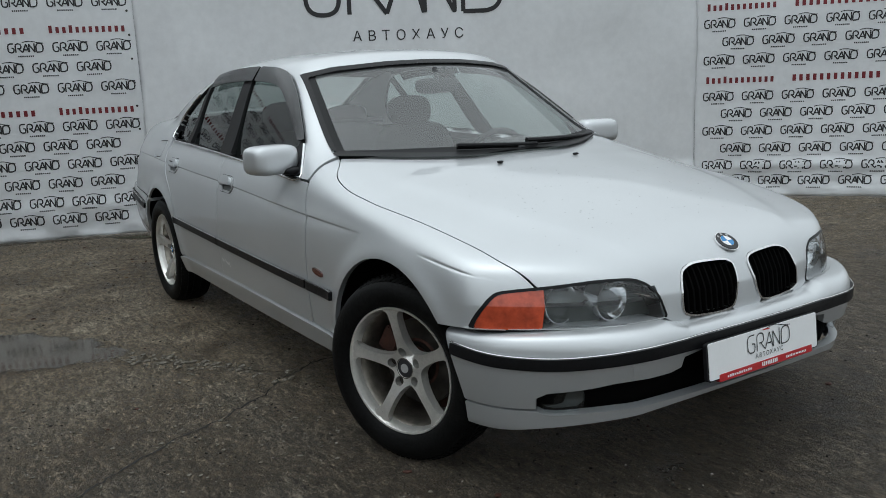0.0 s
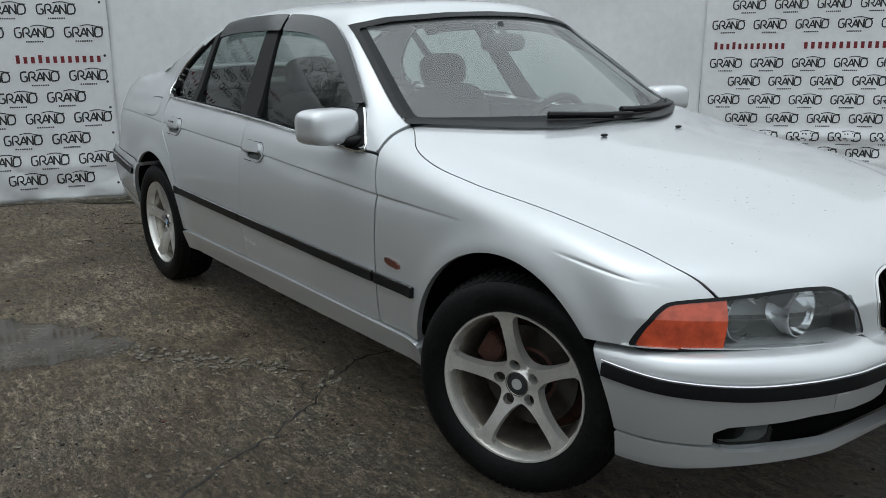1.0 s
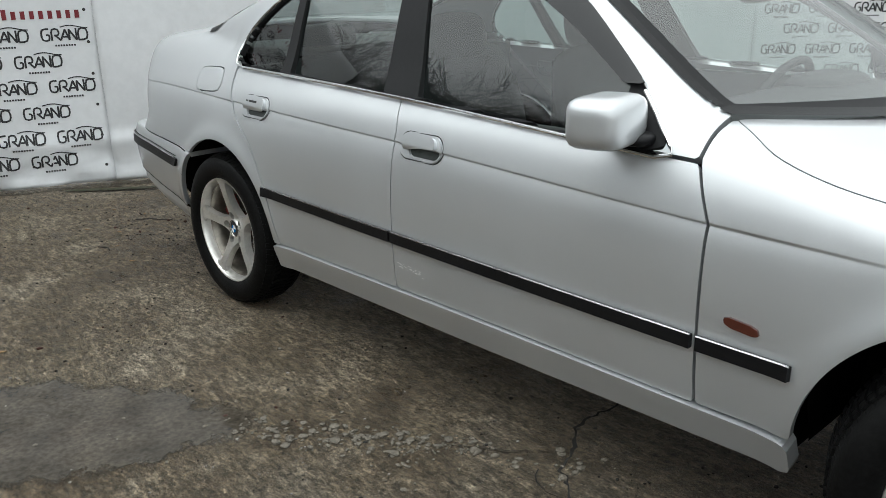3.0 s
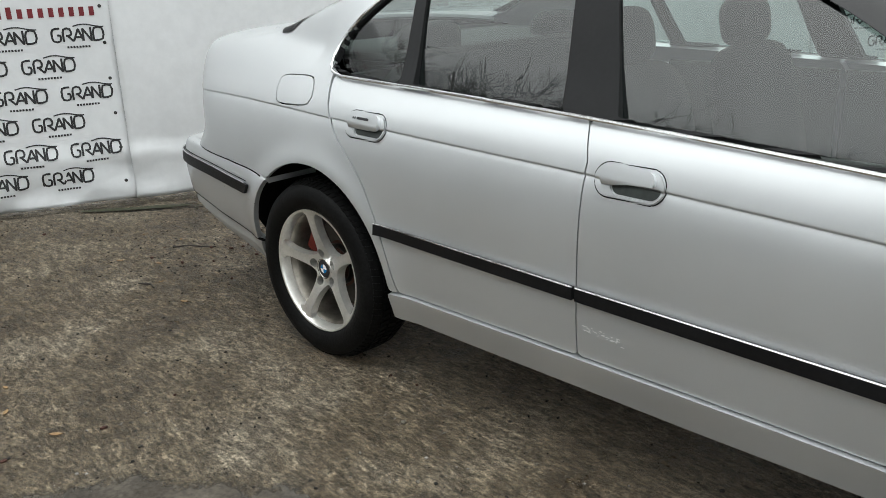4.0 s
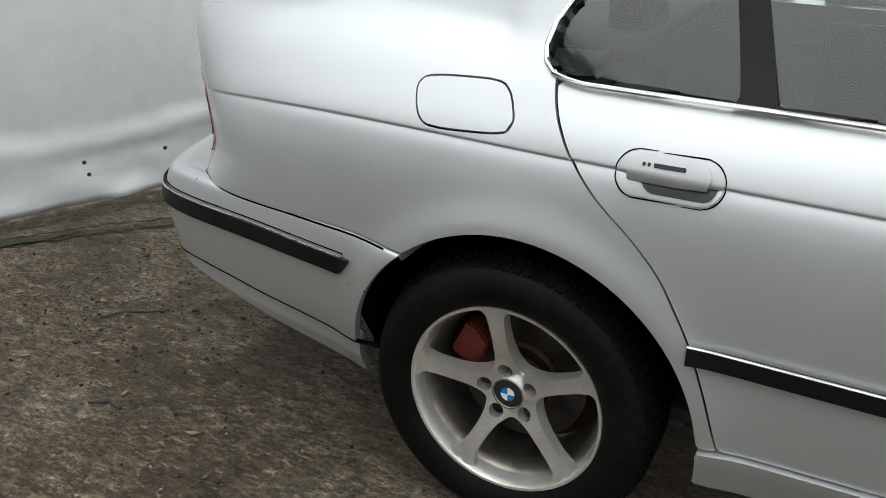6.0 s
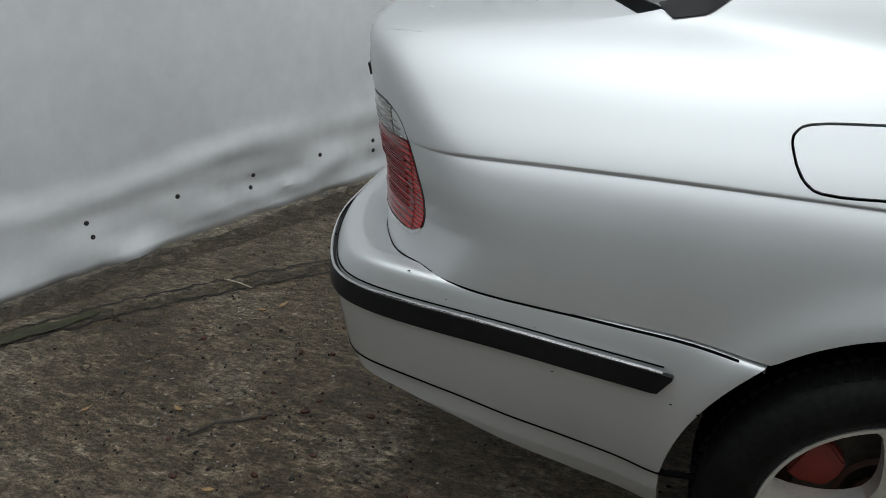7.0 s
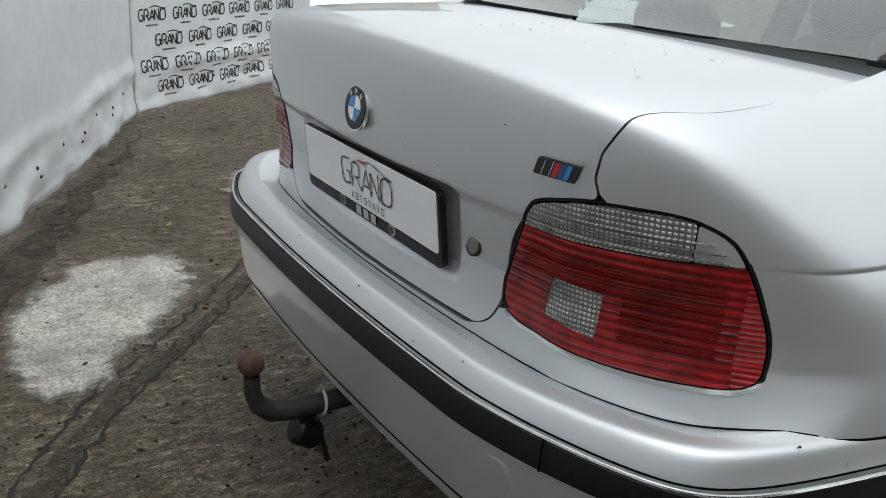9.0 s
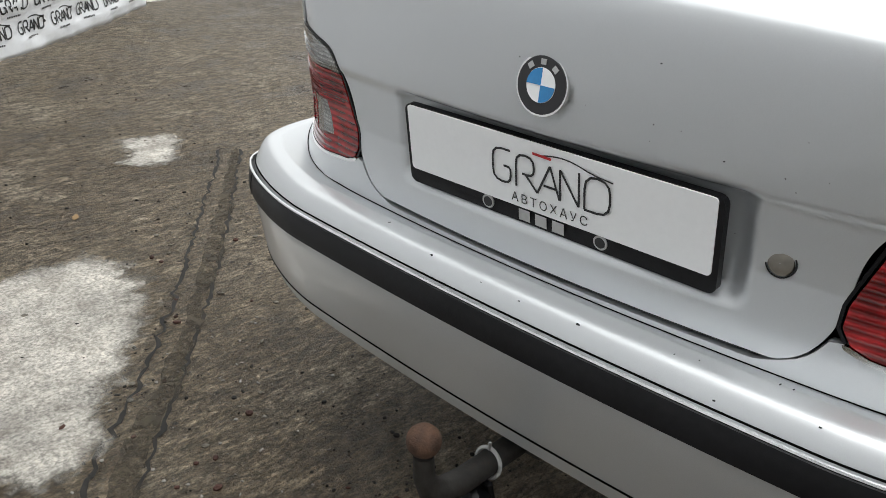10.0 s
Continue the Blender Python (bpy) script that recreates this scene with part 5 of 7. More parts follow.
def bars(bm, u0, u1, v, h, count, place, lift=0.0, seed=1):
    """Writing as plain blocks, one for each sign."""
    rnd = random.Random(seed)
    w = (u1 - u0) / count
    for k in range(count):
        hh = h * (0.74 if seed % 2 else 0.95) * rnd.choice((1.0, 1.0, 1.0, 1.0, 1.25 if seed % 2 else 1.0))
        thin = 0.25 if h > 0.05 else 0.16
        a, b = u0 + w * (k + thin), u0 + w * (k + 1 - thin)
        hh *= 0.80 if h > 0.05 else 1.0
        bm.faces.new([bm.verts.new(place(x, y, lift)) for x, y in ((a, v), (b, v), (b, v + hh), (a, v + hh))])


def soft_rect(u0, v0, u1, v1, r=0.008, n=4):
    """A rectangle with rounded corners."""
    out = []
    for cu, cv, a0 in ((u1 - r, v1 - r, 0), (u0 + r, v1 - r, 90), (u0 + r, v0 + r, 180), (u1 - r, v0 + r, 270)):
        out += [(cu + r * math.cos(radians(a0 + 90 * k / n)), cv + r * math.sin(radians(a0 + 90 * k / n))) for k in range(n + 1)]
    return out


def plate(name, origin, right, up, w, h, frame_low, parent, label, red):
    place = on_plane(origin, right, up)
    bm = bmesh.new()
    prism(bm, soft_rect(-w / 2 - 0.008, -h / 2 - frame_low, w / 2 + 0.008, h / 2 + 0.001, 0.012), 0.012, place)
    holder = part(name, bm, TRIM, parent, label)
    bm = bmesh.new()
    prism(bm, soft_rect(-w / 2, -h / 2, w / 2, h / 2, 0.006), 0.0145, place)
    part("plate_sheet", bm, WHITE, holder, "white dealer plate with a thin-lined mark")
    bm = bmesh.new()
    up = 0.10 * h if red else 0.0
    logo(bm, -0.085, up - h * 0.20, 0.20, h * 0.50, place, 0.018, 0.0165)
    part("plate_mark", bm, INK, holder)
    bm = bmesh.new()
    stroke(bm, [(-0.012, up + h * 0.36), (0.02, up + h * 0.35)], 0.004, place, 0.0168)
    part("plate_mark", bm, SIGN_RED, holder)
    flat_text("plate_writing", "АВТОХАУС", 0.020, lambda a, b, c: place(a + 0.015, b - h * 0.42 + 1.4 * up, c), INK, holder, 0.0165, 1.35)
    if red:
        bm = bmesh.new()
        prism(bm, [(-w * 0.42, -h * 0.60), (w * 0.44, -h * 0.60), (w * 0.44, -h * 0.40), (-w * 0.42, -h * 0.40)], 0.0158, place)
        strip = part("sticker", bm, SIGN_RED, holder, "red sticker with white bars")
        bm = bmesh.new()
        bars(bm, -w * 0.36, -w * 0.14, -h * 0.535, h * 0.08, 11, place, 0.0172, 3)
        bars(bm, -w * 0.05, w * 0.10, -h * 0.55, h * 0.12, 9, place, 0.0172, 4)
        bars(bm, w * 0.18, w * 0.38, -h * 0.535, h * 0.08, 13, place, 0.0172, 5)
        part("sticker_bar", bm, WHITE, strip)
    else:
        bm = bmesh.new()
        bars(bm, -0.045, 0.045, -h / 2 - 0.021, 0.019, 3, place, 0.0145, 8)
        part("holder_writing", bm, SILVER_INK, holder)
        for k in (-0.10, 0.10):
            bm = bmesh.new()
            prism(bm, [(k + a, -h / 2 - 0.011 + b) for a, b in disc(0.011, 20)], 0.0142, place)
            part("holder_badge", bm, SILVER_INK, holder)
            bm = bmesh.new()
            prism(bm, [(k + a, -h / 2 - 0.011 + b) for a, b in disc(0.008, 20)], 0.0148, place)
            part("holder_badge", bm, INK, holder)
    return holder


plate("front_plate", (2.222, -0.034, 0.425), (0, 1, 0), (-0.10, 0, 1), 0.512, 0.110, 0.004, front_bumper, "white front plate in a black holder", True)
plate("rear_plate", (-2.453, 0.0, 0.804), (0, -1, 0), (-0.13, 0, 1), 0.520, 0.108, 0.026, boot_lid, "white rear plate in a black holder", False)

p = shoot(lower, np.array([-2.0, -0.345, 0.785]), np.array([-1.0, 0.0, 0.0]))
n = Vector((-1.0, 0.0, 0.13))
bm = bmesh.new()
lathe(bm, [(0.0005, 0.004), (0.012, 0.004), (0.0155, 0.002), (0.0175, -0.004)], 28, "z")
lock = part("lock_button", bm, BARREL, boot_lid, "worn round lock button", True)
lock.matrix_world = Matrix.Translation((p[0] - 0.001, -0.321, 0.790)) @ n.to_track_quat("Z", "Y").to_matrix().to_4x4()
bm = bmesh.new()
lathe(bm, [(0.0172, 0.0015), (0.0190, 0.0015), (0.0190, -0.004)], 28, "z")
seal = part("lock_ring", bm, TRIM, boot_lid, "", True)
seal.matrix_world = lock.matrix_world

p = shoot(lower, np.array([-2.0, -0.508, 0.957]), np.array([-1.0, 0.0, 0.0]))
n = slope(lower, p)
r = np.cross([0, 0, 1.0], n)
place = on_plane(p, r, np.cross(n, r))
bm = bmesh.new()
prism(bm, [(-0.036, -0.0125), (0.030, -0.0125), (0.040, 0.0125), (-0.026, 0.0125)], 0.004, place)
badge = part("stripe_badge", bm, INK, boot_lid, "slanted dark badge with thin red and blue bars")
for u0, u1, mt in ((-0.033, 0.027, INK), (-0.0205, -0.0190, SILVER_INK), (-0.0075, -0.0060, SILVER_INK), (-0.003, 0.006, SIGN_RED), (0.007, 0.015, NAVY), (0.016, 0.024, BLUE)):
    bm = bmesh.new()
    prism(bm, [(u0 - 0.0035, -0.0105), (u1 - 0.0035, -0.0105), (u1 + 0.0045, 0.0105), (u0 + 0.0045, 0.0105)], 0.0048 if mt is INK else 0.0054, place)
    part("badge_bar", bm, mt, badge)

# tow bar
bm = bmesh.new()
tube(bm, [(-2.688, 0.0, 0.445), (-2.686, 0.0, 0.405), (-2.675, 0.0, 0.378), (-2.65, 0.0, 0.358), (-2.61, 0.0, 0.350), (-2.55, 0.0, 0.350), (-2.40, 0.0, 0.352), (-2.20, 0.0, 0.352)],
     [0.015, 0.016, 0.019, 0.021, 0.021, 0.020, 0.022, 0.022], 14)
tow = part("tow_bar", bm, IRON, car, "rusty black swan-neck tow bar", True)
bm = bmesh.new()
sphere(bm, (-2.688, 0.0, 0.470), 0.0252, u=28, v=18)
part("tow_ball", bm, RUST, tow, "brown rusty tow ball", True)
bm = bmesh.new()
box(bm, (-2.46, -0.035, 0.322), (-2.30, 0.035, 0.380), 0.006)
part("tow_mount", bm, IRON, tow)
bm = bmesh.new()
ring = [(-2.545 + 0.004 * math.sin(a), 0.024 * math.cos(a), 0.350 + 0.025 * math.sin(a)) for a in [2 * math.pi * k / 20 for k in range(21)]]
tube(bm, ring, 0.0035, 6)
tube(bm, [(-2.545, 0.0, 0.376), (-2.548, -0.004, 0.392)], 0.003, 6)
part("cable_tie", bm, SILVER_INK, tow)
bm = bmesh.new()
lathe(bm, [(0.001, -0.034), (0.022, -0.033), (0.029, -0.026), (0.031, 0.012), (0.027, 0.022), (0.001, 0.024)], 24, "x")
socket = part("trailer_socket", bm, TRIM, tow, "black trailer socket hanging from the tow bar", True)
socket.matrix_world = Matrix.Translation((-2.575, 0.02, 0.290)) @ Matrix.Rotation(radians(30), 4, "Y")
bm = bmesh.new()
box(bm, (-2.558, -0.024, 0.222), (-2.548, 0.020, 0.335), 0.003, 1, Matrix.Translation((-2.55, 0, 0.29)) @ Matrix.Rotation(radians(-14), 4, "Y") @ Matrix.Translation((2.55, 0, -0.29)))
part("socket_bracket", bm, TRIM, tow)


# ---- wheels ----
def face_depth(r):
    return curve(r, [(0.0, 0.004), (0.035, 0.004), (0.07, -0.004), (0.12, -0.016), (0.18, -0.026), (0.215, -0.030)])


def wheel_face(x, y, z):
    return -y + face_depth(np.hypot(x, z))


def build_wheel(turned):
    """A wheel about its hub; outward is -y."""
    bm = bmesh.new()
    lathe(bm, [(0.2215, 0.006), (0.2225, -0.028), (0.2195, -0.035), (0.2135, -0.034), (0.2095, -0.026), (0.2070, -0.010), (0.2045, 0.004)], 96)
    wheel = part("wheel", bm, ALLOY, car, "worn five-spoke alloy wheel with a black tyre", True)
    bm = bmesh.new()
    lathe(bm, [(0.2045, 0.0035), (0.198, 0.012), (0.190, 0.05), (0.186, 0.15), (0.196, 0.17)], 72)
    part("barrel", bm, BARREL, wheel, "dirty inner barrel of the wheel", True)
    rr, th = np.meshgrid(np.concatenate([np.linspace(0.026, 0.07, 16), np.linspace(0.073, 0.211, 44)]), np.linspace(0, 2 * math.pi, 361), indexing="ij")
    ang = th - math.pi / 2 - radians(turned)
    sector = 2 * math.pi / 5
    local = (ang + sector / 2) % sector - sector / 2
    half = curve(rr, [(0.02, 0.040), (0.06, 0.031), (0.085, 0.0230), (0.11, 0.0198), (0.15, 0.0190), (0.18, 0.0212), (0.20, 0.028), (0.213, 0.050)])
    web = smax(half - np.abs(rr * np.sin(local)), 0.062 - rr, 0.009)
    bolt = local
    hole = np.hypot(rr * np.cos(bolt) - 0.056, rr * np.sin(bolt)) - 0.0145
    P = np.stack([rr * np.cos(th), face_depth(rr) + 0.004 * np.exp(-(rr * np.sin(local) / 0.006) ** 2) * np.clip((rr - 0.075) / 0.03, 0, 1) + 0.012 * np.clip(np.abs(rr * np.sin(local)) / np.maximum(half, 0.01), 0, 1) ** 3, rr * np.sin(th)], -1)
    rim = panel("spokes", wheel_face, P, np.minimum(web, hole), ALLOY, wheel, "five broad alloy spokes", 0.030)[0]
    bm = bmesh.new()
    lathe(bm, [(0.001, 0.0), (0.024, 0.0), (0.0335, 0.003), (0.0335, 0.02)], 40)
    cap = part("hub_cap", bm, INK, rim, "hub cap with a blue and white mark", True)
    for q in range(4):
        bm = bmesh.new()
        prism(bm, [(0, 0)] + [(0.016 * math.cos(math.pi / 2 * (q + k / 6)), 0.016 * math.sin(math.pi / 2 * (q + k / 6))) for k in range(7)], 0.0016, lambda a, b, c: Vector((a, -c, b)))
        ob = part("cap_quarter", bm, BLUE if q % 2 else WHITE, cap)
        ob.parent = rim
    bm = bmesh.new()
    lathe(bm, [(0.0335, -0.001), (0.0365, -0.001), (0.0375, 0.01)], 40)
    part("cap_ring", bm, CHROME, rim, "", True)
    for k in range(5):
        a = radians(90 + turned + 72 * k)
        bm = bmesh.new()
        lathe(bm, [(0.001, 0.018), (0.007, 0.018), (0.009, 0.022), (0.0115, 0.03), (0.0115, 0.05)], 8)
        ob = part("wheel_bolt", bm, STEEL, rim)
        ob.location = (0.056 * math.cos(a), 0.008, 0.056 * math.sin(a))
    bm = bmesh.new()
    lathe(bm, [(0.05, 0.075), (0.065, 0.060), (0.075, 0.058), (0.076, 0.080), (0.150, 0.080), (0.150, 0.102), (0.05, 0.102)], 64)
    part("brake_disc", bm, STEEL, wheel, "grey steel brake disc", True)
    bm = bmesh.new()
    lathe(bm, [(0.001, 0.055), (0.062, 0.055), (0.066, 0.07), (0.17, 0.125), (0.185, 0.14)], 48)
    part("back_plate", bm, CAST, wheel, "", True)
    bm = bmesh.new()
    prof = [(0.217, -0.028), (0.228, -0.040), (0.243, -0.047), (0.262, -0.051), (0.285, -0.048), (0.303, -0.036), (0.313, -0.018), (0.3165, 0.008), (0.3175, 0.055),
            (0.3165, 0.102), (0.313, 0.128), (0.303, 0.146), (0.285, 0.158), (0.25, 0.160), (0.217, 0.14)]
    lathe(bm, prof, 120)
    tyre_bm, bm = bm, bmesh.new()
    for band, (y0, y1) in enumerate(((-0.034, -0.006), (0.002, 0.030), (0.036, 0.074), (0.080, 0.108), (0.116, 0.144))):
        n = 84
        for k in range(n):
            a = 2 * math.pi * (k + 0.37 * (band % 3)) / n
            w = math.pi / n * 0.66
            base = 0.302 if band in (0, 4) else 0.3155
            top = 0.3185 if band in (0, 4) else 0.3235
            ring8 = []
            for r_, sh in ((base, 0), (top, 0)):
                for da, y in ((-w, y0), (w, y0), (w * 1.0, y1), (-w * 1.0, y1)):
                    sk = 0.02 * (y - y0) / 0.03 * (1 if band % 2 else -1)
                    r2 = r_ - (0.010 if (band == 0 and y == y0) or (band == 4 and y == y1) else 0)
                    ring8.append(bm.verts.new((r2 * math.cos(a + da + sk), y, r2 * math.sin(a + da + sk))))
            q = ring8
            bm.faces.new((q[4], q[5], q[6], q[7]))
            for i in range(4):
                bm.faces.new((q[i], q[(i + 1) % 4], q[4 + (i + 1) % 4], q[4 + i]))
    for b in (tyre_bm, bm):
        for v in b.verts:
            if v.co.z < -0.309:
                v.co.z = -0.309
    tyre = part("tyre", tyre_bm, RUBBER, wheel, "black winter tyre with a blocky tread", True)
    tagged(part("tread", bm, RUBBER, tyre), kind="stuff")
    return wheel


def copy_wheel(src, parent):
    made = {}
    for o in (src, *src.children_recursive):
        made[o] = o.copy()
        scene.collection.objects.link(made[o])
        made[o].parent = made.get(o.parent, parent)
    return made[src]


def caliper(wheel, angle, mat):
    bm = bmesh.new()
    place = lambda a, r, c: Vector((r * math.cos(a), 0.055 + c, r * math.sin(a)))
    pts = [(angle + da, r) for da, r in ((-0.30, 0.105), (-0.33, 0.150), (-0.25, 0.172), (0.25, 0.172), (0.33, 0.150), (0.30, 0.105), (0.1, 0.095), (-0.1, 0.095))]
    prism(bm, pts, 0.055, place)
    bmesh.ops.bevel(bm, geom=list(bm.edges), offset=0.005, segments=2, affect="EDGES")
    part("brake_caliper", bm, mat, wheel, "red brake caliper" if mat is CALIPER else "rusty brake caliper")


wheel_fr = build_wheel(8)
wheel_rr, wheel_fl, wheel_rl = (copy_wheel(wheel_fr, car) for _ in range(3))
for ob in wheel_fr.children_recursive:
    if ob.name.startswith("cap_quarter"):
        ob.data = ob.data.copy()
        ob.data.materials[0] = SILVER_INK
caliper(wheel_fr, radians(150), CAST)
caliper(wheel_rr, radians(152), CALIPER)
for w, x, side in ((wheel_fr, 1.415, -1), (wheel_rr, -1.415, -1), (wheel_fl, 1.415, 1), (wheel_rl, -1.415, 1)):
    w.matrix_basis = Matrix.Translation((x, side * 0.83, 0.310)) @ Matrix.Rotation((0 if side < 0 else math.pi) + (radians(20) if x > 0 else 0), 4, "Z")

# wheel housings and the underside
for cx, cz, r in (ARCH_F, ARCH_R):
    for s in (-1, 1):
        bm = bmesh.new()
        prev = None
        for k in range(41):
            a = radians(-3 + 186 * k / 40)
            x0, z0 = cx + (r + 0.004) * math.cos(a), cz + (r + 0.004) * math.sin(a)
            edge_y = 0.868 - 0.10 * min(1.0, max(0.0, (0.46 - z0) / 0.14))
            ring = [bm.verts.new((x0, s * y, z0)) for y in (edge_y, 0.75, 0.50)] + [bm.verts.new((cx, s * 0.50, cz))]
            if prev:
                for i in range(3):
                    bm.faces.new((prev[i], ring[i], ring[i + 1], prev[i + 1]))
            prev = ring
        # near black: the shade inside the arch is coloured in
        part("wheel_housing", bm, INNER_SHADE, car, "", True)
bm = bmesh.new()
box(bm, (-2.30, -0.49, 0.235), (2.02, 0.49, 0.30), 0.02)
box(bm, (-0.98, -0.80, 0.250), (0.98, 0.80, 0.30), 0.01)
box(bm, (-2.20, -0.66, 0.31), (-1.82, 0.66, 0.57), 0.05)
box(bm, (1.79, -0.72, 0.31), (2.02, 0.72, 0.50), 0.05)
part("underside", bm, INNER_SHADE, car, "dark underside")

# ---- inside ----
for s in (-1, 1):
    for x0, x1, owner in ((-1.02, -0.31, rear_doors), (-0.29, 0.74, front_doors)):
        bm = bmesh.new()
        box(bm, (x0, s * 0.74 - 0.01, 0.36), (x1, s * 0.74 + 0.01, 0.905), 0.004)
        part("door_lining", bm, CLOTH_GREY, owner[(s + 1) // 2], "grey inner door lining")
bm = bmesh.new()
box(bm, (-1.30, -0.73, 0.29), (0.9, 0.73, 0.32))
box(bm, (0.80, -0.70, 0.30), (0.85, 0.70, 0.90))
box(bm, (-1.34, -0.73, 0.30), (-1.30, 0.73, 0.98))
part("cabin_floor", bm, CLOTH_DARK, car)
bm = bmesh.new()
box(bm, (-1.86, -0.60, 1.005), (-1.26, 0.60, 1.035), 0.01)
part("rear_shelf", bm, CLOTH_GREY, car, "grey rear parcel shelf")
bm = bmesh.new()
blob(bm, (0.62, 0.0, 0.855), (0.26, 0.70, 0.085), 5)
blob(bm, (0.48, 0.37, 0.925), (0.10, 0.19, 0.045), 3)
part("dashboard", bm, DASH, car, "dark grey dashboard with an instrument hood", True)
bm = bmesh.new()
wheel_m = Matrix.Translation((0.30, 0.37, 0.835)) @ Matrix.Rotation(radians(-64), 4, "Y")
tube(bm, [wheel_m @ Vector((0.185 * math.cos(a), 0.185 * math.sin(a), 0)) for a in [2 * math.pi * k / 40 for k in range(41)]], 0.015, 10, False)
blob(bm, wheel_m @ Vector((0, 0, -0.01)), (0.03, 0.075, 0.07), 2.5)
for a in (0, 120, 240):
    tube(bm, [wheel_m @ Vector((0, 0, 0)), wheel_m @ Vector((0.18 * math.cos(radians(a + 180)), 0.18 * math.sin(radians(a + 180)), 0))], 0.016, 8)
part("steering_wheel", bm, DASH, car, "black steering wheel", True)
bm = bmesh.new()
blob(bm, (0.40, 0.0, 1.235), (0.022, 0.125, 0.036), 4, Matrix.Rotation(radians(8), 3, "Z"))
tube(bm, [(0.41, 0.0, 1.26), (0.38, 0.0, 1.315)], 0.012, 8)
part("inner_mirror", bm, DASH, car, "", True)


def seat(x, y, w, mat):
    bm = bmesh.new()
    blob(bm, (x + 0.28, y, 0.50), (0.27, w / 2, 0.09), 4)
    cushion = part("seat", bm, mat, car, "dark cloth seat", True)
    bm = bmesh.new()
    blob(bm, (x - 0.02, y, 0.76), (0.075, w / 2, 0.27), 4, Matrix.Rotation(radians(-14), 3, "Y"))
    part("backrest", bm, mat, cushion, "", True)
    bm = bmesh.new()
    blob(bm, (x - 0.10, y, 1.095), (0.05, 0.135, 0.085), 3.2, Matrix.Rotation(radians(-10), 3, "Y"))
    for k in (-0.06, 0.06):
        tube(bm, [(x - 0.095, y + k, 1.03), (x - 0.08, y + k, 0.96)], 0.006, 6)
    part("headrest", bm, mat, cushion, "", True)


for y in (-0.38, 0.38):
    seat(-0.42, y, 0.50, CLOTH_DARK)
bm = bmesh.new()
blob(bm, (-1.05, 0, 0.50), (0.25, 0.66, 0.10), 5)
bench = part("rear_bench", bm, CLOTH_DARK, car, "dark rear bench", True)
bm = bmesh.new()
blob(bm, (-1.24, 0, 0.75), (0.08, 0.66, 0.27), 5, Matrix.Rotation(radians(-16), 3, "Y"))
part("backrest", bm, CLOTH_DARK, bench, "", True)
for y in (-0.36, 0.36):
    bm = bmesh.new()
    blob(bm, (-1.33, y, 1.06), (0.045, 0.14, 0.065), 3.2)
    part("headrest", bm, CLOTH_DARK, bench, "", True)

for ob in list(bpy.data.objects):
    if ob.type == "MESH" and ob.data.materials and ob.data.materials[0] in (GLASS, GLASS_SIDE, LENS):
        ob.visible_shadow = False

# the rear end widens a little towards the left side
for ob in car.children_recursive:
    if ob.type != "MESH" or ob.matrix_basis != Matrix.Identity(4) or ob.parent and ob.parent.name.startswith("wheel"):
        continue
    for v in ob.data.vertices:
        far = min(1.0, max(0.0, -v.co.x / 2.4))
        v.co.y += far * (0.020 * max(0.0, 1 + v.co.y / 0.88) + 0.014 * min(1.0, max(0.0, (v.co.y - 0.28) / 0.12)))

# wear: scratches on the door, chips along the bumper strips, drops of water
def flakes(name, F, parent, spots, material, label, size, flat=0.4, lift=0.0012, seed=1, thick=0.0):
    """Small ragged flecks lying on a panel."""
    rnd_ = random.Random(seed)
    verts, faces = [], []
    for origin, way in spots:
        p = shoot(F, np.array(origin, float), np.array(way, float), 2.2)
        n_ = Vector(slope(F, p))
        u_ = n_.cross(Vector((0, 0, 1))).normalized() if abs(n_.z) < 0.9 else Vector((1, 0, 0))
        v_ = n_.cross(u_)
        base, r = len(verts), size * rnd_.uniform(0.4, 1.2)
        k = 7
        verts.append(Vector(p) + n_ * (lift + thick))
        for i in range(k):
            a_ = 2 * math.pi * i / k
            q = r * rnd_.uniform(0.6, 1.2)
            verts.append(Vector(p) + u_ * q * math.cos(a_) + v_ * q * flat * math.sin(a_) + n_ * lift)
        faces += [(base, base + 1 + i, base + 1 + (i + 1) % k) for i in range(k)]
    ob = link_mesh(name, verts, faces, material, parent, label, thick > 0)
    return tagged(ob, kind="stuff")


rnd = random.Random(21)
flakes("scratch", lower, front_doors[0], [((-0.27 + 0.11 * t + rnd.uniform(-0.008, 0.008), 0, 0.433 - 0.012 * t + rnd.uniform(-0.009, 0.009)), (0, -1, 0)) for t in [rnd.random() ** 1.3 for _ in range(46)]], WHITE, "pale scratches above the sill", 0.006, 0.22)
spots = []
for _ in range(36):
    a_ = radians(rnd.uniform(96, 264))
    up_ = rnd.choice((-0.026, 0.034, 0.03))
    zc_ = (float(curve(-1.55 + 0.95 * math.cos(a_), [(-2.7, 0.612), (-2.42, 0.592), (-2.12, 0.577), (-1.78, 0.545)])) + up_ + rnd.uniform(-0.004, 0.004))
    w_ = Vector((math.cos(a_), math.sin(a_), (zc_ + 0.4) / 0.97)).normalized()
    spots.append(((-1.55, 0, -0.4), tuple(w_)))
flakes("paint_chip", bumper_rear, rear_bumper, spots, TRIM, "dark paint chips beside the strip", 0.0035, 0.5, 0.0008, 3)
DROP = surface("water_drop", (0.62, 0.64, 0.65), 0.05, 0.6, 1.0, vary=0.05)
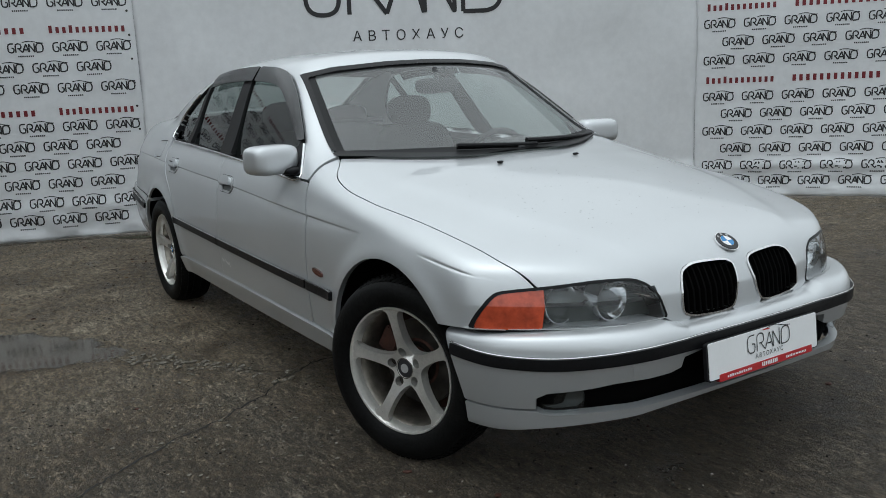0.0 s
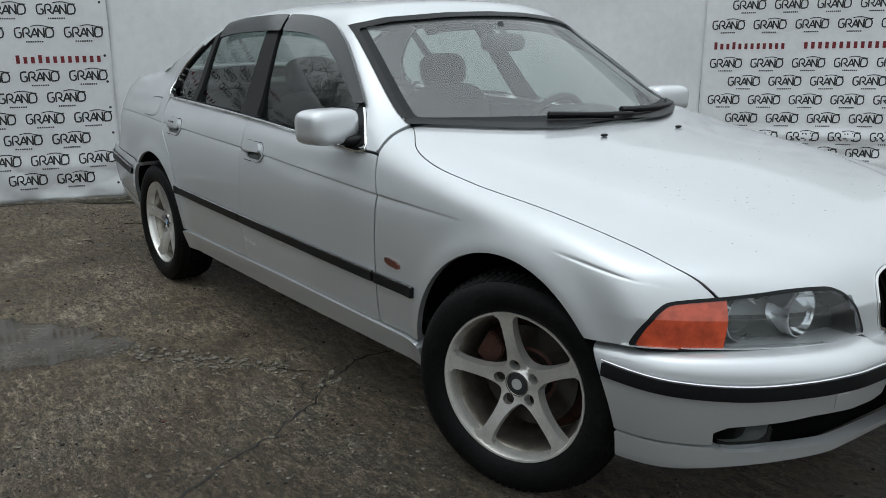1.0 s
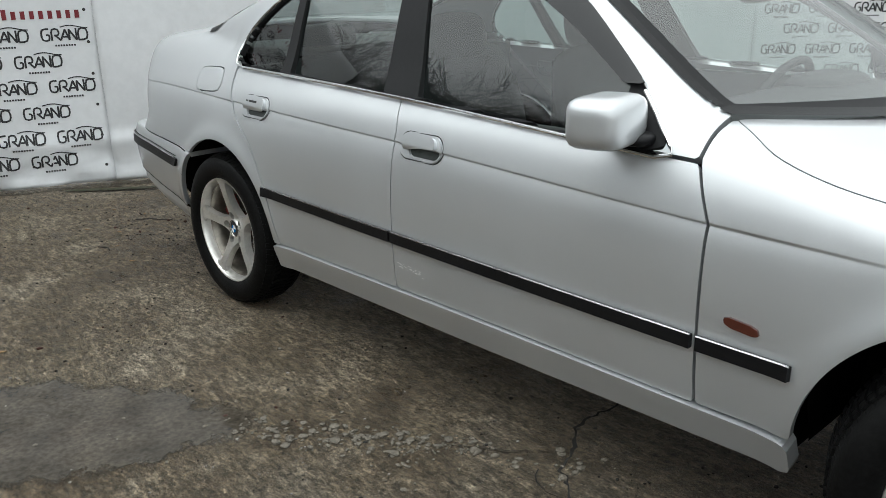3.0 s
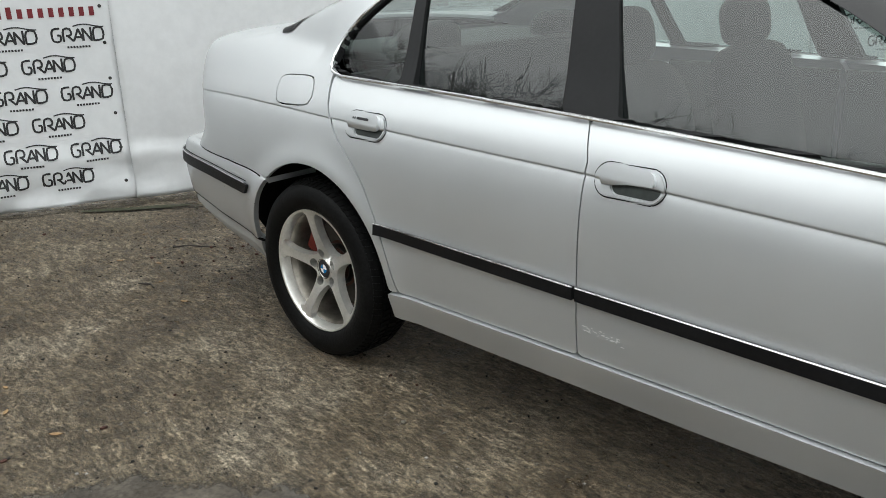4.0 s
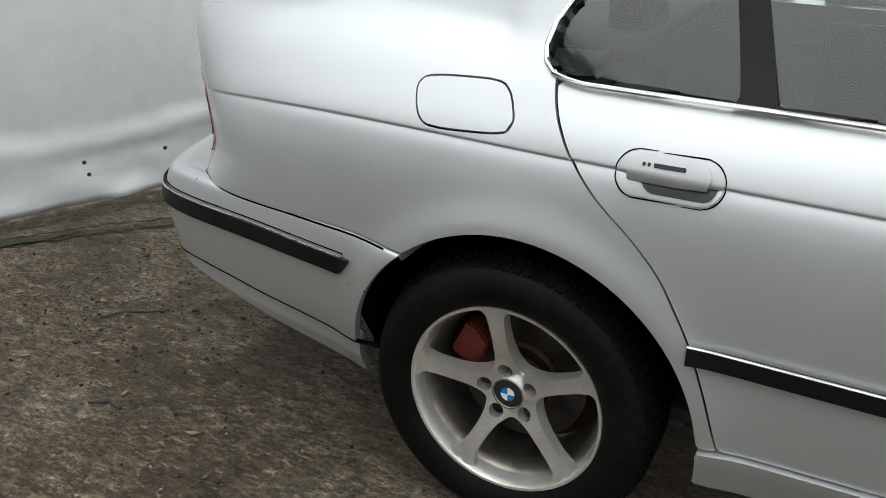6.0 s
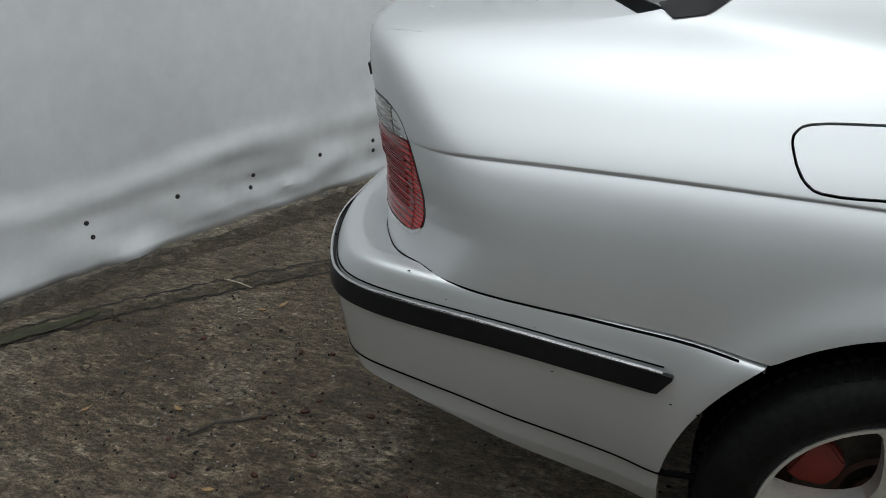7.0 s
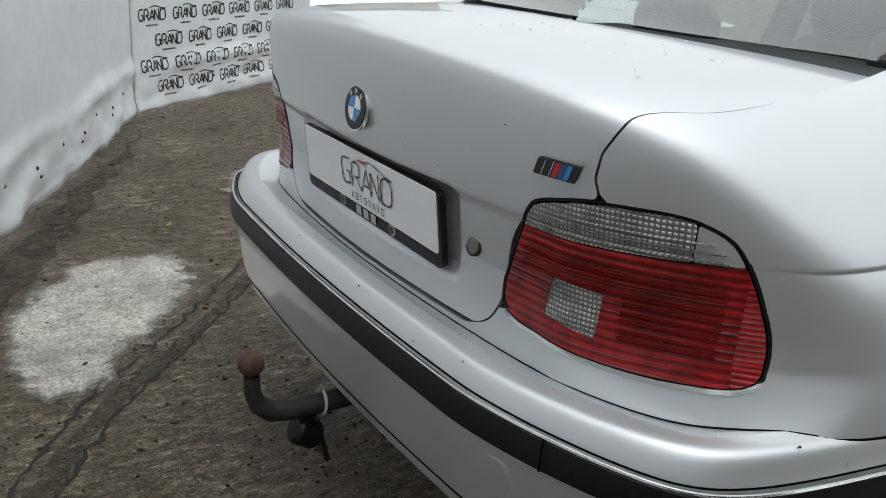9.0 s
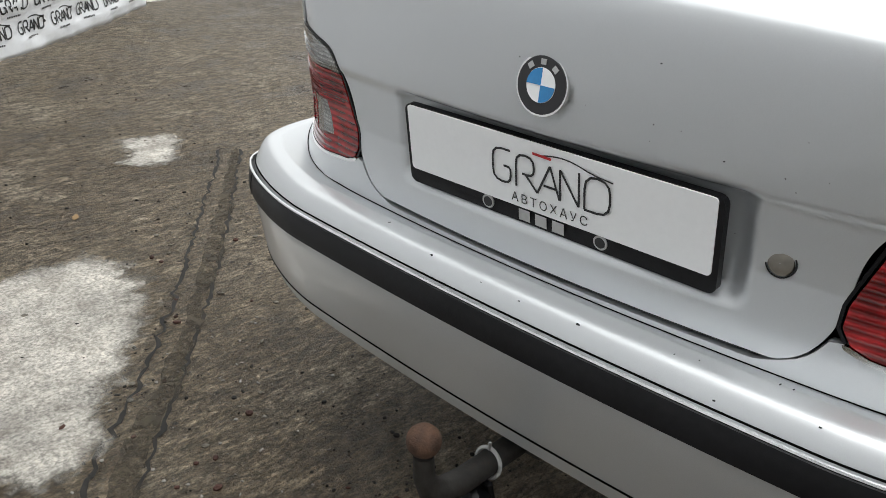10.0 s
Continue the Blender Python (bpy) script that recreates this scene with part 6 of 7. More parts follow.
flakes("water_drops", lower, bonnet, [((rnd.uniform(1.25, 1.95), rnd.uniform(-0.55, 0.62), 0.45), (0, 0, 1)) for _ in range(150)], DROP, "scattered drops of water", 0.0032, 0.9, 0.0005, 5, 0.0016)
flakes("water_drops", lower, boot_lid, [((rnd.uniform(-2.36, -2.05), rnd.uniform(-0.5, 0.5), 0.8), (0, 0, 1)) for _ in range(60)], DROP, "", 0.004, 0.9, 0.0005, 6, 0.0014)
flakes("dirt_specks", lower, boot_lid, [((-2.05, rnd.uniform(-0.5, 0.5), rnd.uniform(0.70, 1.02)), (-1, 0, 0)) for _ in range(40)], TRIM, "tiny dark specks of dirt", 0.0016, 0.8, 0.0006, 7)


# ---- the yard ----
def sheet(name, size, step, material, z=0.0):
    n = int(size / step)
    v = [((i - n / 2) * step, (j - n / 2) * step, z) for i in range(n + 1) for j in range(n + 1)]
    f = [(i * (n + 1) + j, (i + 1) * (n + 1) + j, (i + 1) * (n + 1) + j + 1, i * (n + 1) + j + 1) for i in range(n) for j in range(n)]
    return link_mesh(name, v, f, material)


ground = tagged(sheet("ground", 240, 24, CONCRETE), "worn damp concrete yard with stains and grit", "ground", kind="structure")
CORNER_L, CORNER_R = (-4.06, -0.27), (-1.92, 4.50)
END_L, END_R = (-5.10, -3.30), (-0.02, 6.06)
TALL = 3.1


def billow(s, z, seed):
    """How far the cloth stands off its plane."""
    d = 0.030 * noise.noise((s * 0.8 + seed, z * 0.9, 0.3)) + 0.014 * noise.noise((s * 2.6 + seed, z * 1.7, 2.0))
    d += 0.005 * noise.noise((s * 7.0 + seed, z * 1.2, 8.0)) + 0.003 * noise.noise((s * 15.0 + 4 * z, z * 2.5, seed))
    low = max(0.0, 1 - z / 0.42)
    d += low * (0.040 * noise.noise((s * 3.1 + seed, z * 7.0, 5.0)) + 0.020 * noise.noise((s * 8.0 + z * 5 + seed, z * 16.0, 7.0)))
    d += 0.035 * math.exp(-((z - 0.30 - 0.05 * noise.noise((s * 1.3, seed, 1))) / 0.045) ** 2) * (0.5 + 0.8 * noise.noise((s * 1.1 + seed, 4, 4)))
    return d


class Cloth:
    def __init__(self, a, b, seed, inward):
        self.a, self.b, self.seed = Vector((*a, 0)), Vector((*b, 0)), seed
        self.along = (self.b - self.a).normalized()
        self.length = (self.b - self.a).length
        self.out = Vector((-self.along.y, self.along.x, 0)) * inward

    def at(self, s, z, lift=0.0):
        return self.a + self.along * s + Vector((0, 0, z)) + self.out * (billow(s, z, self.seed) + lift)

    def build(self, name, label):
        bm = bmesh.new()
        zs = [0.012 + 0.03 * k for k in range(20)] + [0.62 + 0.08 * k for k in range(int((TALL - 0.62) / 0.08) + 1)]
        n = int(self.length / 0.04)
        rows = []
        for z in zs:
            rows.append([bm.verts.new(self.at(self.length * i / n, z + (0.012 * noise.noise((i * 0.05, self.seed, 9)) if z < 0.02 else 0))) for i in range(n + 1)])
        for r0, r1 in zip(rows, rows[1:]):
            for i in range(n):
                bm.faces.new((r0[i], r0[i + 1], r1[i + 1], r1[i]))
        ob = part(name, bm, BANNER, None, "", True)
        sol = ob.modifiers.new("thickness", "SOLIDIFY")
        sol.thickness = 0.003
        return tagged(ob, label, "banner", kind="structure")


cloth_left, cloth_mid, cloth_right = Cloth(CORNER_L, END_L, 3.1, 1), Cloth(CORNER_L, CORNER_R, 11.7, -1), Cloth(CORNER_R, END_R, 23.3, -1)
banner_left = cloth_left.build("banner_left", "white vinyl banner with rows of printed logos")
banner_mid = cloth_mid.build("banner_middle", "plain white vinyl banner with one large logo")
banner_right = cloth_right.build("banner_right", "white vinyl banner with rows of printed logos")


def prints(cloth, banner, rows, first, step, width, texts, s0, s1):
    """The printed rows: marks in black, the address and number as bars."""
    bm, red, small = bmesh.new(), bmesh.new(), bmesh.new()
    place = lambda u, v, lift: cloth.at(u, v, 0.006 + lift)
    for z, off in rows:
        s = s0 + off
        while s + width < min(s1, cloth.length):
            logo(bm, s, z, width, width * 0.28, place, 0.042, 0.0, 2)
            bars(small, s + width * 0.25, s + width * 0.72, z - 0.036, 0.012, 8, place, 0.0, 2)
            s += step
    for z in texts:
        s, k = s0 + 0.01, 0
        while s < min(s1, cloth.length) - 0.9:
            if k % 2 == 0:
                bars(red, s, s + 0.64, z, 0.088, 12, place, 0.0, 5)
                s += 0.64 + 0.14
            else:
                bars(red, s, s + 0.78, z, 0.078, 13, place, 0.0, 6)
                s += 0.78 + 0.16
            k += 1
    part("mark_rows", bm, INK, banner, "rows of black thin-lined marks")
    part("mark_rows", small, INK, banner)
    part("address_rows", red, INK_RED, banner, "dark red rows of signs")


rows_left = [(z, o) for z, o in ((2.36, .14), (2.19, .32), (2.02, .14), (1.645, .14), (1.475, .32), (1.30, .14), (0.965, .14), (0.80, .32), (0.635, .14), (0.47, .32), (0.305, .14), (0.15, .32))]
rows_right = [(z, o) for z, o in ((2.38, .0), (2.20, .17), (2.03, .0), (1.64, .0), (1.47, .17), (1.295, .0), (0.95, .0), (0.785, .17), (0.615, .0), (0.445, .17), (0.28, .0), (0.13, .17))]


class Mirrored:
    """The left banner is read from its far end towards the corner."""

    def __init__(self, cloth):
        self.cloth, self.length = cloth, cloth.length

    def at(self, s, z, lift=0.0):
        return self.cloth.at(self.length - s, z, lift)


reading = Mirrored(cloth_left)
edge = cloth_left.length
prints(reading, banner_left, [(z, (edge - o + 0.09 - 0.275) % 0.355) for z, o in rows_left], 0, 0.355, 0.275, (), 0, edge)
bm = bmesh.new()
for z in (2.53, 1.80, 1.105):
    for s, w, n in ((0.80, 0.64, 12), (1.75, 0.78, 13), (2.55, 0.64, 12)):
        bars(bm, edge - s + 0.09, edge - s + 0.09 + w, z, 0.085, n, lambda u, v, lift: reading.at(u, v, 0.006), 0.0, 5)
part("address_rows", bm, INK_RED, banner_left, "dark red rows of signs")
prints(cloth_right, banner_right, rows_right, 0, 0.36, 0.275, (2.55, 1.80, 1.115), 0.08, cloth_right.length)
bm = bmesh.new()
logo(bm, 1.50, 1.87, 1.80, 0.60, lambda u, v, lift: cloth_mid.at(u, v, 0.007), 0.022, 0.0, 10)
part("large_mark", bm, INK, banner_mid, "one large black thin-lined mark")
flat_text("large_writing", "АВТОХАУС", 0.128, lambda a, b, c: cloth_mid.at(a + 2.42, b + 1.645, 0.008), INK, banner_mid, 0.0, 1.75)

# bolts along the foot and the corner seams of the banners
bm0 = bmesh.new()
lathe(bm0, [(0.0005, -0.004), (0.006, -0.0035), (0.010, 0.0), (0.010, 0.004)], 12, "y")
first_bolt = None
for cloth, owner, places in ((cloth_mid, banner_mid, [(0.45 + 0.345 * k + 0.03 * math.sin(7 * k), 0.19 + 0.012 * math.sin(3 * k)) for k in range(14)] + [(0.46 + 0.69 * k, 0.135) for k in range(7)] + [(5.33, 0.45 + 0.22 * k) for k in range(8)]),
                             (cloth_left, banner_left, [(0.05, 0.13 + 0.205 * k) for k in range(10)] + [(0.5 + 0.6 * k, 0.16) for k in range(4)]),
                             (cloth_right, banner_right, [(0.4 + 0.5 * k, 0.17) for k in range(4)])):
    for s, z in places:
        c = cloth.at(s, z, 0.004)
        if first_bolt is None:
            first_bolt = part("bolt", bm0, IRON, owner)
            ob = first_bolt
        else:
            ob = new("bolt", first_bolt.data)
            ob.parent = owner
        d = cloth.out
        ob.matrix_world = Matrix.Translation(c) @ Matrix.Rotation(math.atan2(d.y, d.x) + math.pi / 2, 4, "Z")
for name, a in (("banner_post", CORNER_L), ("banner_post", CORNER_R)):
    bm = bmesh.new()
    out = Vector((-0.06, 0.05, 0)) if a == CORNER_L else Vector((-0.05, 0.05, 0))
    box(bm, (a[0] + out.x - 0.03, a[1] + out.y - 0.03, 0), (a[0] + out.x + 0.03, a[1] + out.y + 0.03, TALL), 0.004)
    tagged(part(name, bm, GATE), "grey steel post behind the banners", "post", kind="structure")


# ---- ground details ----
def stain(name, outline, material, z, label, wobble=0.05, seed=0, n=120, narrow=False):
    """A thin layer with a ragged edge inside a rough outline."""
    pts = rounded(outline, 2)
    total = [0.0]
    for i in range(len(pts)):
        total.append(total[-1] + math.dist(pts[i], pts[(i + 1) % len(pts)]))
    ring = []
    for k in range(n):
        d = total[-1] * k / n
        i = max(j for j in range(len(pts)) if total[j] <= d)
        t = (d - total[i]) / max(1e-6, total[i + 1] - total[i])
        p, q = pts[i], pts[(i + 1) % len(pts)]
        x, y = p[0] + (q[0] - p[0]) * t, p[1] + (q[1] - p[1]) * t
        w = wobble * (noise.noise((x * 6, y * 6, seed)) + 0.6 * noise.noise((x * 22, y * 22, seed)))
        ring.append((x + w, y + wobble * noise.noise((x * 7, y * 7, seed + 5)), z))
    cx, cy = sum(p[0] for p in ring) / n, sum(p[1] for p in ring) / n
    xs_, ys_ = [p[0] for p in ring], [p[1] for p in ring]
    if narrow:
        bm = bmesh.new()
        f = bm.faces.new([bm.verts.new(p) for p in ring])
        bmesh.ops.triangulate(bm, faces=[f])
        ob = part(name, bm, material)
        cover = [0.5] * len(ob.data.vertices)
    else:
        # a grid that fades out across the outline
        step = max(0.035, (max(xs_) - min(xs_)) / 90)
        gx, gy = np.arange(min(xs_) - 0.12, max(xs_) + 0.12, step), np.arange(min(ys_) - 0.12, max(ys_) + 0.12, step)
        X, Y = np.meshgrid(gx, gy, indexing="ij")
        d = inside(X, Y, [p[:2] for p in ring])
        verts, faces = trimmed(np.stack([X, Y, np.full_like(X, z), d], -1), d + 0.10)
        ob = link_mesh(name, verts[:, :3], faces, material)
        cover = np.clip(0.5 + verts[:, 3] / 0.25, 0.0, 1.0)
    at = ob.data.attributes.new("cover", "FLOAT", "POINT")
    at.data.foreach_set("value", np.asarray(cover, np.float32))
    return tagged(ob, label, "stain", kind="structure")


stain("cement_patch", [(-3.04, 0.85), (-3.02, 1.45), (-2.75, 1.86), (-2.45, 1.92), (-2.32, 1.72), (-2.40, 1.48), (-2.62, 1.15), (-2.80, 0.92)], CEMENT, 0.004, "pale worn cement patch on the yard", 0.06, 1)
stain("cement_patch", [(-1.95, 2.55), (-1.75, 2.95), (-1.55, 2.85), (-1.70, 2.50)], CEMENT, 0.004, "pale worn cement patch on the yard", 0.07, 4)
stain("cement_patch", [(-0.40, 6.4), (0.6, 6.2), (1.4, 7.0), (0.6, 7.8), (-0.2, 7.3)], CEMENT, 0.004, "pale worn cement patch on the yard", 0.10, 8)
stain("puddle", [(-1.35, -2.3), (-1.25, -1.75), (-0.86, -1.47), (-0.42, -1.33), (-0.38, -1.50), (-0.52, -1.90), (-0.80, -2.4)], PUDDLE, 0.003, "shallow puddle on the concrete", 0.05, 2)
stain("puddle", [(-0.45, -1.36), (-0.10, -1.16), (0.35, -0.86), (0.40, -0.80), (0.10, -1.02), (-0.30, -1.34)], PUDDLE, 0.003, "narrow wet groove in the concrete", 0.03, 3, 120, True)
stain("puddle", [(2.6, 1.4), (2.9, 1.7), (3.1, 2.4), (2.8, 2.6), (2.4, 2.2), (2.3, 1.7)], PUDDLE, 0.003, "shallow puddle on the concrete", 0.08, 7)
stain("soil_strip", [(-5.0, -2.4), (-4.40, -0.95), (-4.05, -0.30), (-3.75, 0.36), (-3.05, 1.80), (-2.3, 3.4), (-2.0, 4.0), (-2.1, 3.7), (-2.9, 1.72), (-3.45, 0.62), (-3.80, -0.10), (-4.2, -0.98), (-4.7, -2.3)], SOIL, 0.005, "damp soil along the foot of the banners", 0.05, 9, 260, True)
stain("wet_seam", [(-3.86, -0.42), (-3.63, -0.10), (-3.37, 0.18), (-3.07, 0.45), (-2.85, 0.80), (-2.52, 1.13), (-2.10, 1.66), (-1.46, 2.50), (-1.44, 2.47), (-2.06, 1.62), (-2.49, 1.09), (-2.81, 0.74), (-3.03, 0.39), (-3.34, 0.12), (-3.60, -0.16), (-3.83, -0.46)],
      SOIL, 0.006, "dirty seam between two concrete slabs", 0.03, 12, 260, True)
stain("moss_strip", [(-4.05, -0.62), (-3.86, -0.40), (-3.66, -0.12), (-3.62, -0.13), (-3.80, -0.43), (-4.00, -0.66)], MOSS, 0.010, "moss along the slab seam", 0.02, 14, 120, True)


def crack(line, width, seed):
    rnd = random.Random(seed)
    fine = [line[0]]
    for a, b in zip(line, line[1:]):
        n = max(2, int(math.dist(a, b) / 0.025))
        for k in range(1, n + 1):
            fine.append((a[0] + (b[0] - a[0]) * k / n + rnd.uniform(-0.010, 0.010), a[1] + (b[1] - a[1]) * k / n + rnd.uniform(-0.010, 0.010)))
    bm = bmesh.new()
    pairs = []
    for i, p in enumerate(fine):
        q0, q1 = fine[max(0, i - 1)], fine[min(len(fine) - 1, i + 1)]
        d = Vector((q1[0] - q0[0], q1[1] - q0[1])).normalized()
        w = width * rnd.uniform(0.35, 1.1) / 2
        pairs.append((bm.verts.new((p[0] - d.y * w, p[1] + d.x * w, 0.0025)), bm.verts.new((p[0] + d.y * w, p[1] - d.x * w, 0.0025))))
    for (a, b), (c, d) in zip(pairs, pairs[1:]):
        bm.faces.new((a, b, d, c))
    tagged(part("crack", bm, CRACK), "thin dark crack in the concrete", "crack", kind="structure")


crack([(1.45, -2.6), (1.20, -2.15), (1.03, -1.83), (0.90, -1.66), (0.77, -1.45), (0.72, -1.30), (0.60, -1.10), (0.56, -1.02), (0.42, -0.90), (0.36, -0.78), (0.29, -0.67), (0.30, -0.45), (0.22, -0.2)], 0.012, 1)
crack([(0.56, -1.02), (0.42, -1.00), (0.36, -0.95)], 0.006, 2)
crack([(-3.83, -0.46), (-3.60, -0.16), (-3.34, 0.12), (-3.03, 0.39), (-2.81, 0.74), (-2.49, 1.09), (-2.06, 1.62), (-1.44, 2.47)], 0.016, 5)
crack([(-3.90, -0.40), (-3.67, -0.08), (-3.40, 0.20), (-3.10, 0.48), (-2.88, 0.83), (-2.56, 1.16), (-2.14, 1.69), (-1.50, 2.53)], 0.014, 6)
crack([(2.35, 0.9), (2.7, 1.5), (3.2, 2.0), (3.6, 2.7), (4.4, 3.4)], 0.008, 3)

rnd = random.Random(11)
ico = bmesh.new()
bmesh.ops.create_icosphere(ico, subdivisions=1, radius=1.0)
ico_v = np.array([v.co[:] for v in ico.verts])
ico_f = [[v.index for v in f.verts] for f in ico.faces]
ico.free()


def scatter(name, count, sizes, material, label, seed, zones):
    rnd = random.Random(seed)
    grit_v, grit_f = [], []
    for k in range(count):
        x0, x1, y0, y1 = zones[k % len(zones)]
        x, y = rnd.uniform(x0, x1), rnd.uniform(y0, y1)
        if noise.noise((x * 1.7, y * 1.7, seed)) + 0.6 * noise.noise((x * 6, y * 6, seed)) < rnd.uniform(-0.45, 0.35):
            continue
        r = rnd.choice(sizes) * rnd.uniform(0.6, 1.3)
        q = np.array((rnd.uniform(0.6, 1.5), rnd.uniform(0.6, 1.5), rnd.uniform(0.4, 0.8))) * r
        turn = rnd.uniform(0, math.pi)
        c, sn = math.cos(turn), math.sin(turn)
        p = ico_v * q
        p = np.stack([p[:, 0] * c - p[:, 1] * sn, p[:, 0] * sn + p[:, 1] * c, p[:, 2]], -1)
        base = len(grit_v) * len(ico_v)
        grit_v.append(p + np.array((x, y, r * 0.3)))
        grit_f += [[i + base for i in f] for f in ico_f]
    tagged(link_mesh(name, np.vstack(grit_v), grit_f, material, None, "", False), label, "grit", kind="stuff")


SIDE, BACK, FRONT, NEAR_TOW = (-4.3, 3.2, -2.3, 0.0), (-4.0, -1.2, -0.8, 4.5), (1.6, 4.6, -1.8, 3.0), (-3.3, -2.2, -0.8, 1.8)
scatter("grit", 9000, (0.0015, 0.002, 0.003, 0.004), STONE, "loose pale grit on the concrete", 11, (SIDE, SIDE, BACK, FRONT, NEAR_TOW))
scatter("grit", 7000, (0.0015, 0.002, 0.003, 0.005), CRACK, "dark crumbs of dirt on the concrete", 12, (SIDE, SIDE, BACK, FRONT, NEAR_TOW))
scatter("pebbles", 260, (0.006, 0.008, 0.011), CAST, "brown pebbles and clods on the concrete", 13, (SIDE, BACK, FRONT, NEAR_TOW))


groove = [(-0.52 + 0.085 * k, -0.40 + 0.085 * k, -1.50 + 0.052 * k, -1.33 + 0.052 * k) for k in range(11)]
CHIP = surface("concrete_chip", (0.115, 0.10, 0.078), 0.7, vary=0.3, scale=30, grain=0.3, grain_scale=200)
scatter("broken_chips", 520, (0.003, 0.005, 0.007, 0.011), CHIP, "flaked concrete chips along a broken groove", 17, groove)
scatter("broken_chips", 2600, (0.003, 0.004, 0.007), CHIP, "flaked concrete chips strewn over the yard", 18, (SIDE, (0.0, 2.4, -2.3, -0.9), BACK))


def leaf(x, y, turn, size):
    bm = bmesh.new()
    outline = [(-1, 0), (-0.5, 0.32), (0.1, 0.38), (0.6, 0.22), (1, 0), (0.6, -0.22), (0.1, -0.38), (-0.5, -0.32)]
    top = [bm.verts.new((a * size, b * size, 0.008 + 0.004 * abs(b) + 0.003 * a * a)) for a, b in outline]
    low = [bm.verts.new((a * size, b * size, 0.0065 + 0.004 * abs(b) + 0.003 * a * a)) for a, b in outline]
    bm.faces.new(top)
    bm.faces.new(low[::-1])
    for i in range(8):
        bm.faces.new((top[i], low[i], low[(i + 1) % 8], top[(i + 1) % 8]))
    ob = tagged(part("dead_leaf", bm, LEAFY), "small dead leaf on the concrete", "leaf", "leaves on the yard")
    ob.matrix_world = pose(x, y, -0.004, 0, 0, turn)


for x, y, turn, size in ((-2.98, -0.89, 30, 0.020), (-3.08, 0.10, 80, 0.022), (-3.13, 0.05, 10, 0.018), (-2.25, -0.95, 200, 0.022), (-2.55, -0.9, 100, 0.016), (-1.561, -1.755, 45, 0.022), (-1.82, -1.811, 140, 0.020), (-2.796, -0.781, 20, 0.018), (-3.06, -0.521, 160, 0.018),
                         (-3.3, -0.6, 70, 0.015), (-2.0, -1.75, 10, 0.016), (-2.3, 2.2, 60, 0.03)):
    leaf(x, y, turn, size)
for pts, rad, lab in (([(-3.373, 0.206, 0.010), (-3.31, 0.196, 0.010), (-3.243, 0.175, 0.008)], 0.003, "pale dry twig on the concrete"), ([(-2.96, -0.62, 0.009), (-2.92, -0.55, 0.010), (-2.86, -0.52, 0.008), (-2.80, -0.47, 0.008)], 0.004, "dark short twig on the concrete"),
                      ([(-2.60, -0.98, 0.007), (-2.55, -0.95, 0.008), (-2.50, -0.96, 0.007)], 0.004, "dark short twig on the concrete")):
    bm = bmesh.new()
    tube(bm, pts, rad, 6)
    tagged(part("twig", bm, TWIG if "pale" in lab else BARK), lab, "twig")


# ---- far side: snow, a low building, trees behind the walker ----
def mound(name, x, y, rx, ry, h, seed):
    bm = bmesh.new()
    n, m = 28, 8
    rings = []
    for j in range(m + 1):
        t = j / m
        ring = []
        for k in range(n):
            a = 2 * math.pi * k / n
            w = 1 + 0.25 * noise.noise((math.cos(a) * 1.5 + seed, math.sin(a) * 1.5, 0))
            r = (1 - t) * w
            ring.append(bm.verts.new((x + rx * r * math.cos(a), y + ry * r * math.sin(a), max(0.0, h * (1 - (1 - t) ** 2) * (0.8 + 0.4 * noise.noise((a, t * 3, seed)))))))
        rings.append(ring)
    for a, b in zip(rings, rings[1:]):
        for k in range(n):
            bm.faces.new((a[k], a[(k + 1) % n], b[(k + 1) % n], b[k]))
    bmesh.ops.remove_doubles(bm, verts=bm.verts, dist=1e-4)
    tagged(part(name, bm, SNOW, None, "", True), "bank of dirty melting snow", "snow", "snow banks")


mound("snow_bank", 3.5, 12.6, 3.6, 1.0, 0.45, 1)
mound("snow_bank", 8.2, 11.2, 3.0, 1.2, 0.5, 2)
mound("snow_bank", 1.0, 15.5, 3.0, 1.2, 0.7, 3)

bm = bmesh.new()
box(bm, (0, 0, 0), (9, 5, 3.2), 0.02)
hut = tagged(part("low_building", bm, PLASTER), "low beige plastered building with a grey gate", "building")
hut.matrix_world = pose(1.5, 19.0, 0, 0, 0, 12)
bm = bmesh.new()
box(bm, (-0.2, -0.3, 3.2), (9.2, 5.3, 3.4), 0.02)
part("roof", bm, GATE, hut)
bm = bmesh.new()
box(bm, (0.28, -0.012, 0.08), (2.72, 0.01, 2.62), 0.002)
gate = part("gate", bm, GATE, hut, "grey ribbed steel gate")
for k in range(8):
    bm = bmesh.new()
    box(bm, (0.3 + 0.3 * k, -0.05, 0.1), (0.58 + 0.3 * k, -0.012, 2.6), 0.008)
    part("slat", bm, GATE, gate)
bm = bmesh.new()
box(bm, (4.0, -0.06, 0.0), (5.0, -0.01, 2.1), 0.01)
part("door", bm, IRON, hut)


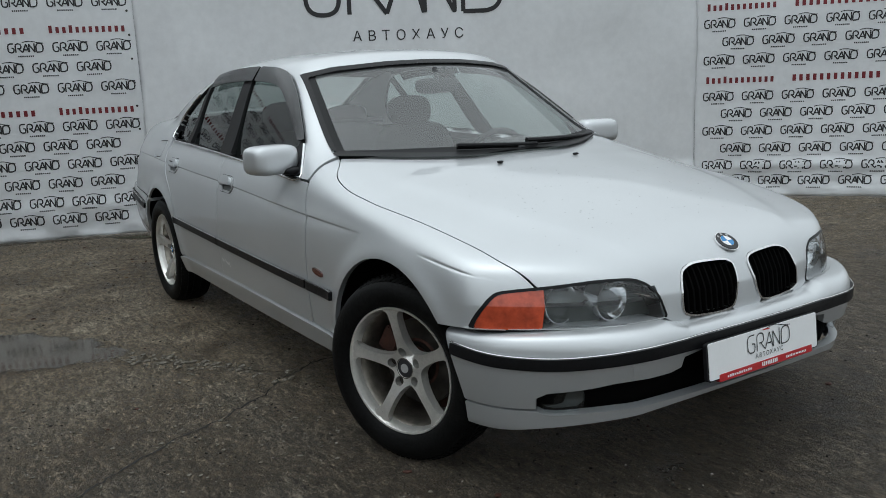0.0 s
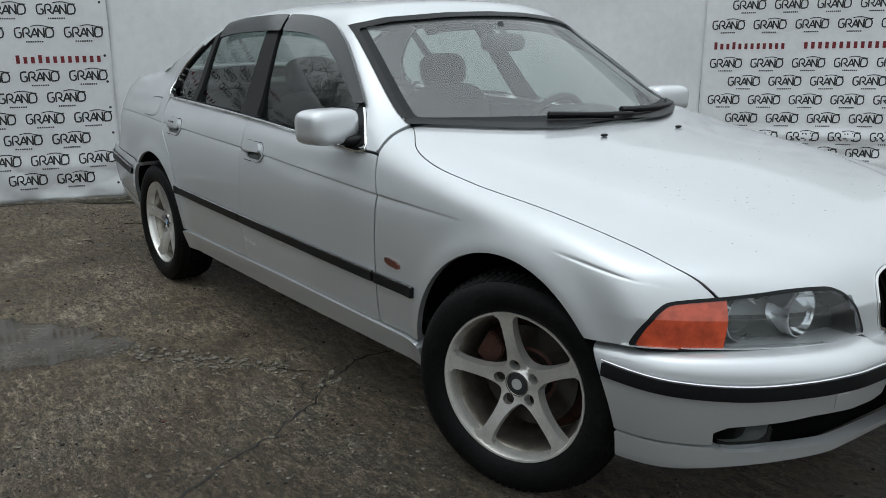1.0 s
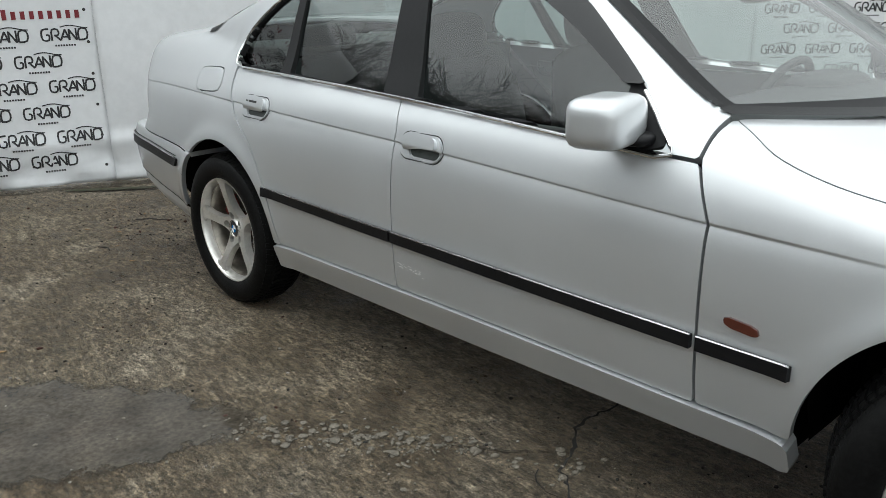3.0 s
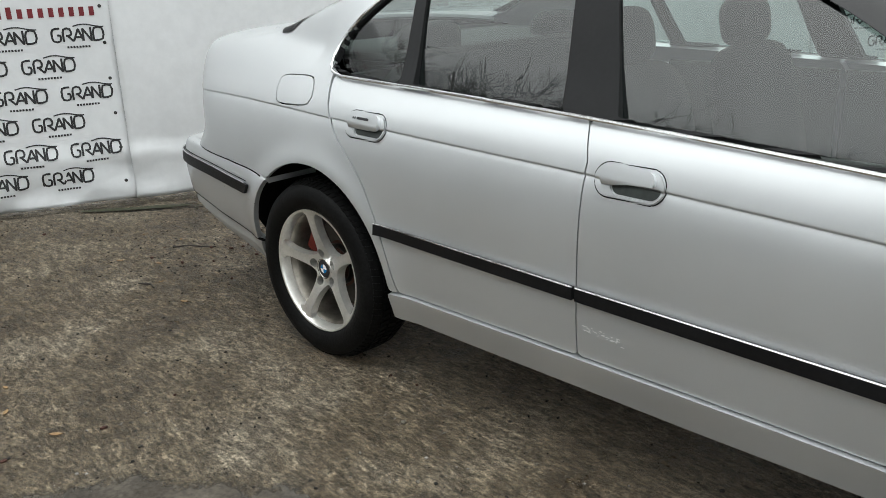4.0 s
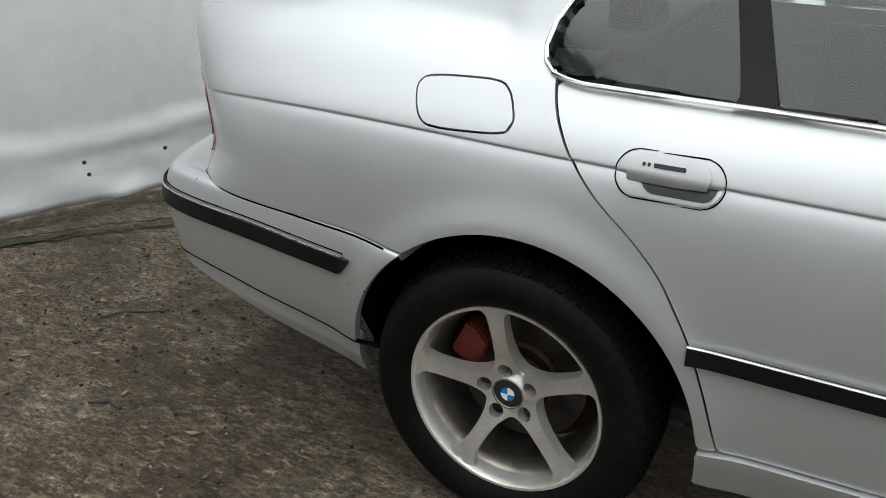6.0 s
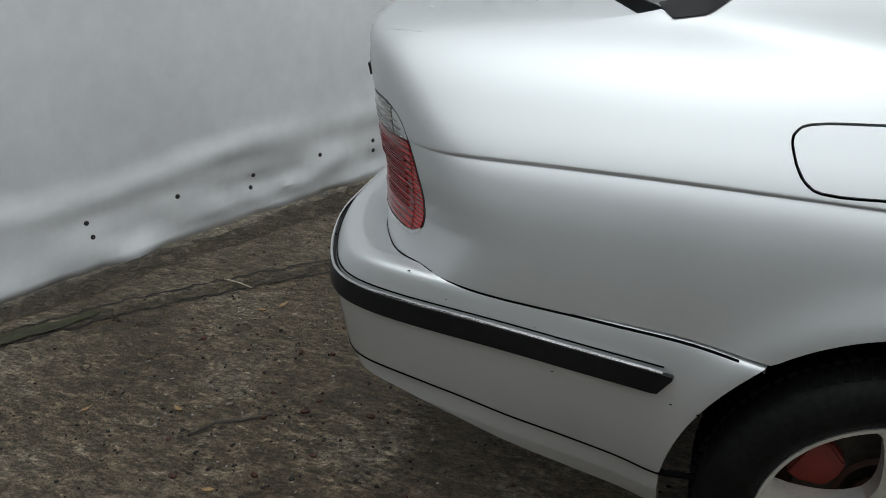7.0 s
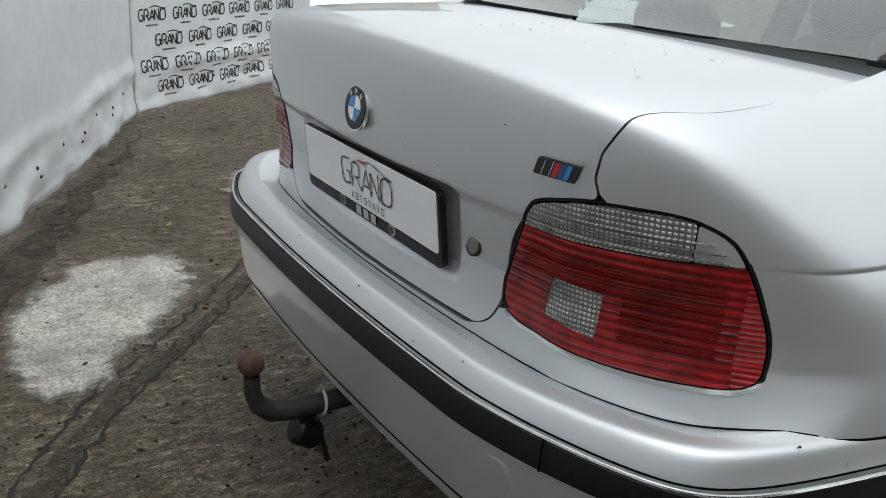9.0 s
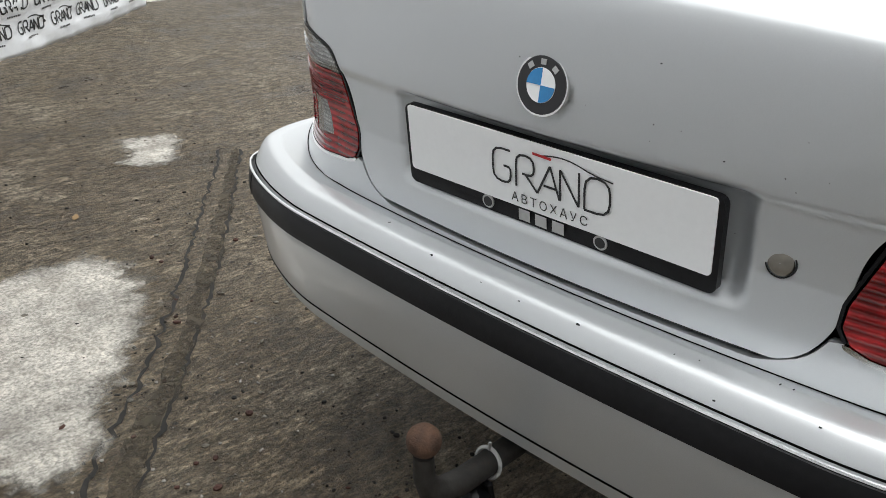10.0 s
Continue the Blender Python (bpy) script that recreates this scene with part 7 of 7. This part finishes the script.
def branches(h, seed):
    """Stems and twigs of a leafless tree as straight pieces: start, end and both radii."""
    rnd = random.Random(seed)
    stems, twigs = [], []

    def grow(p, d, length, r, depth):
        pts, rad = [p], [r]
        n = 5
        for k in range(n):
            bend = 0.16 if depth < 3 else 0.24
            d = (d + Vector((rnd.uniform(-1, 1), rnd.uniform(-1, 1), rnd.uniform(-0.5, 0.75))) * bend).normalized()
            p = p + d * length / n
            pts.append(p)
            rad.append(max(0.007, r * (1 - 0.13 * (k + 1))))
        (stems if depth < 2 else twigs).extend((pts[k], pts[k + 1], rad[k], rad[k + 1]) for k in range(n))
        if depth >= 5:
            return
        for k in range((5, 5, 5, 4, 4)[depth]):
            at = rnd.choice((3, 4, 5)) if depth == 0 else rnd.choice((1, 2, 3, 4, 5))
            side = Vector((rnd.uniform(-1, 1), rnd.uniform(-1, 1), rnd.uniform(-0.15, 0.5))).normalized()
            nd = (d * 0.7 + side * 0.75).normalized()
            grow(pts[at], nd, length * rnd.uniform(0.55, 0.82) * (1.5 if depth == 0 else 1), max(0.009, rad[at] * rnd.uniform(0.45, 0.66)), depth + 1)

    grow(Vector((0, 0, -0.02)), Vector((0, 0, 1)), h * 0.33, h * 0.018, 0)
    return stems, twigs


def sticks(name, pieces, sides, parent, label=""):
    """Many thin tapered sticks in one mesh."""
    a, b = np.array([q[0][:] for q in pieces]), np.array([q[1][:] for q in pieces])
    ra, rb = np.array([q[2] for q in pieces]), np.array([q[3] for q in pieces])
    d = b - a
    d /= np.maximum(np.linalg.norm(d, axis=1, keepdims=True), 1e-9)
    u = np.cross(d, np.where(np.abs(d[:, 2:]) > 0.9, [[1.0, 0, 0]], [[0, 0, 1.0]]))
    u /= np.maximum(np.linalg.norm(u, axis=1, keepdims=True), 1e-9)
    w = np.cross(d, u)
    rings = []
    for c, r in ((a, ra), (b, rb)):
        for k in range(sides):
            t = 2 * math.pi * k / sides
            rings.append(c + (u * math.cos(t) + w * math.sin(t)) * r[:, None])
    verts = np.stack(rings, 1).reshape(-1, 3)
    faces = [(m + k, m + (k + 1) % sides, m + sides + (k + 1) % sides, m + sides + k) for m in range(0, len(verts), 2 * sides) for k in range(sides)]
    return link_mesh(name, verts, faces, BARK, parent, label)


def tree(h, seed):
    stems, twigs = branches(h, seed)
    holder = tagged(new("tree"), "bare leafless winter tree", "tree", "trees beside the yard")
    sticks("trunk", stems, 6, holder)
    sticks("crown", twigs, 3, holder, "bare forked branches")
    return holder


rnd = random.Random(8)
kinds = [tree(7.4, 20 + k) for k in range(4)]
for k in range(17):
    x = -23.0 + 1.5 * k + rnd.uniform(-0.3, 0.3)
    tall = float(np.interp(x, [-12.0, -8.0, -5.5, -3.0, 0.0], [7.4, 6.5, 5.5, 4.3, 4.0])) / 7.4
    where = pose(x, -6.9 + rnd.uniform(-0.6, 0.4), 0, 0, 0, rnd.uniform(0, 360)) @ Matrix.Scale(tall, 4)
    if k < 4:
        kinds[k].matrix_world = where
    else:
        copy_thing(kinds[k % 4], where)
rnd = random.Random(5)
bm = bmesh.new()
for k in range(1500):
    p = Vector((rnd.uniform(-16, 11), rnd.uniform(-11.5, -9.5), 0))
    d = Vector((rnd.uniform(-0.5, 0.5), rnd.uniform(-0.4, 0.4), 1)).normalized()
    h = rnd.uniform(1.2, 3.4)
    q = p + d * h * 0.5 + Vector((rnd.uniform(-0.2, 0.2), 0, 0))
    tube(bm, [p, q, q + (d + Vector((rnd.uniform(-0.5, 0.5), 0, 0))).normalized() * h * 0.5], [0.03, 0.02, 0.006], 3, False)
tagged(part("brushwood", bm, BARK), "dense leafless brushwood beyond the trees", "brushwood", kind="stuff")
